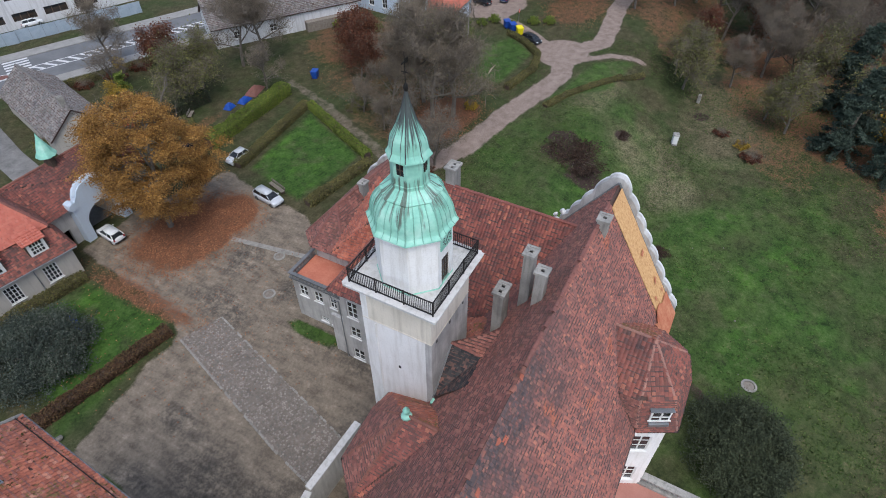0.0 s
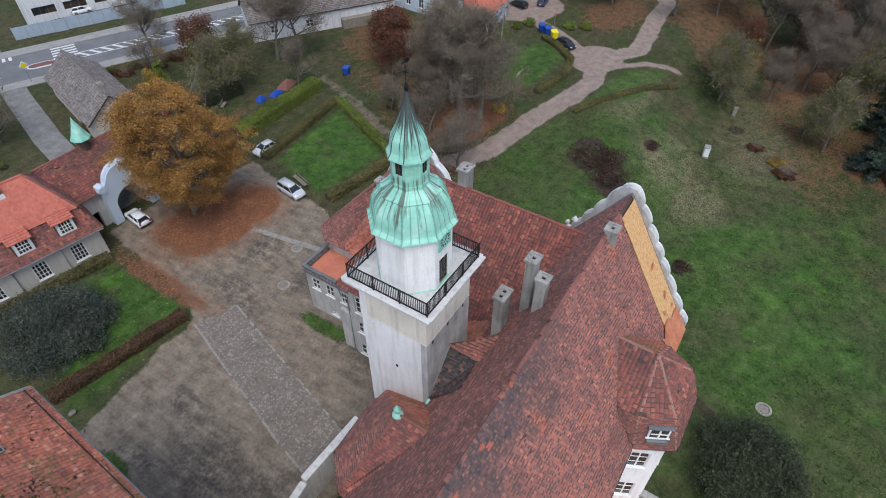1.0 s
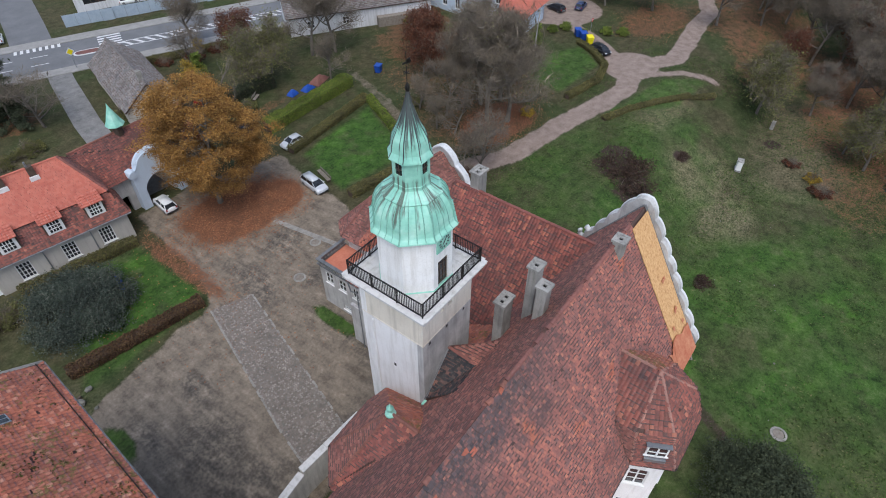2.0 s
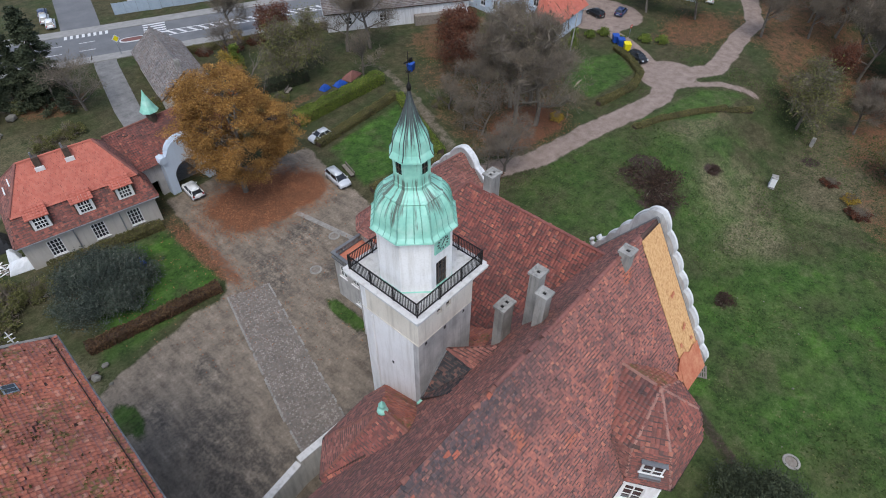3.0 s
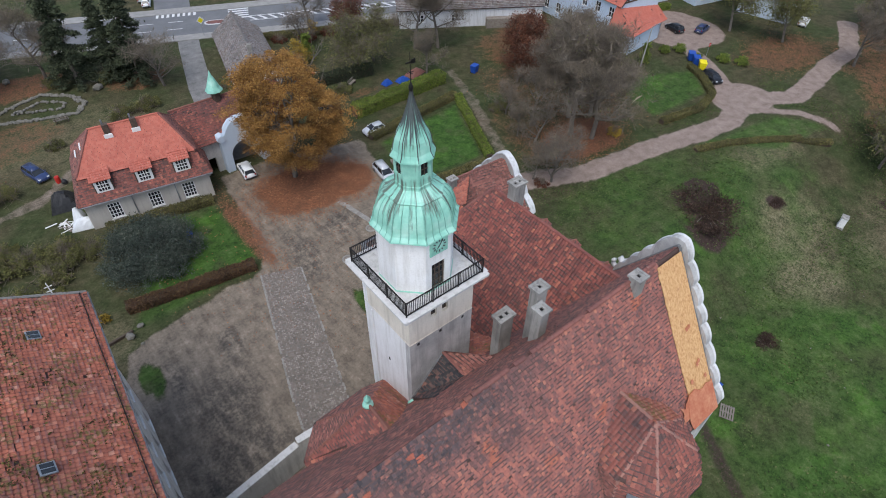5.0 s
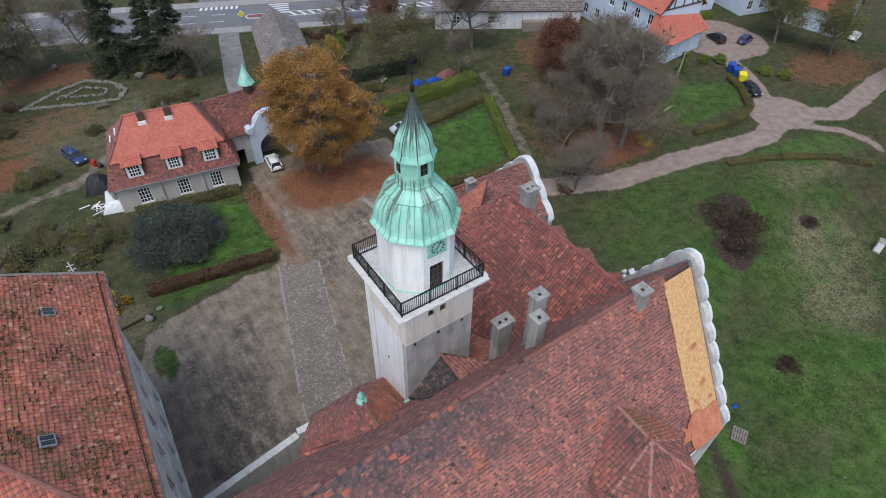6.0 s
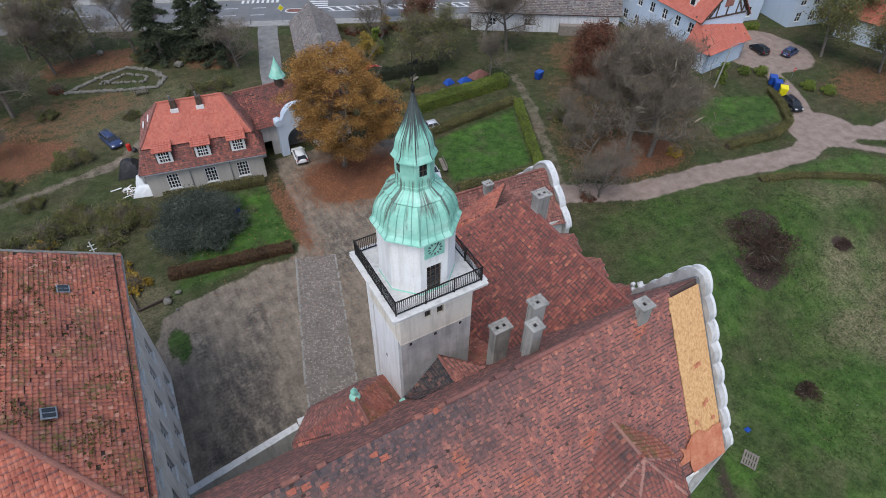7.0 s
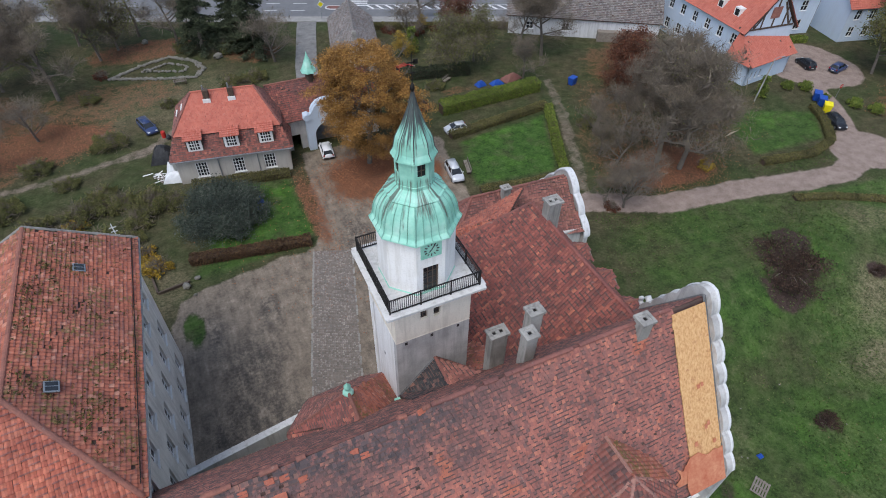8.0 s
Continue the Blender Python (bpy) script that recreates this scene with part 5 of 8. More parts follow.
lathe(bm, [(1.5, 24.88), (1.52, 24.95), (1.44, 25.0)], 8, OCT)
part("roll_moulding", bm, "copper", dm)
LR = 0.92
lant = part("lantern", lathe(bmesh.new(), [(LR * 1.03, 25.44), (LR * 1.03, 25.54), (LR, 25.56)], 8, OCT), "copper", tw, "octagonal green copper lantern")
for i in range(8):
    a0, a1 = OCT + i * math.tau / 8, OCT + (i + 1) * math.tau / 8
    p, q = (LR * math.cos(a0), LR * math.sin(a0)), (LR * math.cos(a1), LR * math.sin(a1))
    sl = math.dist(p, q)
    lan = bmesh.new()
    wall_run(lan, p, q, 25.46, 27.0, 0.1, [(sl / 2 - 0.2, sl / 2 + 0.2, 26.1, 26.75)] if i % 2 else [])
    part("lantern_wall", lan, "copper", lant)
for i in range(1, 8, 2):
    a0, a1 = OCT + i * math.tau / 8, OCT + (i + 1) * math.tau / 8
    p, q = (LR * math.cos(a0), LR * math.sin(a0)), (LR * math.cos(a1), LR * math.sin(a1))
    sl = math.dist(p, q)
    part("lantern_window", boxes((sl / 2 - 0.2, sl / 2 + 0.2, 0.05, 0.08, 26.1, 26.75), m=Matrix.Translation((*p, 0)) @ Matrix.Rotation(math.atan2(q[1] - p[1], q[0] - p[0]), 4, "Z")), "glass", lant)
    part("glazing_bar_grid", boxes((sl / 2 - 0.02, sl / 2 + 0.02, 0.02, 0.048, 26.1, 26.75), (sl / 2 - 0.2, sl / 2 - 0.022, 0.022, 0.046, 26.4, 26.44), (sl / 2 + 0.022, sl / 2 + 0.2, 0.022, 0.046, 26.4, 26.44), m=Matrix.Translation((*p, 0)) @ Matrix.Rotation(math.atan2(q[1] - p[1], q[0] - p[0]), 4, "Z")), "wood_dark", lant)
bm = bmesh.new()
cap = [(0.9, 26.85), (1.08, 26.88), (1.06, 26.96), (0.92, 27.2), (0.87, 27.5), (0.82, 27.75), (0.7, 28.02), (0.64, 28.12)]
lathe(bm, cap, 8, OCT)
sp = part("spire_skirt", bm, "copper_spire", tw, "flared green copper skirt")
bm = bmesh.new()
upper = [(0.66, 28.06), (0.64, 28.13), (0.5, 28.42), (0.35, 28.82), (0.2, 29.25), (0.09, 29.7), (0.05, 29.9)]
lathe(bm, upper, 8, OCT)
su = part("spire", bm, "copper_spire", tw, "dark weathered copper spire")
for i in range(8):
    a = OCT + i * math.tau / 8
    part("seam", tube(bmesh.new(), [(r * 1.01 * math.cos(a), r * 1.01 * math.sin(a), z) for r, z in cap[2:]], 0.025, 4), "copper_dark", sp)
    part("seam", tube(bmesh.new(), [(r * 1.01 * math.cos(a), r * 1.01 * math.sin(a), z) for r, z in upper[1:]], 0.022, 4), "copper_dark", su)
bm = bmesh.new()
lathe(bm, [(0.05, 29.85), (0.09, 29.95), (0.11, 30.05), (0.09, 30.15), (0.04, 30.25), (0.02, 30.3), (0.014, 31.5), (0.008, 31.6)], 8)
vane = part("finial_rod", bm, "iron", tw, "dark iron finial rod with weather vane")
part("weather_vane", boxes((-0.22, 0.16, -0.01, 0.01, 31.12, 31.18), (0.06, 0.26, -0.01, 0.01, 31.06, 31.26), (-0.16, 0.16, -0.01, 0.01, 30.7, 30.73), (-0.01, 0.01, -0.16, 0.16, 30.7, 30.73)), "iron", vane)

# small tent roof between tower and main roof
tent = thing("tent_roof", "small steep roof of dark and orange tiles against the tower", "roof")
AP = (0.1, -2.22, 14.1)
AP2 = (0.1, RY + (RZ - 14.0) / ((RZ - N_EAVE[1]) / (N_EAVE[0] - RY)), 14.0)
roof(tent, [(-2.2, -4.4, north_z(-4.4) + 0.1), (-2.2, -2.22, 11.5), AP, AP2], "tile_black", 0.22, 0.2, 0, 0.02)
roof(tent, [(2.0, -2.22, 12.0), (2.0, -4.6, north_z(-4.6) + 0.1), AP2, AP], "tile_brown", 0.22, 0.2)
ridge(tent, (AP[0], AP[1], AP[2] + 0.03), AP2, "tile_brown", r=0.1)
bm = bmesh.new()
tube(bm, [(-2.25, -2.24, 11.55), (AP[0], -2.24, 14.2), (2.0, -2.24, 12.05)], 0.07, 5)
part("flashing", bm, "lead", tent)
part("valley_lining", boxes((-2.55, -2.2, -3.4, -2.2, 11.2, 11.45)), "copper", tent)
# mossy valley between tower, chimneys and the east wing
val = thing("valley_roof", "brown mossy roof valley behind the tower", "roof")
roof(val, [(2.2, 0.5, 9.6), (2.2, -3.6, 12.6), (4.8, -3.8, 12.4), (4.4, 0.6, 9.9)], "tile_mossy", 0.24, 0.22, 0, 0.01)

# ---- south bay with mansard dormer and terrace ----
bay = thing("south_bay", "projecting south bay with hipped red tiled roof", "building")
B1, B2, B3, B4 = (2.85, -13.55, 9.15), (4.05, -15.75, 9.15), (8.3, -15.75, 9.15), (9.5, -13.55, 9.15)
U1, U2, U3, U4, U5, U6 = (3.2, -11.85, 11.75), (3.2, -13.15, 11.75), (4.18, -14.95, 11.75), (8.0, -14.95, 11.75), (8.98, -13.15, 11.75), (8.98, -11.85, 11.75)
HA, HB = (6.12, -12.75, 14.0), (6.12, -10.2, 14.0)
roof(bay, [U1, U2, HA, HB], "tile_main", 0.25, 0.28, 0.04)
roof(bay, [U2, U3, HA], "tile_main", 0.25, 0.28, 0.04)
roof(bay, [U3, U4, HA], "tile_main", 0.25, 0.28, 0.04)
roof(bay, [U4, U5, HA], "tile_main", 0.25, 0.28, 0.04)
roof(bay, [U5, U6, HB, HA], "tile_mossy", 0.23, 0.22, 0.03)
roof(bay, [B1, B2, U3, U2], "tile_main", 0.2, 0.18)
roof(bay, [B2, B3, U4, U3], "tile_main", 0.23, 0.2)
roof(bay, [B3, B4, U5, U4], "tile_main", 0.23, 0.2)
roof(bay, [(3.05, -11.9, 11.6), B1, U2, U1], "tile_brown", 0.2, 0.2)
for a, b in ((HA, U2), (HA, U3), (HA, U4), (HB, HA), (U3, B2), (U2, B1), (HA, U5)):
    ridge(bay, a, b, "tile_hip", r=0.1)
for a, b in ((B1, B2), (B2, B3), (B3, B4)):
    gutter(bay, (a[0], a[1] - 0.05, a[2] - 0.05), (b[0], b[1] - 0.05, b[2] - 0.05), 0.075, "iron")
wm = pose(3.62, -14.45, 10.1, 0, 0, -61.5)
dw = part("dormer", boxes((-0.62, 0.62, -0.12, 0.7, 0.0, 1.1), m=wm), "frame_white", bay, "small dormer with white window")
for x0, x1 in ((-0.5, -0.05), (0.05, 0.5)):
    part("pane", boxes((x0, x1, -0.15, -0.11, 0.2, 0.95), m=wm), "glass", dw)
part("glazing_bar_grid", boxes((-0.5, 0.5, -0.19, -0.152, 0.55, 0.61), (-0.05, 0.05, -0.19, -0.152, 0.2, 0.95), (-0.7, 0.7, -0.2, -0.12, 0.08, 0.17), m=wm), "frame_white", dw)
part("dormer_hood", boxes((-0.72, 0.72, -0.2, 0.8, 1.1, 1.16), m=wm), "zinc", dw)
part("apron", boxes((-0.6, 0.6, -0.34, -0.1, -0.3, -0.02), m=wm), "zinc", dw)
ring = [(3.2, -13.0), (4.35, -15.3), (8.0, -15.3), (9.15, -13.0)]
for a, b in zip(ring, ring[1:]):
    L = math.dist(a, b)
    hs = [(L / 2 - 0.6, L / 2 + 0.6, z, z + 1.9) for z in (1.4, 5.6)] if L < 3 else [(L * f - 0.55, L * f + 0.55, z, z + 1.9) for f in (0.28, 0.72) for z in (1.4, 5.6)]
    bm = bmesh.new()
    wall_run(bm, a, b, -4.2, 9.05, 0.4, hs)
    part("wall", bm, "white_plaster", bay)
    for h in hs:
        window(bay, a, b, h, 2, 3)
ter = thing("south_terrace", "raised terrace with pale red floor and stone balustrade", "terrace", kind="structure")
part("terrace_floor", boxes((-9, 4.6, -21, -13.0, -4.3, 0.7)), "pink_floor", ter)
part("edge", boxes((4.3, 4.9, -21, -15.0, 0.7, 0.9), (-9, 4.3, -21.3, -20.7, 0.7, 0.9)), "concrete", ter)
part("rail", boxes((4.32, 4.88, -21, -15.0, 1.5, 1.68), bevel=0.03), "concrete", ter, "grey stone handrail")
for i in range(19):
    bm = bmesh.new()
    lathe(bm, [(0.08, 0.9), (0.08, 0.96), (0.05, 1.02), (0.09, 1.18), (0.05, 1.36), (0.08, 1.44), (0.08, 1.5)], 8, 0, 4.6, -15.3 - i * 0.3)
    part("baluster", bm, "concrete", ter)

# ---- south-west wing ----
sw = thing("castle_west_wing", "long west wing with mossy orange tiled roof and grey wall", "building")
A, B, C2, D = (-14.8, 16.15, 13.55), (-15.72, -3.7, 13.55), (-20.84, 2.3, 16.95), (-20.5, 15.6, 17.0)
roof(sw, [B, A, D, C2], "tile_mossy", 0.25, 0.25, 0.045, 0.004)
roof(sw, [(-26.4, -4.2, 13.55), B, C2], "tile_orange", 0.25, 0.3, 0.04)
roof(sw, [(-26.2, 16.4, 13.55), (-26.4, -4.2, 13.55), C2, D], "tile_mossy", 0.3, 0.3, 0.0)
ridge(sw, D, C2, "tile_ridge")
ridge(sw, C2, B, "tile_ridge", r=0.15)
bm = bmesh.new()
tube(bm, [(-14.75, 16.2, 13.6), (-20.5, 15.7, 17.08), (-26.2, 16.5, 13.6)], 0.1, 5)
part("verge", bm, "concrete", sw)
gutter(sw, (-14.75, 16.2, 13.5), (-15.66, -3.7, 13.5), 0.09, "zinc")
part("snow_guard", tube(bmesh.new(), [(-15.1, 16.0, 13.92), (-15.9, -2.9, 13.9)], 0.03, 5), "iron", sw)
wl = ((-15.6, 15.9), (-16.3, -3.4))
sw_h = [(1.6 + 2.55 * i, 2.75 + 2.55 * i, z, z + h) for i in range(7) for z, h in ((1.0, 1.9), (5.2, 2.0), (9.4, 2.0))]
bm = bmesh.new()
wall_run(bm, wl[1], wl[0], -0.3, 13.3, 0.5, [(19.31 - h[1], 19.31 - h[0], h[2], h[3]) for h in sw_h])
part("wall", bm, "wall_grey", sw)
for h in sw_h:
    window(sw, wl[1], wl[0], (19.31 - h[1], 19.31 - h[0], h[2], h[3]), 2, 3, 0.2)
bm = bmesh.new()
wall_run(bm, wl[0], (-25.6, 16.1), -0.3, 13.4, 0.5)
wall_run(bm, (-25.6, 16.1), (-25.8, -3.8), -0.3, 13.4, 0.5)
wall_run(bm, (-25.8, -3.8), wl[1], -0.3, 13.4, 0.5)
prism(bm, [(-16.0, 16.0), (-25.4, 16.2), (-25.4, 15.8), (-16.0, 15.6)], 13.4, 13.45)
part("wall", bm, "wall_grey", sw)
bm = bmesh.new()
a = [bm.verts.new((x, y, z)) for x, y, z in ((-15.2, 16.0, 13.4), (-25.9, 16.2, 13.4), (-20.5, 15.6, 16.85))]
b = [bm.verts.new((v.co.x, v.co.y - 0.35, v.co.z)) for v in a]
bm.faces.new(a), bm.faces.new(b[::-1])
for i in range(3):
    bm.faces.new((a[i], a[(i + 1) % 3], b[(i + 1) % 3], b[i]))
part("gable_end", bm, "wall_grey", sw)
sw_slope = math.degrees(math.atan2(3.45, 5.9))
for x, y in ((-17.9, 12.35), (-19.0, 2.9)):
    z = 13.55 + (-14.9 - x) * 3.45 / 5.9 + 0.1
    s = part("skylight", boxes((-0.36, 0.36, -0.36, 0.36, 0, 0.1), bevel=0.02), "zinc", sw, "small grey metal skylight")
    s.matrix_basis = pose(x, y, z, 0, sw_slope, 2)
    for o in (-0.16, 0.16):
        p = part("pane", boxes((-0.28, 0.28, o - 0.13, o + 0.13, 0.095, 0.112)), "glass", s)

# ---- courtyard wall with pale coping ----
cw = thing("courtyard_wall", "old grey courtyard wall with pale sheet coping", "wall", kind="structure")
for a, b, z in (((-16.0, 3.0), (-7.9, 4.1), 2.9), ((-7.9, 4.1), (-2.3, 3.9), 3.3)):
    bm = bmesh.new()
    wall_run(bm, a, b, -0.3, z, 0.45)
    part("wall", bm, "wall_grey", cw)
    L = math.dist(a, b)
    m = Matrix.Translation((*a, 0)) @ Matrix.Rotation(math.atan2(b[1] - a[1], b[0] - a[0]), 4, "Z")
    for i in range(int(L / 1.0)):
        u = L / int(L / 1.0)
        part("coping_slab", boxes((i * u + 0.006, (i + 1) * u - 0.006, -0.05, 0.5, z, z + 0.09 + random.uniform(0, 0.015)), bevel=0.015, m=m), "slab", cw)

# ---- gate lodge ----
LX, LY, LT = -12.5, 41.33, -10.1
lodge = thing("gate_lodge", "two-storey gate lodge with new orange mansard roof", "house", LX, LY, 0, LT)
LW, LD = 12.7, 9.2
l_holes = [(x - 0.65, x + 0.65, 0.75, 2.65) for x in (2.65, 6.75, 10.3)]
bm = bmesh.new()
wall_run(bm, (0, 0), (LW, 0), -0.2, 3.5, 0.4, l_holes)
wall_run(bm, (LW, 0.4), (LW, LD), -0.2, 3.5, 0.4)
wall_run(bm, (LW - 0.4, LD), (0, LD), -0.2, 3.5, 0.4)
wall_run(bm, (0, LD - 0.4), (0, 0.4), -0.2, 3.5, 0.4)
part("wall", bm, "lodge_plaster", lodge)
for h in l_holes:
    window(lodge, (0, 0), (LW, 0), h, 4, 4, 0.1, bar=0.035)
E0, E1_, E2_, E3_ = (-0.45, -0.5, 3.4), (LW + 0.45, -0.5, 3.4), (LW + 0.45, LD + 0.5, 3.4), (-0.45, LD + 0.5, 3.4)
K0, K1, K2, K3 = (0.55, 1.35, 5.55), (LW - 0.55, 1.35, 5.55), (LW - 0.55, LD - 1.35, 5.55), (0.55, LD - 1.35, 5.55)
J0, J1, J2, J3 = (0.35, 1.1, 5.62), (LW - 0.35, 1.1, 5.62), (LW - 0.35, LD - 1.1, 5.62), (0.35, LD - 1.1, 5.62)
R0, R1 = (3.0, LD / 2, 9.0), (10.0, LD / 2, 9.0)
roof(lodge, [E0, E1_, K1, K0], "tile_main", 0.25, 0.25, 0.02)
roof(lodge, [E1_, E2_, K2, K1], "tile_brown", 0.3, 0.3)
roof(lodge, [E2_, E3_, K3, K2], "tile_main", 0.3, 0.3)
roof(lodge, [E3_, E0, K0, K3], "tile_brown", 0.3, 0.3)
roof(lodge, [J0, J1, R1, R0], "tile_new", 0.26, 0.26, 0.0, 0.0, 0.03)
roof(lodge, [J1, J2, R1], "tile_brown", 0.3, 0.3)
roof(lodge, [J2, J3, R0, R1], "tile_new", 0.26, 0.26, 0.0, 0.0, 0.03)
roof(lodge, [J3, J0, R0], "tile_brown", 0.3, 0.3)
for a, b in ((R0, R1), (R0, J0), (R1, J1), (R0, J3), (R1, J2)):
    ridge(lodge, a, b, "tile_new" if a == R0 and b == R1 else "tile_brown", r=0.13)
gutter(lodge, (-0.4, -0.55, 3.36), (LW + 0.4, -0.55, 3.36), 0.07)
for x in (4.6, 9.0):
    part("drainpipe", tube(bmesh.new(), [(x, -0.52, 3.3), (x, -0.08, 3.0), (x, -0.08, 0)], 0.05, 6), "zinc", lodge)
for x in (2.6, 6.6, 10.4):
    d = part("dormer", boxes((x - 0.78, x + 0.78, 0.05, 1.5, 4.2, 5.7)), "frame_white", lodge, "white dormer with small-paned window")
    part("pane", boxes((x - 0.52, x + 0.52, 0.02, 0.06, 4.4, 5.55)), "glass", d)
    part("glazing_bar_grid", boxes(*[(x + o - 0.035, x + o + 0.035, -0.02, 0.018, 4.4, 5.55) for o in (-0.26, 0, 0.26)], *[(x - 0.52, x + 0.52, -0.024, 0.014, z - 0.035, z + 0.035) for z in (4.78, 5.16)]), "frame_white", d)
    me, _ = tile_mesh([(x - 0.95, -0.2, 5.68), (x + 0.95, -0.2, 5.68), (x + 0.95, 1.5, 6.15), (x - 0.95, 1.5, 6.15)], 0.3, 0.33, 0.04, 0.0)
    part("tiles", me, "tile_new", d, kind="stuff")
    me.materials.append(M["tile_new"])
    for s in (-1, 1):
        part("cheek", boxes((x + s * 0.86 - 0.05, x + s * 0.86 + 0.05, 0.1, 1.5, 4.1, 5.66)), "wood_dark", d)
for x in (4.7, 7.4):
    c = part("chimney", boxes((x - 0.3, x + 0.3, LD / 2 - 0.9, LD / 2 - 0.3, 8.0, 9.5), bevel=0.02), "wood_dark", lodge, "dark brick chimney with white apron")
    part("apron", boxes((x - 0.42, x + 0.42, LD / 2 - 1.05, LD / 2 - 0.92, 7.75, 8.5)), "frame_white", c)
    part("pot", tube(bmesh.new(), [(x - 0.15, LD / 2 - 0.6, 9.5), (x - 0.15, LD / 2 - 0.6, 10.0)], 0.09, 8), "zinc", c)
for x, z in ((1.0, 6.6), (1.7, 7.3)):
    part("roof_step", boxes((x - 0.06, x + 0.06, 3.6, 5.0, z + 0.2, z + 0.28)), "frame_white", lodge)

# ---- gatehouse with scrolled arch and copper turret ----
gate = thing("gatehouse", "low gatehouse with weathered red roof and copper turret", "building")
gx0, gx1, gyS, gyN, gyR = -0.6, 12.5, 43.0, 48.6, 45.6
roof(gate, [(gx0, gyS - 0.5, 4.3), (gx1, gyS - 0.7, 4.3), (gx1, gyR, 7.9), (gx0, gyR, 7.9)], "tile_dark", 0.25, 0.26, 0.03)
roof(gate, [(gx1, gyN + 0.5, 4.3), (gx0, gyN + 0.5, 4.3), (gx0, gyR, 7.9), (gx1, gyR, 7.9)], "tile_main", 0.25, 0.26, 0.03)
ridge(gate, (gx0, gyR, 7.95), (gx1, gyR, 7.95), "tile_ridge")
bm = bmesh.new()
wall_run(bm, (gx0, gyS), (gx1, gyS), -0.2, 4.4, 0.45, [(1.75, 2.85, -0.2, 2.1), (4.4, 8.0, -0.2, 3.0)])
wall_run(bm, (gx1, gyN), (gx0, gyN), -0.2, 4.4, 0.45, [(5.1, 8.7, -0.2, 3.0)])
wall_run(bm, (gx1, gyS + 0.45), (gx1, gyN), -0.2, 4.4, 0.45)
wall_run(bm, (gx0, gyN), (gx0, gyS + 0.45), -0.2, 4.4, 0.45)
wall_run(bm, (3.5, gyN - 0.5), (3.5, gyS + 0.5), -0.2, 4.3, 0.3)
wall_run(bm, (7.7, gyS + 0.5), (7.7, gyN - 0.5), -0.2, 4.3, 0.3)
part("wall", bm, "grey_plaster", gate)
# arch front: outline with the opening cut out
bm = bmesh.new()
outer = [(3.0, 0.0), (3.05, 4.1), (2.75, 4.5), (2.85, 5.0), (3.35, 5.1), (3.7, 4.9), (3.95, 5.4), (4.2, 5.85), (4.7, 6.3), (5.4, 6.5), (6.1, 6.5), (6.8, 6.3), (7.3, 5.85), (7.55, 5.4), (7.8, 4.9), (8.15, 5.1), (8.65, 5.0), (8.75, 4.5), (8.45, 4.1), (8.5, 0.0)]
inner = [(7.55, 0.0)] + [(5.75 + 1.8 * math.cos(a), 1.9 + 1.75 * math.sin(a)) for a in np.linspace(0, math.pi, 15)] + [(3.95, 0.0)]
loop = outer + inner
f = [bm.verts.new((x, 42.1, z)) for x, z in loop]
b = [bm.verts.new((x, 42.98, z)) for x, z in loop]
fa = bm.faces.new(f)
fb = bm.faces.new(b[::-1])
for i in range(len(f)):
    j = (i + 1) % len(f)
    bm.faces.new((f[i], f[j], b[j], b[i]))
bmesh.ops.triangulate(bm, faces=[fa, fb])
arch = part("arch_front", bm, "house_white", gate, "pale grey baroque arch gable with scrolls")
for x in (3.2, 8.3):
    part("scroll", tube(bmesh.new(), [(x, 41.95, 4.65), (x, 43.0, 4.65)], 0.42, 14), "house_white", arch)
part("coping", tube(bmesh.new(), [(x, 42.5, z + 0.06) for x, z in outer[6:14]], 0.26, 6), "house_white", arch)
tur = part("turret", lathe(bmesh.new(), [(0.52, 7.5), (0.52, 8.8)], 8, OCT, 5.0, gyR), "wood_dark", gate, "roof turret with louvres and green copper cap")
part("turret_cap", lathe(bmesh.new(), [(0.5, 8.75), (1.0, 8.78), (0.96, 8.9), (0.72, 9.3), (0.52, 9.8), (0.32, 10.3), (0.12, 10.8), (0.02, 11.2)], 8, OCT, 5.0, gyR), "copper", tur, "green copper cap")

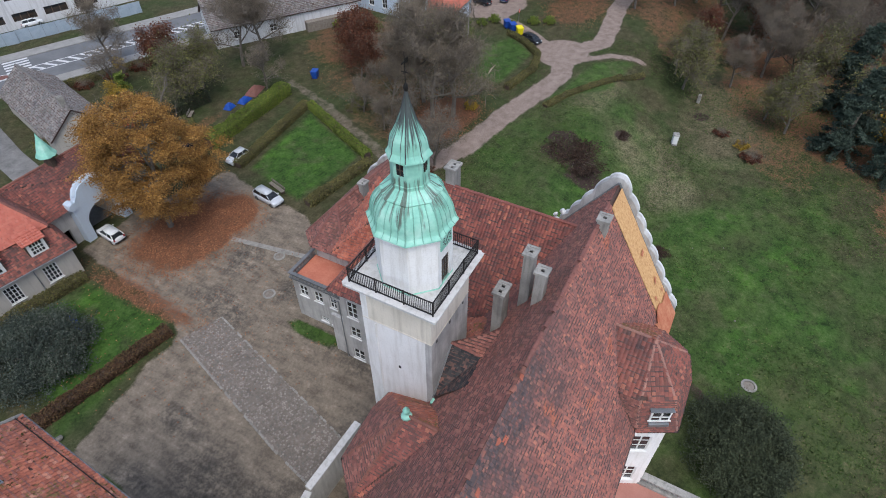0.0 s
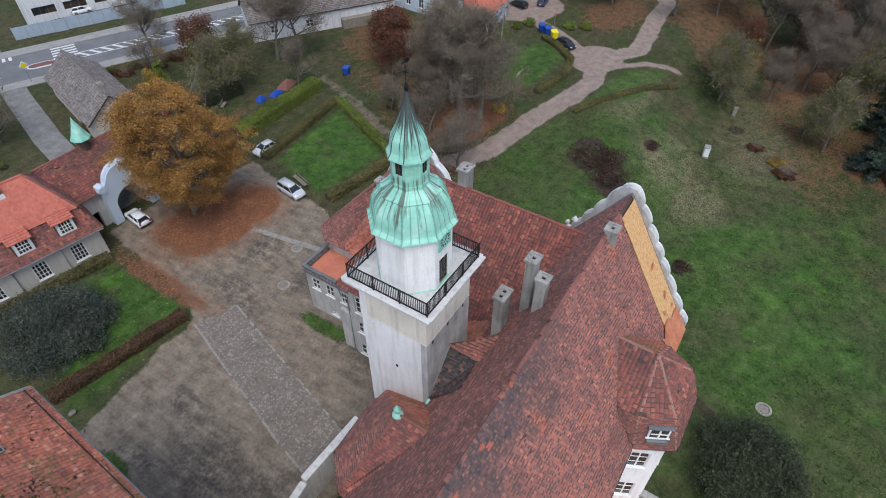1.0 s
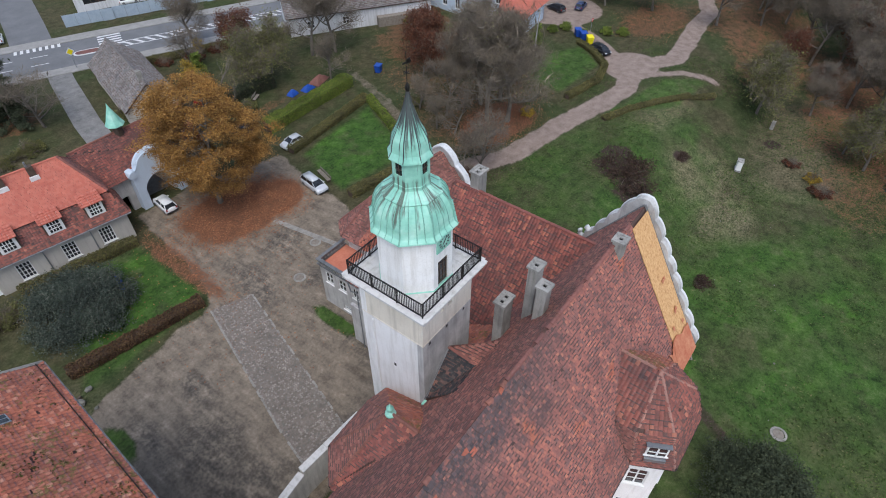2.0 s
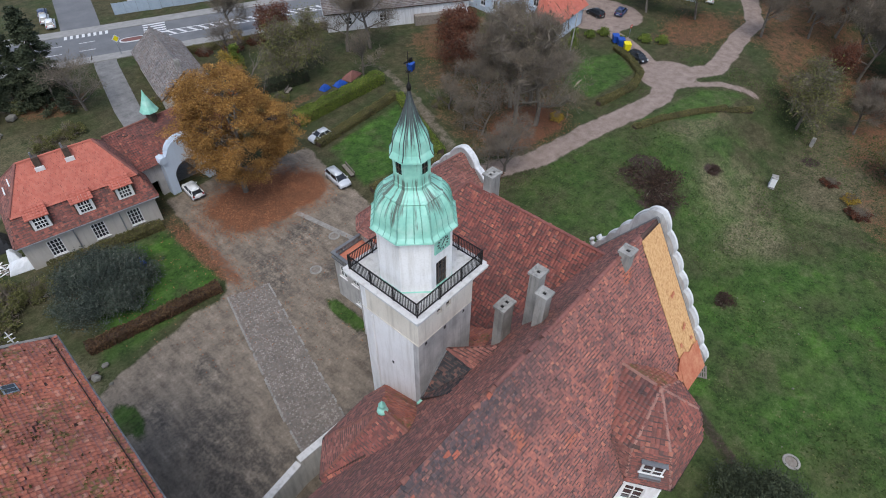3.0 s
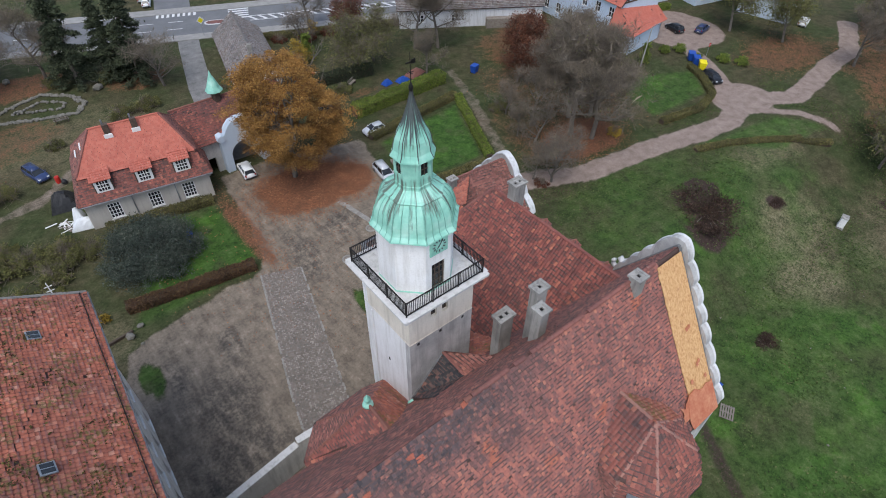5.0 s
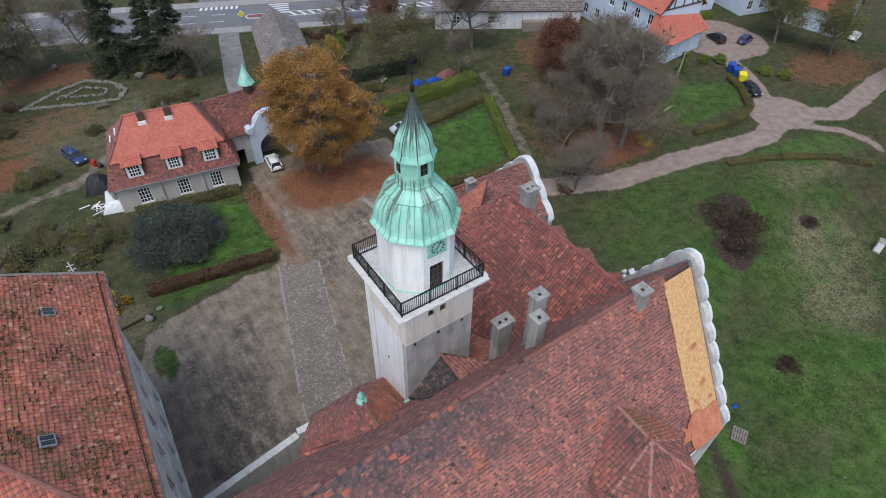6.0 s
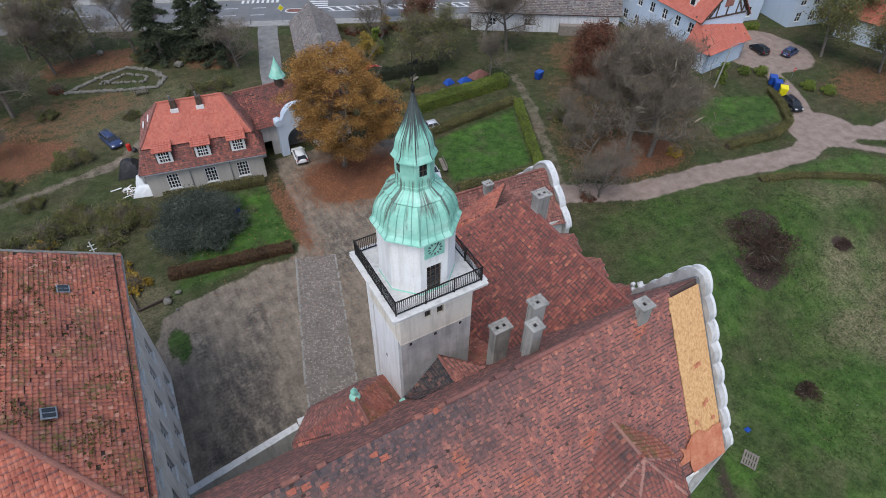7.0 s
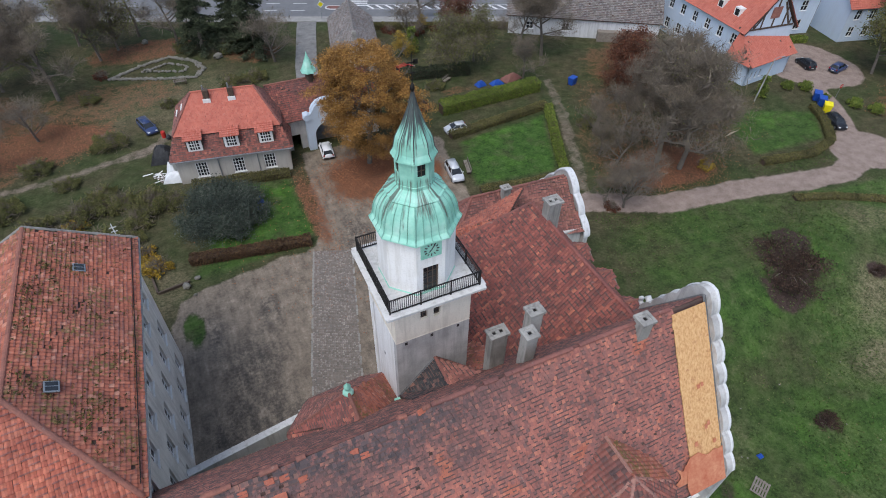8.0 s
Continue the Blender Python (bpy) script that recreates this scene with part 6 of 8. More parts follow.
# ---- grey-roofed barn beside the driveway ----


def gable_house(name, label, x, y, turn, L, D, eave, rz, wall, tile, over=0.35, base=0.0, tw=0.3, th=0.3, holes=(), category="house", group=""):
    """A house along its local x axis with a ridge over the middle; holes are windows in its front wall."""
    t = thing(name, label, category, x, y, base, turn, group)
    bm = bmesh.new()
    wall_run(bm, (0, 0), (L, 0), -0.2, eave, 0.35, holes)
    wall_run(bm, (L, D), (0, D), -0.2, eave, 0.35)
    part("wall", bm, wall, t)
    for x0 in (0, L - 0.35):
        bm = bmesh.new()
        a = [bm.verts.new((x0, yy, zz)) for yy, zz in ((0.35, -0.2), (D - 0.35, -0.2), (D - 0.35, eave), (D / 2, rz - 0.2), (0.35, eave))]
        b = [bm.verts.new((x0 + 0.35, v.co.y, v.co.z)) for v in a]
        bm.faces.new(a), bm.faces.new(b[::-1])
        for i in range(5):
            bm.faces.new((a[i], a[(i + 1) % 5], b[(i + 1) % 5], b[i]))
        part("gable_end", bm, wall, t)
    dz = over * (rz - eave) / (D / 2)
    roof(t, [(-over, -over, eave - dz), (L + over, -over, eave - dz), (L + over, D / 2, rz), (-over, D / 2, rz)], tile, tw, th, 0.02)
    roof(t, [(L + over, D + over, eave - dz), (-over, D + over, eave - dz), (-over, D / 2, rz), (L + over, D / 2, rz)], tile, tw, th, 0.02)
    ridge(t, (-over, D / 2, rz + 0.04), (L + over, D / 2, rz + 0.04), tile, 0.6, 0.16)
    for h in holes:
        window(t, (0, 0), (L, 0), h, 2, 2)
    return t


barn = gable_house("barn", "old barn with grey slate roof beside the driveway", 15.5, 74.2, -104, 16.5, 6.6, 2.9, 5.6, "lodge_plaster", "tile_grey", category="barn")
part("chimney", boxes((14.8, 15.4, 2.9, 3.5, 4.8, 6.8), bevel=0.02), "stone", barn)
long_h = gable_house("outbuilding", "long low white outbuilding with grey tiled roof", 43.5, 63.2, -32, 25, 8.5, 3.4, 6.6, "coping", "tile_grey", holes=[(3, 4.2, 1, 2.2), (9, 10.2, 1, 2.2)])
part("lean_to", boxes((15, 24, -1.2, -0.02, 0, 1.6)), "wood_grey", long_h, "grey boarded lean-to")

# ---- white house with orange roofs ----
hw = [(1.2 + 3.0 * i, 2.3 + 3.0 * i, z, z + 1.6) for i in range(8) for z in (1.0, 4.2)]
wh = gable_house("white_house", "white two-storey house with orange roof and timbered gable", 69.6, 60.6, -95, 24.6, 9.0, 7.0, 12.4, "house_white", "tile_new", 0.4, 0, 0.34, 0.34, hw)
# timbered gable on the end of the roof
for y, z0, z1, a in [(1.2, 6.9, 8.1, 0), (2.5, 6.9, 9.7, 0), (4.5, 6.9, 11.9, 0), (6.5, 6.9, 9.7, 0), (7.8, 6.9, 8.1, 0)]:
    part("timber", boxes((24.6, 24.66, y - 0.12, y + 0.12, z0, z1)), "wood_dark", wh)
for s in (-1, 1):
    part("timber", boxes((24.6, 24.67, -0.13, 0.13, 0, 4.2), m=Matrix.Translation((0, 4.5 + s * 3.3, 6.9)) @ Matrix.Rotation(s * 0.55, 4, "X")), "wood_dark", wh)
part("timber", boxes((24.6, 24.68, 0.4, 8.6, 6.8, 7.05)), "wood_dark", wh)
part("gable_window", boxes((24.58, 24.7, 3.7, 5.3, 8.3, 9.9)), "tile_brown", wh, "dark red shuttered gable window")
for i in range(3):
    x = 14.0 + i * 3.6
    d = part("dormer", boxes((x - 0.6, x + 0.6, 0.6, 2.2, 7.6, 9.0)), "frame_white", wh)
    part("pane", boxes((x - 0.4, x + 0.4, 0.57, 0.6, 7.9, 8.8)), "glass", d)
# lower front part with skirt roof
low = thing("white_house_annex", "white ground-floor annex with orange skirt roof", "house", 66.6, 32.6, 0, 6)
l2 = [(1.0, 1.4, 0.9, 2.0), (2.0, 2.4, 0.9, 2.0), (3.0, 3.4, 0.9, 2.0)]
bm = bmesh.new()
wall_run(bm, (0, 0), (9.6, 0), -0.2, 3.3, 0.35, l2)
wall_run(bm, (9.6, 0), (9.6, 4), -0.2, 3.3, 0.35)
wall_run(bm, (0, 4), (0, 0), -0.2, 3.3, 0.35)
part("wall", bm, "house_white", low)
for h in l2:
    window(low, (0, 0), (9.6, 0), h, 1, 2)
roof(low, [(-0.6, -0.6, 3.2), (10.1, -0.6, 3.2), (10.1, 4.0, 6.6), (1.2, 4.0, 6.6)], "tile_new", 0.34, 0.34, 0.03)
roof(low, [(-0.6, 4.0, 3.2), (-0.6, -0.6, 3.2), (1.2, 4.0, 6.6)], "tile_new", 0.34, 0.34, 0.03)
w2 = [(1.2 + 3.2 * i, 2.4 + 3.2 * i, z, z + 1.7) for i in range(4) for z in (0.8, 4.0)]
wing2 = gable_house("white_house_wing", "white rear wing with windows and grey eaves", 78.2, 46.0, -14, 14, 8, 6.6, 9.5, "house_white", "tile_grey", 0.4, 0, 0.34, 0.34, w2)
gable_house("white_house_wing", "white wing with orange gable roof", 93.4, 37.8, -14, 9, 7, 6.0, 9.4, "house_white", "tile_new", 0.4, 0, 0.34, 0.34, [(x, x + 1.1, z, z + 1.6) for x in (1.2, 4.0, 6.8) for z in (0.9, 3.7)])
gable_house("white_house", "white cottage with orange roof beyond the park", 106, 24.0, 100, 9, 7, 4.2, 8.0, "house_white", "tile_new", 0.4, 0, 0.34, 0.34)

# ---- modern white building behind a sheet fence ----
mod = thing("modern_building", "white modern building with dark window bands", "building", 27.0, 101.5, 0, -21)
m_h = [(1.5 + 5 * i, 5.2 + 5 * i, z, z + 1.3) for i in range(5) for z in (1.2, 4.6)]
bm = bmesh.new()
wall_run(bm, (0, 0), (27, 0), -0.2, 7.0, 0.4, m_h)
wall_run(bm, (27, 0.4), (27, 14), -0.2, 7.0, 0.4)
wall_run(bm, (0, 14), (0, 0.4), -0.2, 7.0, 0.4)
part("wall", bm, "coping", mod)
part("flat_roof", boxes((0.4, 26.6, 0.4, 14, 6.7, 6.8)), "lead", mod)
for h in m_h:
    window(mod, (0, 0), (27, 0), h, 3, 1, 0.15, "wood_dark", False)
fence = thing("site_fence", "pale blue sheet metal construction fence", "fence", 22.5, 97.0, 0, -23)
for i in range(14):
    part("panel", boxes((i * 2.0 + 0.03, i * 2.0 + 1.97, -0.02, 0.02, 0.05, 2.05)), "fence_blue", fence).rotation_euler = (0, 0, random.gauss(0, 0.01))
    part("post", boxes((i * 2.0 - 0.04, i * 2.0 + 0.04, 0.02, 0.1, 0, 2.1)), "zinc", fence)
part("sand_bank", boxes((6, 24, 1.5, 3.2, -0.1, 0.5), bevel=0.3), "boards", thing("sand_heap", "heap of yellow building sand", "sand heap", 22.5, 97.0, 0, -23))

# ---- plants ----


def cards(rng, centres, size, flat=0.0, long=1.0):
    """Small leaf-clump quads, slightly folded, at the given centres."""
    n = len(centres)
    u = rng.normal(size=(n, 3))
    u[:, 2] *= 1 - flat
    u /= np.linalg.norm(u, axis=1, keepdims=True)
    w = rng.normal(size=(n, 3))
    w[:, 2] *= 1 - flat
    w -= u * (w * u).sum(1, keepdims=True)
    w /= np.linalg.norm(w, axis=1, keepdims=True) + 1e-9
    k = np.cross(u, w)
    s = size * rng.uniform(0.55, 1.35, (n, 1))
    P = np.stack([centres - u * s * long, centres + w * s * 0.6 + k * s * 0.2, centres + u * s * long, centres - w * s * 0.6 + k * s * 0.2], 1)
    F = (np.arange(n) * 4)[:, None] + np.array([[0, 1, 2, 3]])
    return P.reshape(-1, 3), F


def quads_mesh(name, P, F):
    me = bpy.data.meshes.new(name)
    me.from_pydata(P.tolist(), [], F.tolist())
    return me


def skeleton(rng, height, spread, levels, first=0.3, lean=0.0, kids=(7, 6, 5, 4), up=0.35):
    """Limbs of a tree as (start, end, radius, radius, level), and the tips."""
    segs, tips = [], []

    def grow(p, d, length, r, level):
        n = 4 if level == 0 else 3
        pts = [p]
        for i in range(n):
            d = (d + Vector(rng.normal(0, 0.10 + 0.06 * level, 3)) + Vector((0, 0, 0.05 if level else 0))).normalized()
            q = pts[-1] + d * (length / n)
            segs.append((pts[-1], q, r * (1 - 0.75 * i / n), r * (1 - 0.75 * (i + 1) / n), level))
            pts.append(q)
        if level >= levels:
            tips.append(pts[-1])
            tips.append(pts[-2])
            return
        for j in range(kids[level]):
            t = (first if level == 0 else 0.25) + (1 - (first if level == 0 else 0.25)) * (j + rng.uniform(0.2, 0.9)) / kids[level]
            t = min(t, 0.98)
            i = min(int(t * n), n - 1)
            base = pts[i].lerp(pts[i + 1], t * n - i)
            a = rng.uniform(0, math.tau)
            out = Vector((math.cos(a), math.sin(a), rng.uniform(up * 0.3, up * 2.2)))
            dd = (out * spread + d * 0.45).normalized() if level else (out + Vector((0, 0, 0.25 * t))).normalized()
            grow(base, dd, length * (0.62 if level else 0.55) * rng.uniform(0.7, 1.1) * (1.15 - 0.45 * t), r * 0.5 * (1.1 - 0.4 * t), level + 1)

    grow(Vector((0, 0, -0.15)), Vector((lean, 0, 1)).normalized(), height * 0.8, height * 0.022, 0)
    return segs, tips


def limbs_mesh(segs, least, most, sides):
    V, F = [], []
    for p, q, r0, r1, lv in segs:
        if not least <= lv <= most:
            continue
        m = (q - p).to_track_quat("Z", "Y").to_matrix()
        o = len(V)
        for c, r in ((p, max(r0, 0.012)), (q, max(r1, 0.009))):
            V += [(c + m @ Vector((r * math.cos(a), r * math.sin(a), 0)))[:] for a in (math.tau * s / sides for s in range(sides))]
        F += [(o + i, o + (i + 1) % sides, o + sides + (i + 1) % sides, o + sides + i) for i in range(sides)]
    me = bpy.data.meshes.new("limbs")
    me.from_pydata(V, [], F)
    return me


def twigs(rng, tips, n, length, thin=0.018, droop=0.0):
    """Fine twigs as slim bent blades out of the branch tips."""
    T = np.array([t[:] for t in tips])
    base = T[rng.integers(0, len(T), n)] + rng.normal(0, 0.25, (n, 3))
    d = rng.normal(size=(n, 3)) + np.array([0, 0, 0.5 - droop])
    d /= np.linalg.norm(d, axis=1, keepdims=True)
    w = np.cross(d, rng.normal(size=(n, 3)))
    w /= np.linalg.norm(w, axis=1, keepdims=True)
    L = length * rng.uniform(0.5, 1.3, (n, 1))
    mid = base + d * L * 0.5 + rng.normal(0, 0.06, (n, 3))
    end = base + d * L + np.array([0, 0, -droop * 0.5])
    P = np.stack([base - w * thin, base + w * thin, mid + w * thin * 0.8, end, mid - w * thin * 0.8], 1)
    F = (np.arange(n) * 5)[:, None] + np.array([[0, 1, 2, 3, 4]])
    return P.reshape(-1, 3), F


def tree(name, label, seed, height, spread, leaf=None, n_leaf=0, leaf_size=0.16, n_twig=2500, twig_len=0.9, levels=2, blur=0.5, first=0.3, droop=0.0, lean=0.0, kids=(8, 6, 5), bark="bark", category="tree", group=""):
    """A tapered trunk with limbs, fine twigs and, where it still has them, leaves."""
    rng = np.random.default_rng(seed)
    t = thing(name, label, category, group=group)
    segs, tips = skeleton(rng, height, spread, levels, first, lean, kids)
    part("trunk", limbs_mesh(segs, 0, 0, 8), bark, t, smooth=True)
    part("branchwork", limbs_mesh(segs, 1, levels, 5), bark, t, smooth=True)
    if n_twig:
        P, F = twigs(rng, tips, n_twig, twig_len, 0.0085, droop)
        part("fine_branching", quads_mesh("twigs", P, F), "twig", t, kind="stuff")
    if leaf:
        T = np.array([q[:] for q in tips])
        c = T[rng.integers(0, len(T), n_leaf)] + rng.normal(0, blur, (n_leaf, 3)) + np.array([0, 0, -droop * 0.6])
        P, F = cards(rng, c, leaf_size, 0.3)
        part("crown", quads_mesh("crown", P, F), leaf, t, kind="stuff")
    return t


def put(t, *places):
    """Moves a thing to its first place and copies it to the others: (x, y, turn, scale)."""
    for i, (x, y, turn, sc) in enumerate(places):
        m = pose(x, y, float(ground_z(x, y)), 0, 0, turn) @ Matrix.Diagonal((sc, sc, sc, 1))
        if i:
            c = copy_thing(t, m)
        else:
            first_m = m
    t.matrix_basis = first_m
    return t


# orange oak in the courtyard, built of several broad clumps
rng = np.random.default_rng(21)
oak = thing("oak_tree", "broad oak tree with dense orange autumn leaves", "tree")
segs, tips = skeleton(rng, 15.0, 1.0, 3, 0.22, 0.05, (11, 6, 4, 3), 0.35)
part("trunk", limbs_mesh(segs, 0, 0, 10), "bark", oak, smooth=True)
part("branchwork", limbs_mesh(segs, 1, 3, 5), "bark", oak, smooth=True)
clump = []
for i in range(430):
    a, h = rng.uniform(0, math.tau), rng.uniform(0.12, 1.0)
    rad = 5.9 * math.sqrt(max(0.05, 1 - (abs(h - 0.42) / 0.62) ** 2.2)) * rng.uniform(0.55, 1.02)
    rad *= (0.62 + 0.38 * min(1.0, h / 0.38)) * (1 + 0.17 * math.sin(3 * a + 6 * h) + 0.1 * math.sin(5 * a - 3 * h + 1))
    clump.append((rad * math.cos(a) * 1.0 + 1.4 * (1 - h), rad * math.sin(a), 1.6 + 13.2 * h, rng.uniform(0.35, 0.95)))
cc = []
for x, y, z, r in clump:
    k_n = int(420 * r)
    v = rng.normal(size=(k_n, 3))
    v /= np.linalg.norm(v, axis=1, keepdims=True)
    v[:, 2] = np.abs(v[:, 2]) * 0.75 - 0.25
    cc.append(np.array([x, y, z]) + v * r * rng.uniform(0.35, 1.6, (k_n, 1)))
P, F = cards(rng, np.concatenate(cc), 0.078, 0.25)
part("crown", quads_mesh("crown", P, F), "oak", oak, kind="stuff")
put(oak, (8.9, 36.6, 0, 1.0))

bare_a = tree("bare_tree", "tall bare grey-brown tree with fine twigs", 1, 12, 0.9, n_twig=9500, twig_len=1.25, levels=3, kids=(9, 6, 4, 3), group="bare park trees")
put(bare_a, (44.8, 25.5, 0, 1.15), (41.8, 22.4, 120, 1.2), (48.5, 28.0, 60, 1.1), (39.5, 27.5, 200, 0.75), (44.2, 53.5, 50, 1.1), (41.0, 55.5, 200, 0.95), (31.5, 73.0, 80, 0.85), (-14, 86, 10, 1.0), (-20, 79, 90, 0.9), (-37, 70, 200, 1.1), (-31, 90, 20, 1.1), (84, -16, 90, 0.9), (88, -24, 190, 1.0), (78, -12, 20, 0.7), (95, -8, 187, 1.00), (103, -15, 46, 1.10), (112, -8, 96, 1.20), (118, 2, 68, 1.10), (97, -22, 107, 1.00), (108, -22, 154, 1.20), (116, -16, 156, 1.20), (83, -20, 331, 0.80), (90, -16, 274, 0.90), (122, -26, 268, 1.20), (99, -34, 49, 1.10), (80, -38, 22, 1.00), (113, -38, 163, 1.20), (98, 2, 48, 0.80), (112, 6, 250, 1.00), (104, -1, 237, 0.90), (124, -10, 158, 1.20), (-25.8, 68.3, 30, 1.15), (-6.2, 81.5, 170, 0.7), (92, 8, 60, 0.9), (100, -6, 10, 1.15), (107, -12, 100, 1.1), (101, -20, 200, 1.2), (92, -30, 20, 1.15), (110, -30, 75, 1.2))
bare_b = tree("bare_tree", "spreading bare tree with a few dull leaves", 2, 10, 1.0, "olive", 700, 0.07, 6500, 0.9, 3, 0.5, 0.22, kids=(10, 6, 4, 3), group="bare park trees")
put(bare_b, (43.3, 20.1, 0, 1.5), (47.5, 24.0, 90, 1.25), (36.0, 26.5, 60, 0.5), (51.0, 30, 150, 1.0), (33.4, 18.8, 10, 0.4), (-8.5, 80.5, 10, 1.1), (37.2, 47.5, 80, 0.7), (-36, 62, 50, 1.1), (-33, 74, 150, 1.2), (97, -12, 40, 1.1), (114, -2, 240, 1.2), (88, -38, 10, 1.1), (104, 4, 10, 0.9))
bare_c = tree("bare_tree", "slender wispy bare tree with thin twigs", 8, 8, 0.8, n_twig=2600, twig_len=1.0, levels=2, first=0.12, kids=(12, 6, 4), group="bare park trees")
put(bare_c, (32.3, 16.9, 0, 0.95), (34.6, 18.4, 70, 0.8), (30.9, 18.6, 140, 0.6), (4.6, 68.2, 10, 1.15), (38.6, 31.5, 30, 0.8), (36.6, 24.0, 100, 0.9), (26.5, 66.5, 10, 1.0), (-28, 58, 40, 0.9), (-33, 52, 150, 0.9))
russet = tree("copper_beech", "rounded dark russet beech still in leaf", 3, 8.0, 1.0, "russet", 9000, 0.13, 1800, 0.8, 2, 0.55, 0.15, kids=(11, 8, 6), group="russet trees")
put(russet, (50.0, 42.0, 0, 0.95), (46.2, 37.0, 70, 0.8), (53.5, 40.5, 170, 0.9), (33.5, 66, 20, 0.9), (96, -15, 120, 1.3), (90, -4, 10, 0.75), (108, 2, 50, 1.2), (118, -20, 10, 1.5), (86, -12, 200, 0.6), (103, -28, 40, 1.3))
olive = tree("willow_tree", "pale olive tree with thin drooping foliage", 4, 8.5, 1.0, "olive", 5200, 0.11, 4200, 1.1, 2, 0.7, 0.15, 0.35, kids=(11, 8, 6), group="thin-leaved trees")
put(olive, (29.0, 53.6, 0, 1.05), (33.2, 56, 80, 1.0), (72.6, -5.5, 30, 1.1), (75.5, -3.5, 140, 0.9), (67.5, -21, 200, 1.05), (70, -18, 20, 0.8), (-17.4, 82.0, 60, 1.2), (-23, 86, 160, 1.2), (-31, 84, 20, 1.1), (-40, 76, 70, 1.1), (81, -22, 100, 1.2), (75, -30, 10, 1.2), (84, -34, 60, 1.3), (-29, 77, 10, 0.9))
yel = tree("yellow_tree", "small tree with bright yellow-green leaves", 5, 5.5, 0.8, "yellow", 3200, 0.1, 600, 0.5, 2, 0.35, 0.1, kids=(10, 7, 5), group="yellow trees")
put(yel, (23.8, 62.0, 0, 0.75), (66, -33, 40, 1.5), (63, -37, 150, 1.6), (30.3, 70.5, 80, 0.5), (58.6, 48.8, 10, 0.5), (70, -37, 10, 1.5))
bigtree = tree("park_tree", "large dark-trunked park tree with olive leaves", 6, 12, 1.0, "olive", 9500, 0.15, 1800, 0.9, 2, 0.8, 0.28, kids=(11, 8, 6), group="park trees")
put(bigtree, (88.5, 27.5, 0, 0.9), (91.5, 19.5, 100, 0.8), (99, 30, 40, 1.1), (110, 12, 200, 1.1))


def conifer(name, label, seed, height, radius, mat, n=9000, group="conifers", size=0.2):
    """A fir: straight trunk, whorls of drooping boughs, each feathered with needle sprays."""
    rng = np.random.default_rng(seed)
    t = thing(name, label, "conifer", group=group)
    part("trunk", tube(bmesh.new(), [(0, 0, -0.2), (0, 0, height * 0.5), (0, 0, height * 0.97)], [height * 0.025, height * 0.015, 0.03], 7), "bark", t)
    segs, pts = [], []
    for i in range(int(height * 7)):
        z = height * (0.08 + 0.9 * (i + rng.random()) / (height * 7))
        L = radius * (1 - z / height) ** 0.75 * rng.uniform(0.7, 1.1) + 0.15
        a = rng.uniform(0, math.tau)
        p = Vector((0, 0, z))
        q = Vector((L * math.cos(a), L * math.sin(a), z - L * rng.uniform(0.2, 0.5)))
        segs.append((p, q, 0.04, 0.012, 1))
        m = max(6, int(n / (height * 7)))
        f = rng.random((m, 1)) ** 0.6
        pts.append(np.array(p) + f * (np.array(q) - np.array(p)) + rng.normal(0, 1, (m, 3)) * np.array([0.22, 0.22, 0.1]) * (0.4 + f))
    part("bough_frame", limbs_mesh(segs, 1, 1, 4), "bark", t)
    P, F = cards(rng, np.concatenate(pts), size, 0.45, 1.3)
    part("needles", quads_mesh("needles", P, F), mat, t, kind="stuff")
    return t


fir = conifer("fir_tree", "tall dense dark green fir tree", 11, 14, 3.8, "fir", 30000, size=0.13)
put(fir, (2.6, 72.0, 0, 1.0), (-5.0, 76.5, 50, 1.05), (0.0, 75.0, 100, 0.85), (84, -42, 60, 1.2), (92, -44, 10, 1.2), (108, -36, 130, 1.3))
bfir = conifer("blue_fir", "dark blue-green fir at the edge of the wood", 12, 12, 4.0, "blue_fir", 30000, size=0.13)
put(bfir, (66.0, -28.0, 0, 1.05), (73.5, -33, 80, 1.15), (62, -33, 150, 0.8), (79, -27.5, 20, 1.1))
tf = conifer("thuja", "small green columnar conifer", 13, 4.2, 0.8, "green", 2600, "small conifers", 0.13)
put(tf, (66.6, 29.3, 0, 0.8), (25.6, 63.0, 30, 1.0))


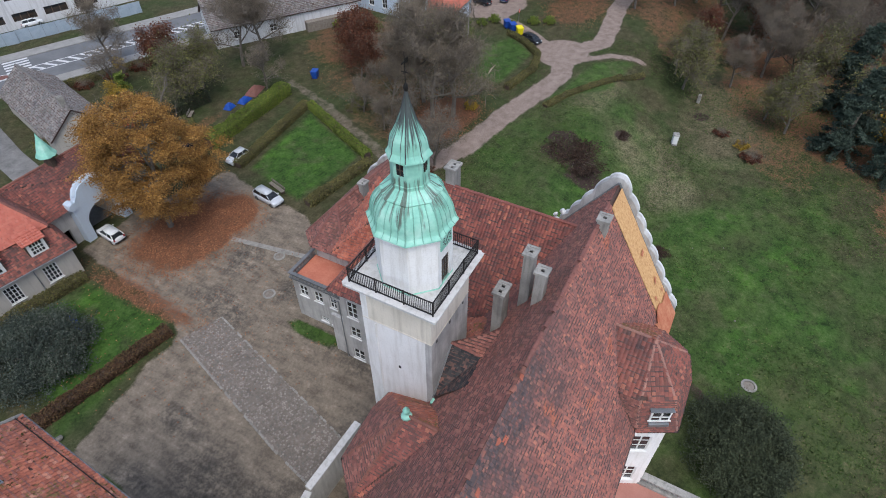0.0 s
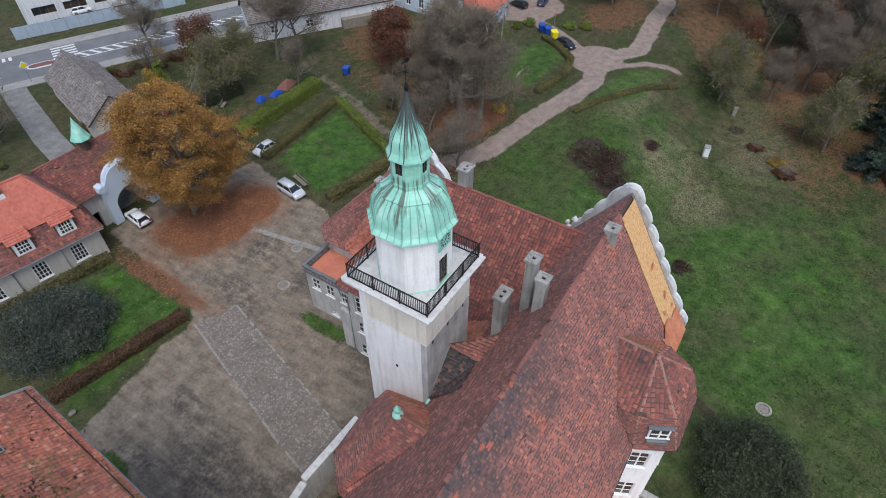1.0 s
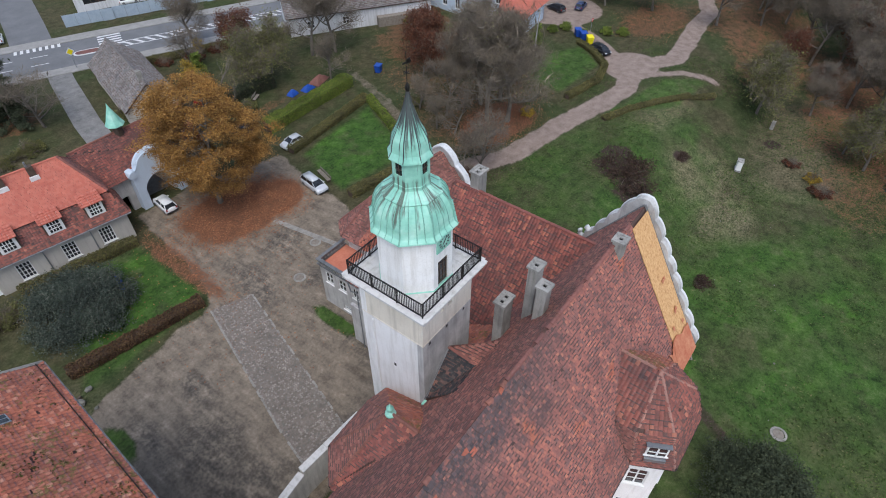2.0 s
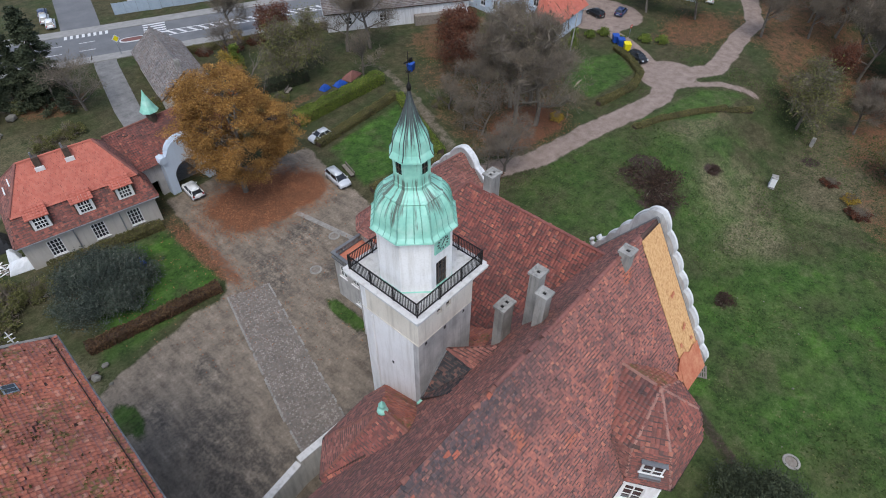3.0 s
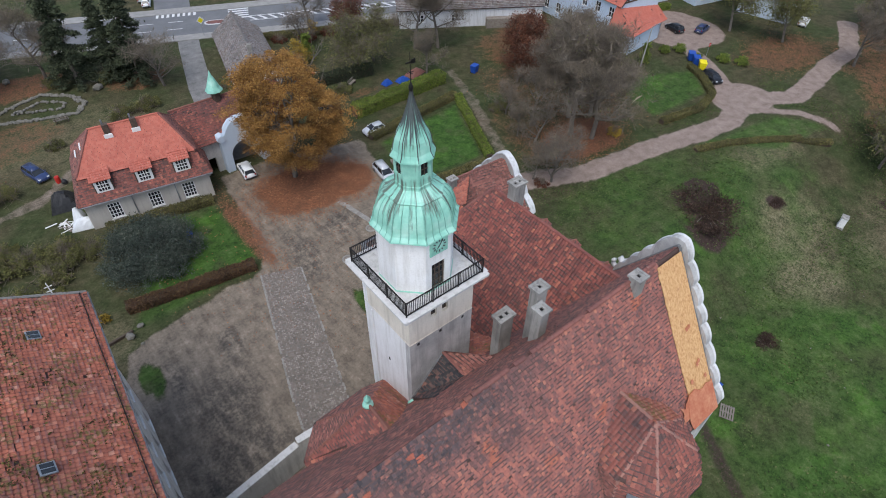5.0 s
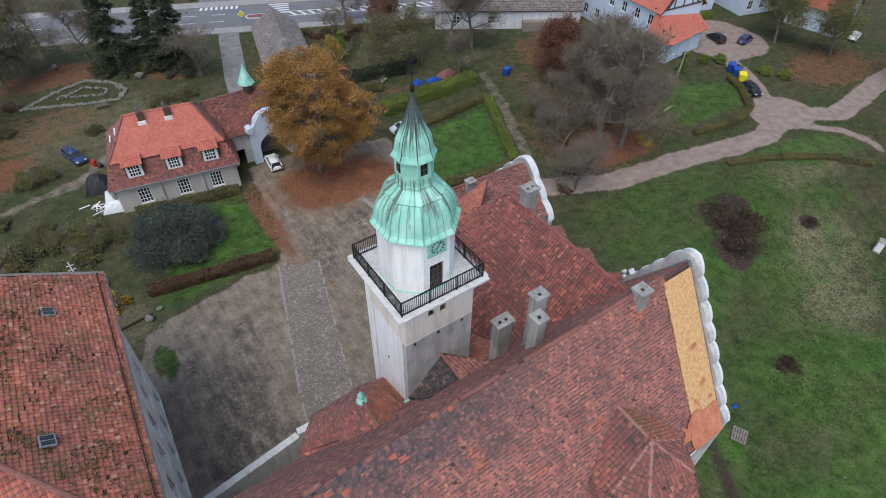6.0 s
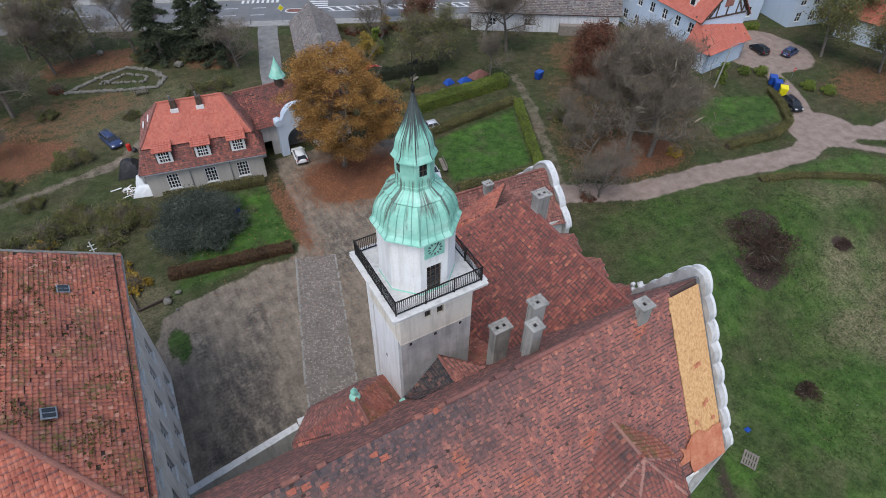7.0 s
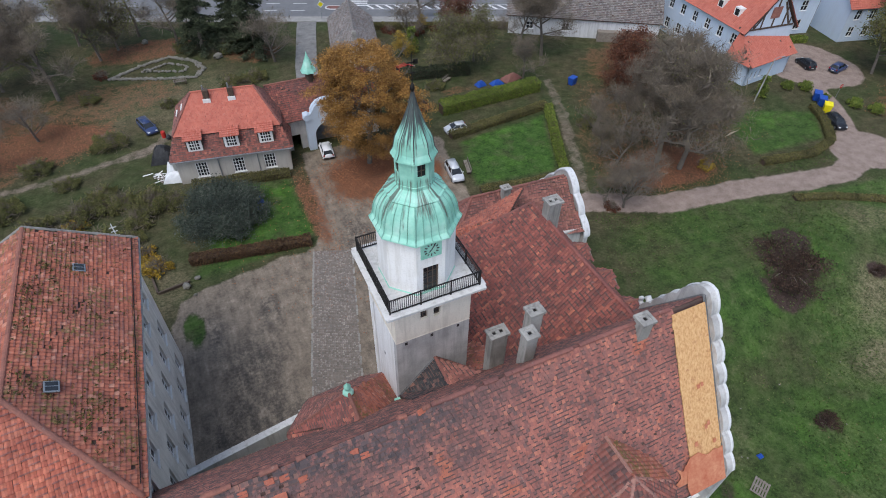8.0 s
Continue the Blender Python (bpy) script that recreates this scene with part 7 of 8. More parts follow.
def bush(name, label, seed, rx, ry, h, mat, n, size, lumps=14, stems=0, category="shrub"):
    """A rounded shrub of many leafy lumps with an uneven outline; stems show as bare twigs."""
    rng = np.random.default_rng(seed)
    t = thing(name, label, category)
    cc = []
    per = 18
    for i in range(lumps):
        a, r = rng.uniform(0, math.tau), math.sqrt(rng.random()) * 0.8
        lx, ly = rx * r * math.cos(a), ry * r * math.sin(a)
        lh = h * (1 - 0.55 * r * r) * rng.uniform(0.6, 1.0)
        lr = 0.4 * min(rx, ry) * rng.uniform(0.55, 1.1)
        k_n = max(4, n // lumps // per)
        v = rng.normal(size=(k_n, 3))
        v[:, :2] += np.array([math.cos(a), math.sin(a)]) * 0.6 * r
        v[:, 2] = np.abs(v[:, 2]) + 0.1
        v /= np.linalg.norm(v, axis=1, keepdims=True)
        root = np.stack([lx + v[:, 0] * lr * 0.35, ly + v[:, 1] * lr * 0.35, np.maximum(0.1, (lh - lr * 0.6) * rng.uniform(0.25, 1, k_n))], 1)
        reach = lr * rng.uniform(0.5, 1.15, (k_n, 1, 1))
        f = rng.random((k_n, per, 1)) ** 0.8
        spray = root[:, None, :] + v[:, None, :] * reach * f * np.array([1, 1, 0.8]) + rng.normal(0, 1, (k_n, per, 3)) * 0.16 * lr * (1.1 - 0.7 * f)
        spray[..., 2] = np.maximum(0.05, spray[..., 2] - 0.12 * lr * f[..., 0] ** 2)
        cc.append(spray.reshape(-1, 3))
    P, F = cards(rng, np.concatenate(cc), size, 0.2)
    part("foliage", quads_mesh("foliage", P, F), mat, t, kind="stuff")
    tp = [Vector((rx * 0.8 * r * math.cos(a), ry * 0.8 * r * math.sin(a), h * (0.5 - 0.3 * r))) for a, r in zip(rng.uniform(0, math.tau, 40), rng.random(40))]
    bm = bmesh.new()
    for q in tp[:12]:
        tube(bm, [(q.x * 0.2, q.y * 0.2, -0.1), (q.x * 0.7, q.y * 0.7, q.z * 0.6), q[:]], [0.07, 0.05, 0.015], 4)
    part("stem_base", bm, "bark", t)
    if stems:
        P, F = twigs(rng, tp, stems, 1.0, 0.012)
        part("fine_branching", quads_mesh("twigs", P, F), "bramble" if mat == "bramble" else "twig", t, kind="stuff")
    return t


put(bush("yew_bush", "large dark yew bush on the lodge lawn", 31, 4.9, 4.5, 4.4, "yew", 60000, 0.08, 80, 0), (-9.2, 33.2, 20, 1.0))
put(bush("yew_bush", "dark spreading yew below the terrace", 32, 5.0, 4.6, 4.6, "fir", 60000, 0.08, 75, 0), (13.0, -22.2, 0, 1.0))
br = bush("bramble_thicket", "dark brown bramble thicket in the meadow", 33, 4.6, 3.8, 0.5, "bramble", 5000, 0.1, 40, 1800)
put(br, (42.4, 2.3, 60, 1.0), (34.2, -11.0, 0, 0.3), (52.2, -1.2, 10, 0.3))
ob_ = bush("shrub", "olive-green overgrown shrub with thin stems", 34, 2.2, 2.0, 2.0, "olive", 8000, 0.075, 18, 700)
put(ob_, (-19.0, 39.6, 0, 1.0), (-23.0, 39.2, 50, 1.1), (-27.5, 38.4, 100, 1.0), (-15.6, 38.8, 150, 1.1), (-19.5, 53.0, 200, 1.1), (-24.7, 46.0, 20, 0.7), (-31, 43, 60, 1.1), (-13.4, 37.6, 10, 0.8), (-17.5, 36.2, 80, 1.0), (-21, 42.2, 30, 0.8), (-25, 35.6, 10, 1.0), (-30, 35, 100, 1.2), (-18.5, 33, 50, 0.7), (-34, 47, 90, 1.0), (-28, 50.5, 20, 0.9), (-12, 60.5, 40, 0.6), (-3, 63, 70, 0.9), (-38, 55, 10, 1.3), (-1.5, 75, 10, 1.0), (-22, 66, 0, 0.7), (-35, 38, 10, 1.2), (-21.5, 34, 10, 1.0), (-27, 31, 10, 1.1), (12.5, 62, 10, 0.9), (24, 50.5, 0, 0.7), (38.5, 33, 0, 0.7), (0.5, 63.5, 30, 0.9), (-8, 78, 10, 0.8), (57, 47, 0, 1.0), (61, 44.5, 40, 0.9))
yb = bush("shrub", "yellow autumn shrub with thin stems", 35, 1.7, 1.7, 1.7, "yellow", 2200, 0.1, 10, 500)
put(yb, (-16.5, 27.8, 0, 0.9), (-23.8, 37.4, 30, 0.8), (-17.4, 30.2, 60, 0.8), (46.5, 19.0, 60, 0.7), (61, -16, 10, 0.7))
gb = bush("evergreen_bush", "clipped dark green evergreen bush", 36, 1.5, 1.5, 1.5, "green", 3000, 0.09, 9, 0)
put(gb, (74.6, 27.8, 0, 1.0), (72.4, 29.2, 0, 0.9), (77, 21.4, 0, 1.0), (78.4, 19.0, 0, 1.0), (75.6, 25.0, 50, 0.5), (18.5, 70.4, 0, 0.8), (60.2, 50.3, 10, 1.3), (62.0, 48.2, 10, 1.1), (79.8, 43.6, 10, 0.9))
rb = bush("russet_shrub", "reddish brown autumn shrub", 37, 1.6, 1.6, 1.5, "russet", 2200, 0.1, 9, 500)
put(rb, (58.5, -17.5, 0, 0.9), (29, 69.5, 0, 1.1), (33, 69, 0, 1.0), (25, 71.6, 0, 0.9), (63, -13, 0, 0.7), (-20, 73, 0, 0.8), (31.0, 17.3, 0, 0.6))


def hedge(label, pts, w, h, mat, dens=260, size=0.085):
    """A clipped hedge along a line: a woody core with a dense skin of leaves."""
    rng = np.random.default_rng(len(pts) + int(abs(pts[0][0]) * 10))
    t = thing("hedge", label, "hedge")
    cc, bm = [], bmesh.new()
    for (x0, y0), (x1, y1) in zip(pts, pts[1:]):
        L = math.dist((x0, y0), (x1, y1))
        d = np.array([(x1 - x0) / L, (y1 - y0) / L])
        nn = np.array([-d[1], d[0]])
        m = Matrix.Translation((x0, y0, 0)) @ Matrix.Rotation(math.atan2(d[1], d[0]), 4, "Z")
        z0 = float(ground_z((x0 + x1) / 2, (y0 + y1) / 2))
        box(bm, 0, L, -w * 0.36, w * 0.36, z0 - 0.4, z0 + h * 0.82, m)
        k_n = int(L * (w + 2 * h) * dens)
        u = rng.uniform(0, L, k_n)
        s = rng.uniform(0, w + 2 * h, k_n)
        off = np.where(s < h, -w / 2, np.where(s < h + w, s - h - w / 2, w / 2))
        z = np.where(s < h, s, np.where(s < h + w, h, 2 * h + w - s))
        wob = np.array([0.10 * noise.noise((a * 0.8, b, 3.3)) + 0.06 * noise.noise((a * 3, b, 9.0)) for a, b in zip(u, off)])
        off = off * (1 + wob * 1.5)
        z = z * (1 + wob * 1.6) + z0
        cc.append(np.stack([x0 + d[0] * u + nn[0] * off, y0 + d[1] * u + nn[1] * off, z], 1) + rng.normal(0, 0.05, (k_n, 3)))
    part("core", bm, "wood_dark", t)
    P, F = cards(rng, np.concatenate(cc), size, 0.2)
    part("leaves", quads_mesh("leaves", P, F), mat, t, kind="stuff")


hedge("tall clipped bright green hedge in the garden", [(21.8, 43.7), (37.6, 44.2)], 1.7, 1.6, "green")
hedge("low dull green hedge round the garden lawn", [(20.4, 37.6), (36.2, 39.3)], 1.1, 0.8, "hedge_dull")
hedge("low green hedge round the garden lawn", [(36.2, 39.0), (29.6, 24.8)], 1.0, 0.8, "green")
hedge("low brown-green hedge round the garden lawn", [(28.8, 24.0), (18.6, 25.6)], 1.1, 0.8, "hedge_dull")
hedge("low brown beech hedge beside the courtyard", [(-13.4, 27.5), (-6.5, 26.3), (-1.5, 25.6)], 1.1, 0.85, "hedge_brown")
hedge("low dull hedge along the lodge wall", [(-11.5, 40.1), (-0.6, 38.0)], 1.1, 0.8, "hedge_dull")
hedge("rough hedge along the bend of the dirt road", [(53.5, 16.6), (61, 15.4), (65.8, 16.6), (69.2, 20.4), (71, 24)], 0.9, 0.7, "hedge_dull")
hedge("rough low hedge bank across the meadow edge", [(51.5, 9.9), (56, 8.3), (60.5, 5.8), (65, 2.8), (68.4, 0.2)], 0.9, 0.4, "hedge_dull")
hedge("dark green hedge behind the vegetable garden", [(20.4, 54.8), (30.7, 52.6)], 1.3, 1.6, "fir")
hedge("clipped green hedge at the white house", [(80.5, 42.2), (88.5, 40.2)], 1.2, 0.9, "green")
hedge("rough hedge beside the road footway", [(17.5, 76.5), (24, 73.4), (46, 64.5)], 1.2, 0.8, "hedge_dull")

# fallen leaves and meadow tufts
rng = np.random.default_rng(5)
pts = []
for x, y, rx, ry, n in ((9.0, 34.2, 7.4, 5.8, 9000), (13.4, 32.4, 3.8, 4.4, 2500), (0.4, 31, 1.4, 9, 900), (42, 21.5, 9, 6, 4500), (-27, 57, 8, 6, 3000), (88, 17, 10, 7, 3000), (51, 33, 12, 13, 3500), (0, 30, 12, 14, 900), (4, 20, 9, 9, 500)):
    a, r = rng.uniform(0, math.tau, n), np.sqrt(rng.random(n)) * rng.normal(1, 0.12, n)
    px, py = x + rx * r * np.cos(a), y + ry * r * np.sin(a)
    pts.append(np.stack([px, py, ground_z(px, py) + 0.03], 1))
pts = np.concatenate(pts)
keep = (near_line(pts[:, 0], pts[:, 1], DIRT_ROAD) > 1.6) & (near_line(pts[:, 0], pts[:, 1], DIRT_SPUR) > 1.8) & ~(inside([(-13, 41.3), (0.3, 39), (0.3, 49), (-13, 50)], pts[:, :2]) | inside([(3, -15), (17, -15), (21, 18), (5, 17)], pts[:, :2]))
P, F = cards(rng, pts[keep], 0.075, 0.9)
tagged(part("fallen_leaves", quads_mesh("fallen_leaves", P, F), "litter", None, "scattered rust-brown fallen leaves on the ground", "stuff"), category="leaves")
n = 90000
px, py = rng.uniform(14, 80, n), rng.uniform(-40, 17, n)
keep = (near_line(px, py, DIRT_ROAD) > 2) & (near_line(px, py, DIRT_TRACK) > 1.4) & (near_line(px, py, DIRT_SPUR) > 2.3) & (np.hypot((px - 68.6) / 5.7, (py - 13.6) / 5.0) > 1) & ~((px < 17) & (py > -14)) & ~((px < 22) & (py > 8))
px, py = px[keep], py[keep]
dens = np.array([noise.noise((a * 0.12, b * 0.12, 0.5)) for a, b in zip(px, py)])
sel = dens > rng.normal(0.0, 0.25, len(px))
px, py = px[sel], py[sel]
P, F = cards(rng, np.stack([px, py, ground_z(px, py) + 0.04], 1), 0.1, 0.55)
tagged(part("meadow_grass", quads_mesh("meadow_grass", P, F), "meadow_tuft", None, "uneven tufts of green and straw-coloured meadow grass", "stuff"), category="grass")

# moss cushions on the west wing roof
n = 1500
f, g = rng.random(n), rng.random(n)
base_x, base_y = -14.9 - 0.9 * f, 15.6 - 18.5 * f
px, py = base_x + (-20.5 - base_x) * g, base_y * (1 - g) + (15.2 - 12.6 * f) * g
ok = np.array([noise.noise((a * 0.5, b * 0.5, 2.2)) for a, b in zip(px, py)]) > rng.normal(0.05, 0.22, n)
px, py, g = px[ok], py[ok], g[ok]
c = np.repeat(np.stack([px, py, 13.55 + 3.42 * g + 0.14], 1), 4, 0) + rng.normal(0, 1, (len(px) * 4, 3)) * np.array([0.05, 0.11, 0.02])
P, F = cards(rng, c, 0.07, 0.3)
tagged(part("roof_moss", quads_mesh("roof_moss", P, F), "moss", None, "dark olive moss cushions on the roof tiles", "stuff"), category="moss")

# ---- cars ----


def car(label, paint_mat, x, y, turn, L=4.2, W=1.75, Hc=1.48, kind="hatch", rails=False):
    """A parked car, front towards local +x."""
    t = thing("car", label, "car", x, y, float(ground_z(x, y)), turn, "parked cars")
    h = L / 2
    # body: side outline swept across with tucked-in sides
    prof = [(-h, 0.35), (-h + 0.02, 0.78), (-h + 0.14, 0.97), (h - 1.0, 0.97), (h - 0.5, 0.88), (h - 0.16, 0.74), (h - 0.02, 0.56), (h, 0.32), (h - 0.1, 0.2), (-h + 0.1, 0.22)]
    bm = bmesh.new()
    rows = []
    for yy, sx, dz in ((-W / 2, 0.9, -0.08), (-W / 2 + 0.06, 0.945, -0.03), (-W * 0.36, 0.985, 0), (0, 1.015, 0.02), (W * 0.36, 0.985, 0), (W / 2 - 0.06, 0.945, -0.03), (W / 2, 0.9, -0.08)):
        rows.append([bm.verts.new((px * sx, yy, pz + (dz if pz > 0.5 else 0))) for px, pz in prof])
    for a, b in zip(rows, rows[1:]):
        for i in range(len(prof)):
            j = (i + 1) % len(prof)
            bm.faces.new((a[i], a[j], b[j], b[i]))
    bm.faces.new(rows[0][::-1]), bm.faces.new(rows[-1])
    body = part("body", bm, paint_mat, t, smooth=True)
    rear = {"hatch": -h + 0.42, "estate": -h + 0.3, "saloon": -h + 1.05}[kind]
    base_r = {"hatch": -h + 0.1, "estate": -h + 0.08, "saloon": -h + 0.62}[kind]
    lo = [(base_r, 0.93), (h - 0.88, 0.93)]
    hi = [(rear + 0.12, Hc), (h - 1.72, Hc)]
    # glasshouse: dark glazing body with a painted roof on it
    bm = bmesh.new()
    a = [bm.verts.new((px, s * (W / 2 - 0.1), 0.92)) for px, s in ((lo[0][0], -1), (lo[1][0], -1), (lo[1][0], 1), (lo[0][0], 1))]
    b = [bm.verts.new((px, s * (W / 2 - 0.27), Hc - 0.05)) for px, s in ((hi[0][0], -1), (hi[1][0], -1), (hi[1][0], 1), (hi[0][0], 1))]
    bm.faces.new(b)
    for i in range(4):
        bm.faces.new((a[i], a[(i + 1) % 4], b[(i + 1) % 4], b[i]))
    part("window_glass", bm, "glass", t)
    bm = bmesh.new()
    prism(bm, [(hi[0][0] - 0.1 + (hi[1][0] - hi[0][0] + 0.14) * (0.5 - 0.5 * math.copysign(abs(math.cos(q)) ** 0.4, math.cos(q))), (W / 2 - 0.24) * math.copysign(abs(math.sin(q)) ** 0.4, math.sin(q))) for q in np.linspace(0.05, math.tau + 0.05, 20, endpoint=False)], Hc - 0.07, Hc - 0.01)
    crown_v = bm.verts.new(((hi[0][0] + hi[1][0]) / 2, 0, Hc + 0.035))
    top = max((f for f in bm.faces if len(f.verts) > 4), key=lambda f: f.calc_center_median().z)
    ring = list(top.verts)
    bm.faces.remove(top)
    for q0, q1 in zip(ring, ring[1:] + ring[:1]):
        bm.faces.new((q0, q1, crown_v))
    part("roof", bm, paint_mat, t, smooth=True)
    bm = bmesh.new()
    for s in (-1, 1):
        tube(bm, [(hi[1][0] + 0.02, s * (W / 2 - 0.27), Hc - 0.03), (lo[1][0], s * (W / 2 - 0.1), 0.93)], 0.035, 4)
        tube(bm, [(hi[0][0], s * (W / 2 - 0.27), Hc - 0.03), (lo[0][0], s * (W / 2 - 0.1), 0.93)], 0.06, 4)
        tube(bm, [(0.5 * (hi[0][0] + hi[1][0]), s * (W / 2 - 0.26), Hc - 0.03), (0.5 * (lo[0][0] + lo[1][0]) - 0.2, s * (W / 2 - 0.09), 0.93)], 0.035, 4)
    part("pillars", bm, paint_mat, t)
    for sx in (-1, 1):
        for sy in (-1, 1):
            bm = bmesh.new()
            tube(bm, [(sx * (h - 0.8), sy * (W / 2 - 0.2), 0.31), (sx * (h - 0.8), sy * (W / 2 + 0.01), 0.31)], 0.31, 14)
            wheel = part("wheel", bm, "rubber", t)
            bm = bmesh.new()
            tube(bm, [(sx * (h - 0.8), sy * (W / 2 + 0.012), 0.31), (sx * (h - 0.8), sy * (W / 2 + 0.022), 0.31)], 0.2, 12)
            part("rim", bm, "zinc", wheel)
    for sy in (-1, 1):
        part("headlight", boxes((h - 0.3, h - 0.02, sy * (W / 2 - 0.3) - 0.17, sy * (W / 2 - 0.3) + 0.17, 0.6, 0.74), bevel=0.03), "lamp_clear", t)
        part("tail_light", boxes((-h - 0.012, -h + 0.14, sy * (W / 2 - 0.2) - 0.1, sy * (W / 2 - 0.2) + 0.1, 0.68, 0.93), bevel=0.02), "lamp_red", t)
        part("mirror", boxes((h - 1.35, h - 1.18, sy * (W / 2 + 0.09) - 0.08, sy * (W / 2 + 0.09) + 0.08, 0.93, 1.06), bevel=0.03), paint_mat, t)
        if rails:
            part("roof_rail", tube(bmesh.new(), [(hi[0][0], sy * (W / 2 - 0.3), Hc + 0.04), (hi[1][0], sy * (W / 2 - 0.3), Hc + 0.04)], 0.02, 5), "zinc", t)
    part("number_plate", boxes((-h - 0.02, -h + 0.02, -0.26, 0.26, 0.5, 0.61)), "frame_white", t)
    part("rear_bumper", boxes((-h - 0.04, -h + 0.2, -W / 2 + 0.12, W / 2 - 0.12, 0.3, 0.46), bevel=0.03), "plastic_black", t)
    part("front_bumper", boxes((h - 0.25, h + 0.03, -W / 2 + 0.14, W / 2 - 0.14, 0.28, 0.42), bevel=0.03), "plastic_black", t)
    return t


car("white hatchback in front of the gate arch", "car_white", 4.7, 40.8, 84, 4.0)
car("silver estate car parked beside the garden lawn", "car_silver", 17.4, 30.2, -98, 4.5, 1.8, 1.5, "estate", True)
car("silver hatchback parked by the hedge", "car_silver", 21.7, 38.8, 176, 3.6, 1.65, 1.45)
car("dark blue estate car on the grass behind the lodge", "car_blue", -15.1, 55.4, -73, 4.6, 1.78, 1.45, "estate", True)
car("black hatchback at the bend of the dirt road", "car_black", 70.1, 19.4, -110, 4.2)
car("dark car parked beside the white house", "car_black", 80.9, 33.6, 75, 4.3)
car("black van-like car behind the oak", "car_black", 19.6, 46.4, 100, 4.3, 1.8, 1.65, "estate")
car("red car behind the dark hedge", "car_red", 21.8, 57.0, 20, 4.2)
car("blue car under the park tree", "car_blue", 84.5, 30.5, 10, 4.2)
car("white car outside the far cottage", "car_white", 101.5, 21.0, 15, 4.2)
car("white car at the building site", "car_white", 35.4, 98.6, -20, 4.2)
car("light car parked in the side street", "car_silver", 13.0, 103.2, 70, 4.4)
car("dark car parked in the side street", "car_blue", 13.8, 106.0, 70, 4.4)
car("light car parked in the side street", "car_white", 12.9, 100.4, 70, 4.4)

# ---- bins, boxes, benches and clutter ----


def bin_(label, mat, x, y, turn, sx=0.62, sy=0.7, h=1.05):
    t = thing("wheelie_bin", label, "bin", x, y, float(ground_z(x, y)), turn, "bins")
    bm = bmesh.new()
    prism(bm, [(-sx / 2, -sy / 2), (sx / 2, -sy / 2), (sx / 2, sy / 2), (-sx / 2, sy / 2)], 0.05, h)
    for v in bm.verts:
        if v.co.z < 0.5:
            v.co.x *= 0.8
            v.co.y *= 0.8
    part("body", bm, mat, t)
    part("lid", boxes((-sx / 2 - 0.03, sx / 2 + 0.03, -sy / 2 - 0.04, sy / 2 + 0.04, h, h + 0.09), bevel=0.03), mat, t)
    for s in (-1, 1):
        part("wheel", tube(bmesh.new(), [(s * sx * 0.4, sy * 0.42, 0.1), (s * sx * 0.48, sy * 0.42, 0.1)], 0.1, 10), "rubber", t)


bin_("yellow wheeled recycling container", "plastic_yellow", 71.8, 22.3, 40, 1.35, 1.0, 1.25)
bin_("blue wheeled recycling container", "plastic_blue", 72.7, 23.9, 40, 1.35, 1.0, 1.2)
bin_("blue wheeled recycling container", "plastic_blue", 73.4, 25.3, 40, 1.3, 1.0, 1.2)
bin_("blue plastic container at the garden path", "plastic_blue", 43.3, 43.4, 20, 1.2, 0.9, 1.1)


def tarp(label, mat, x, y, sx, sy, h, turn, seed):
    """A sheet thrown over a heap."""
    rng = np.random.default_rng(seed)
    bm = bmesh.new()
    n = 9
    g = [[bm.verts.new((sx * (i / n - 0.5), sy * (j / n - 0.5), h * (1 - max(abs(i / n - 0.5), abs(j / n - 0.5)) ** 2 * 4) + rng.uniform(0, 0.12))) for j in range(n + 1)] for i in range(n + 1)]
    for i in range(n):
        for j in range(n):
            bm.faces.new((g[i][j], g[i + 1][j], g[i + 1][j + 1], g[i][j + 1]))
    r = bmesh.ops.extrude_face_region(bm, geom=bm.faces[:])
    for v in r["geom"]:
        if isinstance(v, bmesh.types.BMVert):
            v.co.z = -0.05
    ob = part("tarpaulin", bm, mat, None, label)
    ob.matrix_basis = pose(x, y, float(ground_z(x, y)), 0, 0, turn)
    return tagged(ob, category="tarpaulin")


tarp("blue tarpaulin over a heap in the garden", "plastic_blue", 30.6, 48.6, 1.5, 1.2, 0.7, 10, 1)
tarp("blue tarpaulin over a heap in the garden", "plastic_blue", 33.0, 48.0, 2.0, 1.2, 0.6, 5, 2)
tarp("brown sheet over a garden heap", "tile_brown", 35.8, 48.6, 3.2, 1.8, 0.7, 15, 3)
tarp("white sheet over stored rubbish behind the lodge", "plastic_white", -12.9, 42.6, 3.0, 1.6, 1.1, -15, 4)
tarp("white sheet over stored rubbish behind the lodge", "plastic_white", -13.3, 44.2, 1.2, 1.6, 1.5, -10, 5)
tarp("black plastic sheet over a shed frame", "plastic_black", -13.9, 47.6, 2.9, 2.6, 1.9, -10, 6)
tarp("bright blue scrap of sheet in the grass", "plastic_blue", 26.2, -10.9, 0.5, 0.4, 0.15, 0, 7)
# slanting blue board on the lodge lawn
sb_ = thing("blue_board", "blue board leaning beside the yew bush", "board", -4.9, 33.4, 0, 68)
part("panel", boxes((-1.0, 1.0, -0.03, 0.03, 0.05, 0.95), m=pose(0, 0, 0, -25, 0, 0)), "plastic_blue", sb_)
part("prop", tube(bmesh.new(), [(0, 0.0, 0.6), (0, -0.6, 0)], 0.03, 5), "wood_grey", sb_)
# small red and dark drums by the lodge corner
dr = thing("red_drum", "small red plastic drum standing by the lodge", "drum", -13.4, 52.6)
part("body", lathe(bmesh.new(), [(0.26, 0), (0.28, 0.1), (0.28, 0.8), (0.22, 0.9), (0.1, 0.92)], 12), "plastic_red", dr)
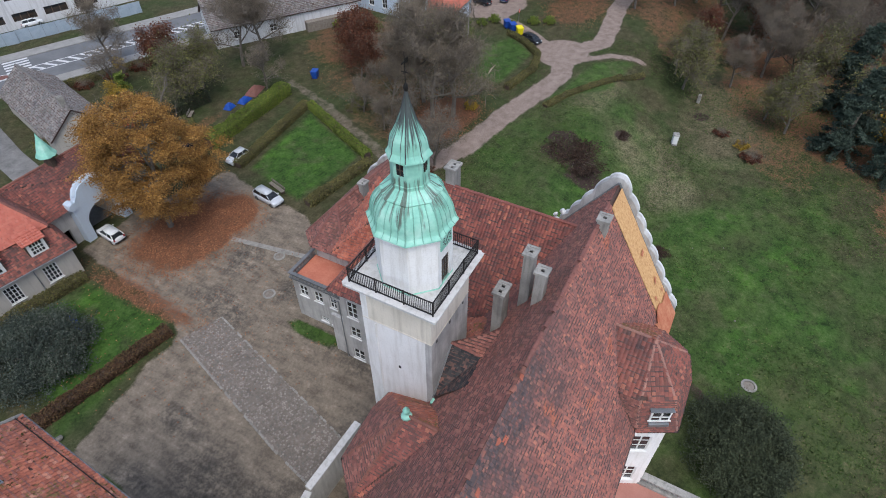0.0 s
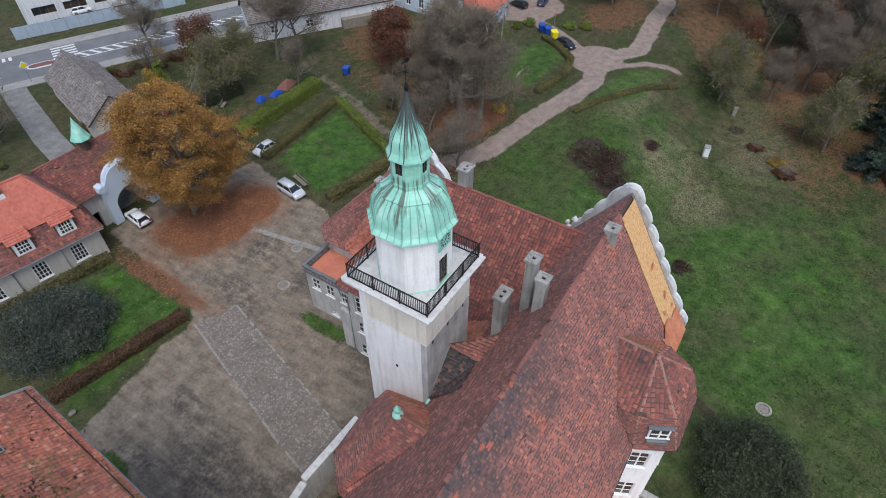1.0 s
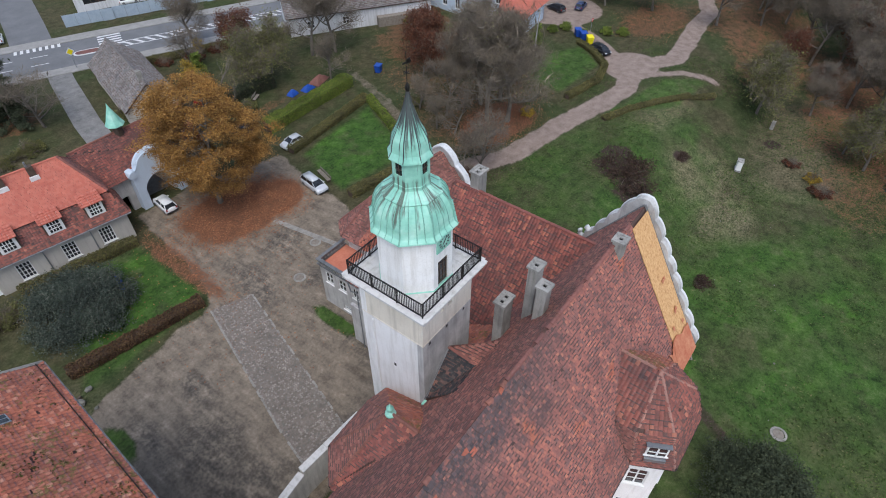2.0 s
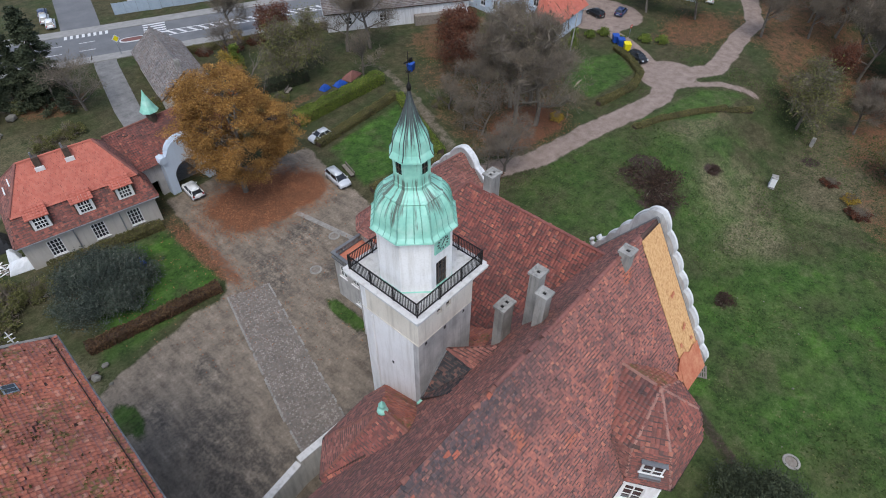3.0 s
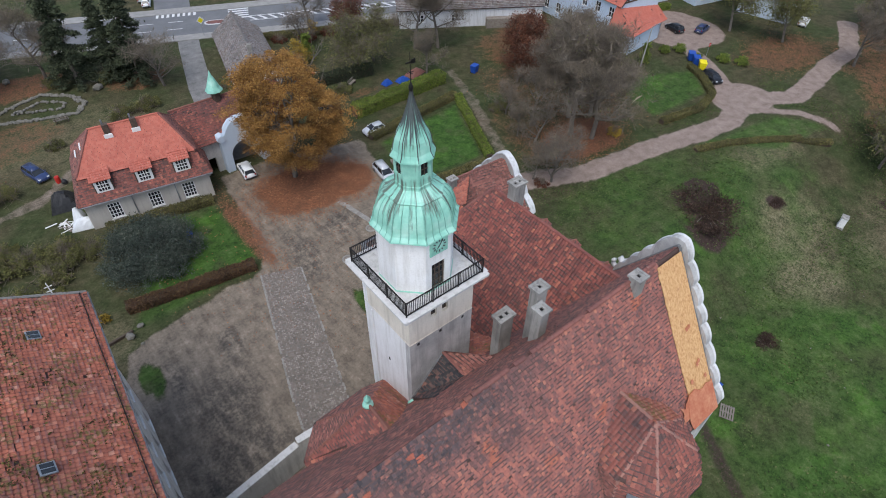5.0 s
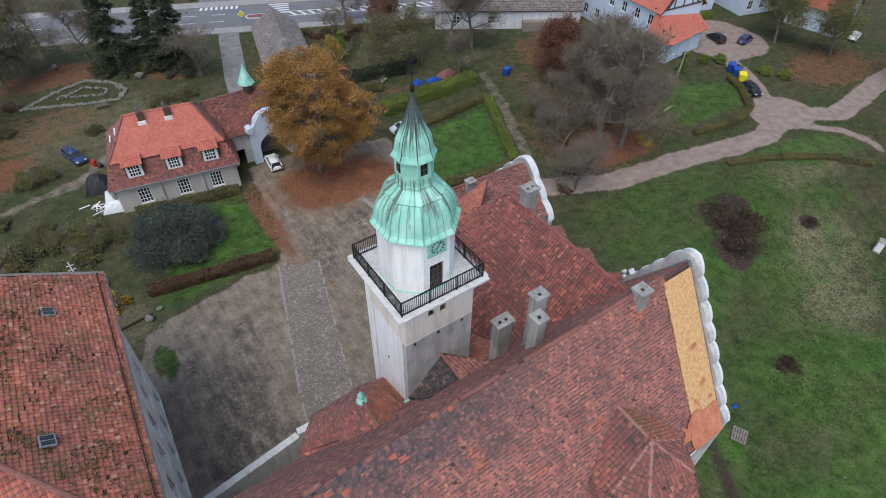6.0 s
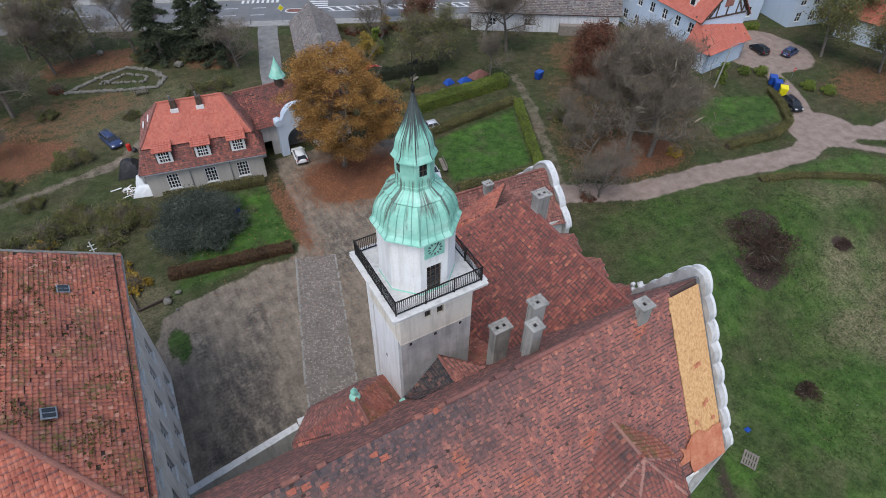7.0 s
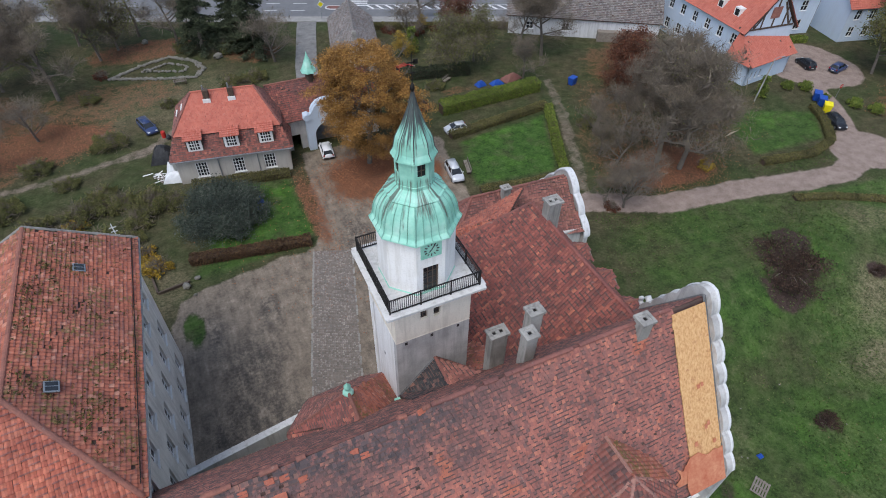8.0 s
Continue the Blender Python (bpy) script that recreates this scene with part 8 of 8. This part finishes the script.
dr = thing("black_sack", "black refuse sack beside the red drum", "sack", -12.9, 52.0)
part("body", lathe(bmesh.new(), [(0.2, 0), (0.33, 0.15), (0.3, 0.4), (0.12, 0.6), (0.05, 0.7)], 10), "plastic_black", dr)
# scrap timber near the shed
rng = np.random.default_rng(9)
for i in range(16):
    x, y = -14.6 + rng.normal(0, 0.7), 43.6 + rng.normal(0, 0.8)
    ob = part("plank", boxes((-0.6, 0.6, -0.06, 0.06, 0, 0.05)), "frame_white" if i % 3 else "wood_grey", None, "loose pale scrap plank on the grass")
    ob.matrix_basis = pose(x, y, 0.03 + 0.04 * (i % 4), rng.uniform(-8, 8), rng.uniform(-8, 8), rng.uniform(0, 180))
    tagged(ob, category="plank", group="scrap planks")

# utility box, lamp, signs
ub = thing("utility_box", "white utility cabinet on a plinth in the meadow", "cabinet", 57.2, -7.6, float(ground_z(57.2, -7.6)), 15)
part("plinth", boxes((-0.5, 0.5, -0.4, 0.4, -0.2, 0.2)), "concrete", ub)
part("cabinet", boxes((-0.45, 0.45, -0.35, 0.35, 0.2, 1.5), bevel=0.03), "frame_white", ub)
part("roof", boxes((-0.5, 0.5, -0.4, 0.4, 1.5, 1.58), bevel=0.02), "concrete", ub)
ub = thing("utility_box", "pale stone post by the wood edge", "post", 70.6, -8.4, float(ground_z(70.6, -8.4)))
part("post", boxes((-0.25, 0.25, -0.25, 0.25, -0.1, 1.3), bevel=0.03), "stone", ub)
lp = thing("street_lamp", "leaning concrete street lamp at the white house", "street lamp", 64.8, 28.6)
part("pole", tube(bmesh.new(), [(0, 0, -0.2), (1.0, 0.3, 5.6), (1.1, 0.33, 6.1)], [0.11, 0.08, 0.07], 8), "concrete", lp)
part("arm", tube(bmesh.new(), [(1.1, 0.33, 6.1), (1.5, 0.2, 6.35), (2.1, 0.0, 6.35)], 0.04, 6), "zinc", lp)
part("lamp_head", boxes((1.9, 2.5, -0.12, 0.12, 6.28, 6.42), bevel=0.03), "zinc", lp)
sg = thing("road_sign", "yellow diamond priority road sign on a post", "road sign", 15.9, 81.0)
part("post", tube(bmesh.new(), [(0, 0, 0), (0, 0, 3.1)], 0.04, 6), "zinc", sg)
part("sign_plate", boxes((-0.45, 0.45, -0.09, -0.05, -0.45, 0.45), m=pose(0, 0, 2.7, 0, 45, 0)), "frame_white", sg)
part("sign_face", boxes((-0.33, 0.33, -0.11, -0.092, -0.33, 0.33), m=pose(0, 0, 2.7, 0, 45, 0)), "plastic_yellow", sg)
sg = thing("road_sign", "red and white round sign on the gravel bend", "road sign", 76.4, 24.4)
part("post", tube(bmesh.new(), [(0, 0, 0), (0, 0, 2.2)], 0.035, 6), "zinc", sg)
part("sign_plate", tube(bmesh.new(), [(0, -0.06, 2.0), (0, -0.04, 2.0)], 0.32, 16), "plastic_red", sg)
part("sign_bar", boxes((-0.22, 0.22, -0.075, -0.061, 1.95, 2.05)), "frame_white", sg)


def bench(label, x, y, turn, L=1.8):
    t = thing("bench", label, "bench", x, y, float(ground_z(x, y)), turn, "garden benches")
    for i in range(3):
        part("seat_slat", boxes((-L / 2, L / 2, -0.22 + 0.16 * i, -0.09 + 0.16 * i, 0.42, 0.46)), "wood_grey", t)
    for i in range(2):
        part("back_slat", boxes((-L / 2, L / 2, 0.27, 0.31, 0.58 + 0.18 * i, 0.7 + 0.18 * i)), "wood_grey", t)
    for s in (-1, 1):
        part("leg", boxes((s * L * 0.4 - 0.04, s * L * 0.4 + 0.04, -0.22, 0.3, 0, 0.42)), "wood_dark", t)
        part("back_post", boxes((s * L * 0.4 - 0.04, s * L * 0.4 + 0.04, 0.26, 0.32, 0.42, 0.92)), "wood_dark", t)


bench("weathered grey bench beside the parked estate car", 19.3, 30.6, -105, 2.6)
bench("dark garden bench behind the lodge", -9.7, 66.5, 175)
bench("dark garden bench by the road lawn", -5.0, 78.5, 160)
bench("old bench in the vegetable garden", 26.4, 51.5, 30, 1.6)

# ring of field stones round the old flower bed
bed = thing("rockery", "weathered field-stone rockery bed on the lawn", "rockery")
rng = np.random.default_rng(17)
stone_me = []
for s in range(5):
    bm = bmesh.new()
    bmesh.ops.create_icosphere(bm, subdivisions=1, radius=0.24)
    for v in bm.verts:
        v.co = Vector((v.co.x * 1.3, v.co.y, v.co.z * 0.75)) * (1 + rng.uniform(-0.22, 0.22))
    me = mesh_of(bm, "stone")
    me.materials.append(M["stone_dark"])
    stone_me.append(me)
line = [(-19.2, 71.8), (-14.5, 74.6), (-10.2, 76.0), (-6.8, 73.2), (-5.8, 70.0), (-7.4, 67.6), (-12, 69.0), (-19.2, 71.8)]
inner_l = [(-14.5, 72.4), (-10.5, 73.8), (-8.2, 71.8), (-8.6, 70.2), (-14.5, 72.4)]
for ln in (line, inner_l, [(x * 0.97 - 0.35, y * 0.995 + 0.36) for x, y in line], [(x * 0.94 - 0.7, y * 0.99 + 0.72) for x, y in line]):
    for (x0, y0), (x1, y1) in zip(ln, ln[1:]):
        for i in range(int(math.dist((x0, y0), (x1, y1)) / 0.42)):
            t = i * 0.42 / math.dist((x0, y0), (x1, y1))
            ob = new("stone", stone_me[int(rng.integers(5))])
            ob.parent = bed
            ob.matrix_basis = pose(x0 + (x1 - x0) * t + rng.normal(0, 0.12), y0 + (y1 - y0) * t + rng.normal(0, 0.12), 0.14, rng.uniform(-15, 15), 0, rng.uniform(0, 360))
for x, y, s in ((-14.2, 24.3, 1.7), (-13.1, 25.0, 1.2), (-3.3, 72.9, 3.0), (-13.3, 82.8, 2.4), (-13.6, 22.9, 0.7), (22.0, -6.0, 0.5), (28, -20, 0.45)):
    ob = new("boulder", stone_me[int(rng.integers(5))])
    ob.matrix_basis = pose(x, y, float(ground_z(x, y)) + 0.14 * s, 0, 0, rng.uniform(0, 360)) @ Matrix.Diagonal((s, s, s, 1))
    tagged(ob, "grey rounded boulder lying on the grass", "boulder", "boulders")
# timber edging and posts beside the west wing
ed = thing("timber_edging", "dark timber edging of a raised bed", "edging", -15.2, 24.6, 0, 8)
part("beam", boxes((-1.6, 1.4, -0.1, 0.1, -0.1, 0.32), bevel=0.02), "wood_dark", ed)
part("beam", boxes((-1.7, -1.5, 0.1, 6.0, -0.1, 0.32), bevel=0.02), "wood_dark", ed)
for i, (x, y) in enumerate(((-17.4, 18.9), (-16.8, 20.2))):
    p = thing("metal_post", "thin white metal pole behind the west wing", "pole", x, y)
    part("pole", tube(bmesh.new(), [(0, 0, -0.2), (0, 0, 12.4)], 0.04, 6), "frame_white", p)
    for z in (11.2, 11.6, 12.0):
        part("rung", boxes((-0.25, 0.25, -0.02, 0.02, z, z + 0.05)), "frame_white", p)
# pallet in the meadow
pl = thing("pallet", "weathered wooden pallet lying in the meadow", "pallet", 24.1, -12.9, float(ground_z(24.1, -12.9)), 25)
for i in range(6):
    part("slat", boxes((-0.75, 0.75, -0.55 + i * 0.21, -0.42 + i * 0.21, 0.1, 0.13)), "wood_grey", pl)
for x in (-0.65, 0, 0.65):
    part("bearer", boxes((x - 0.05, x + 0.05, -0.55, 0.63, 0, 0.1)), "wood_grey", pl)
# pale scraps lying in the meadow
for i in range(14):
    x, y = rng.uniform(18, 48), rng.uniform(-26, -6)
    ob = new("pale_stone", stone_me[i % 5])
    ob.matrix_basis = pose(x, y, float(ground_z(x, y)) + 0.04, 0, 0, rng.uniform(0, 360)) @ Matrix.Diagonal((0.28, 0.28, 0.28, 1))
    tagged(ob, "small pale stone in the meadow grass", "stone", "meadow stones")

# ---- bring the plan to true metres; cars are drawn at their own size already ----
for ob in list(scene.objects):
    if ob.parent is None and ob.type in {"MESH", "EMPTY"}:
        if ob.name.startswith("car"):
            ob.matrix_basis = Matrix.Translation(ob.matrix_basis.translation * (PLAN - 1)) @ ob.matrix_basis
        else:
            ob.matrix_basis = Matrix.Scale(PLAN, 4) @ ob.matrix_basis
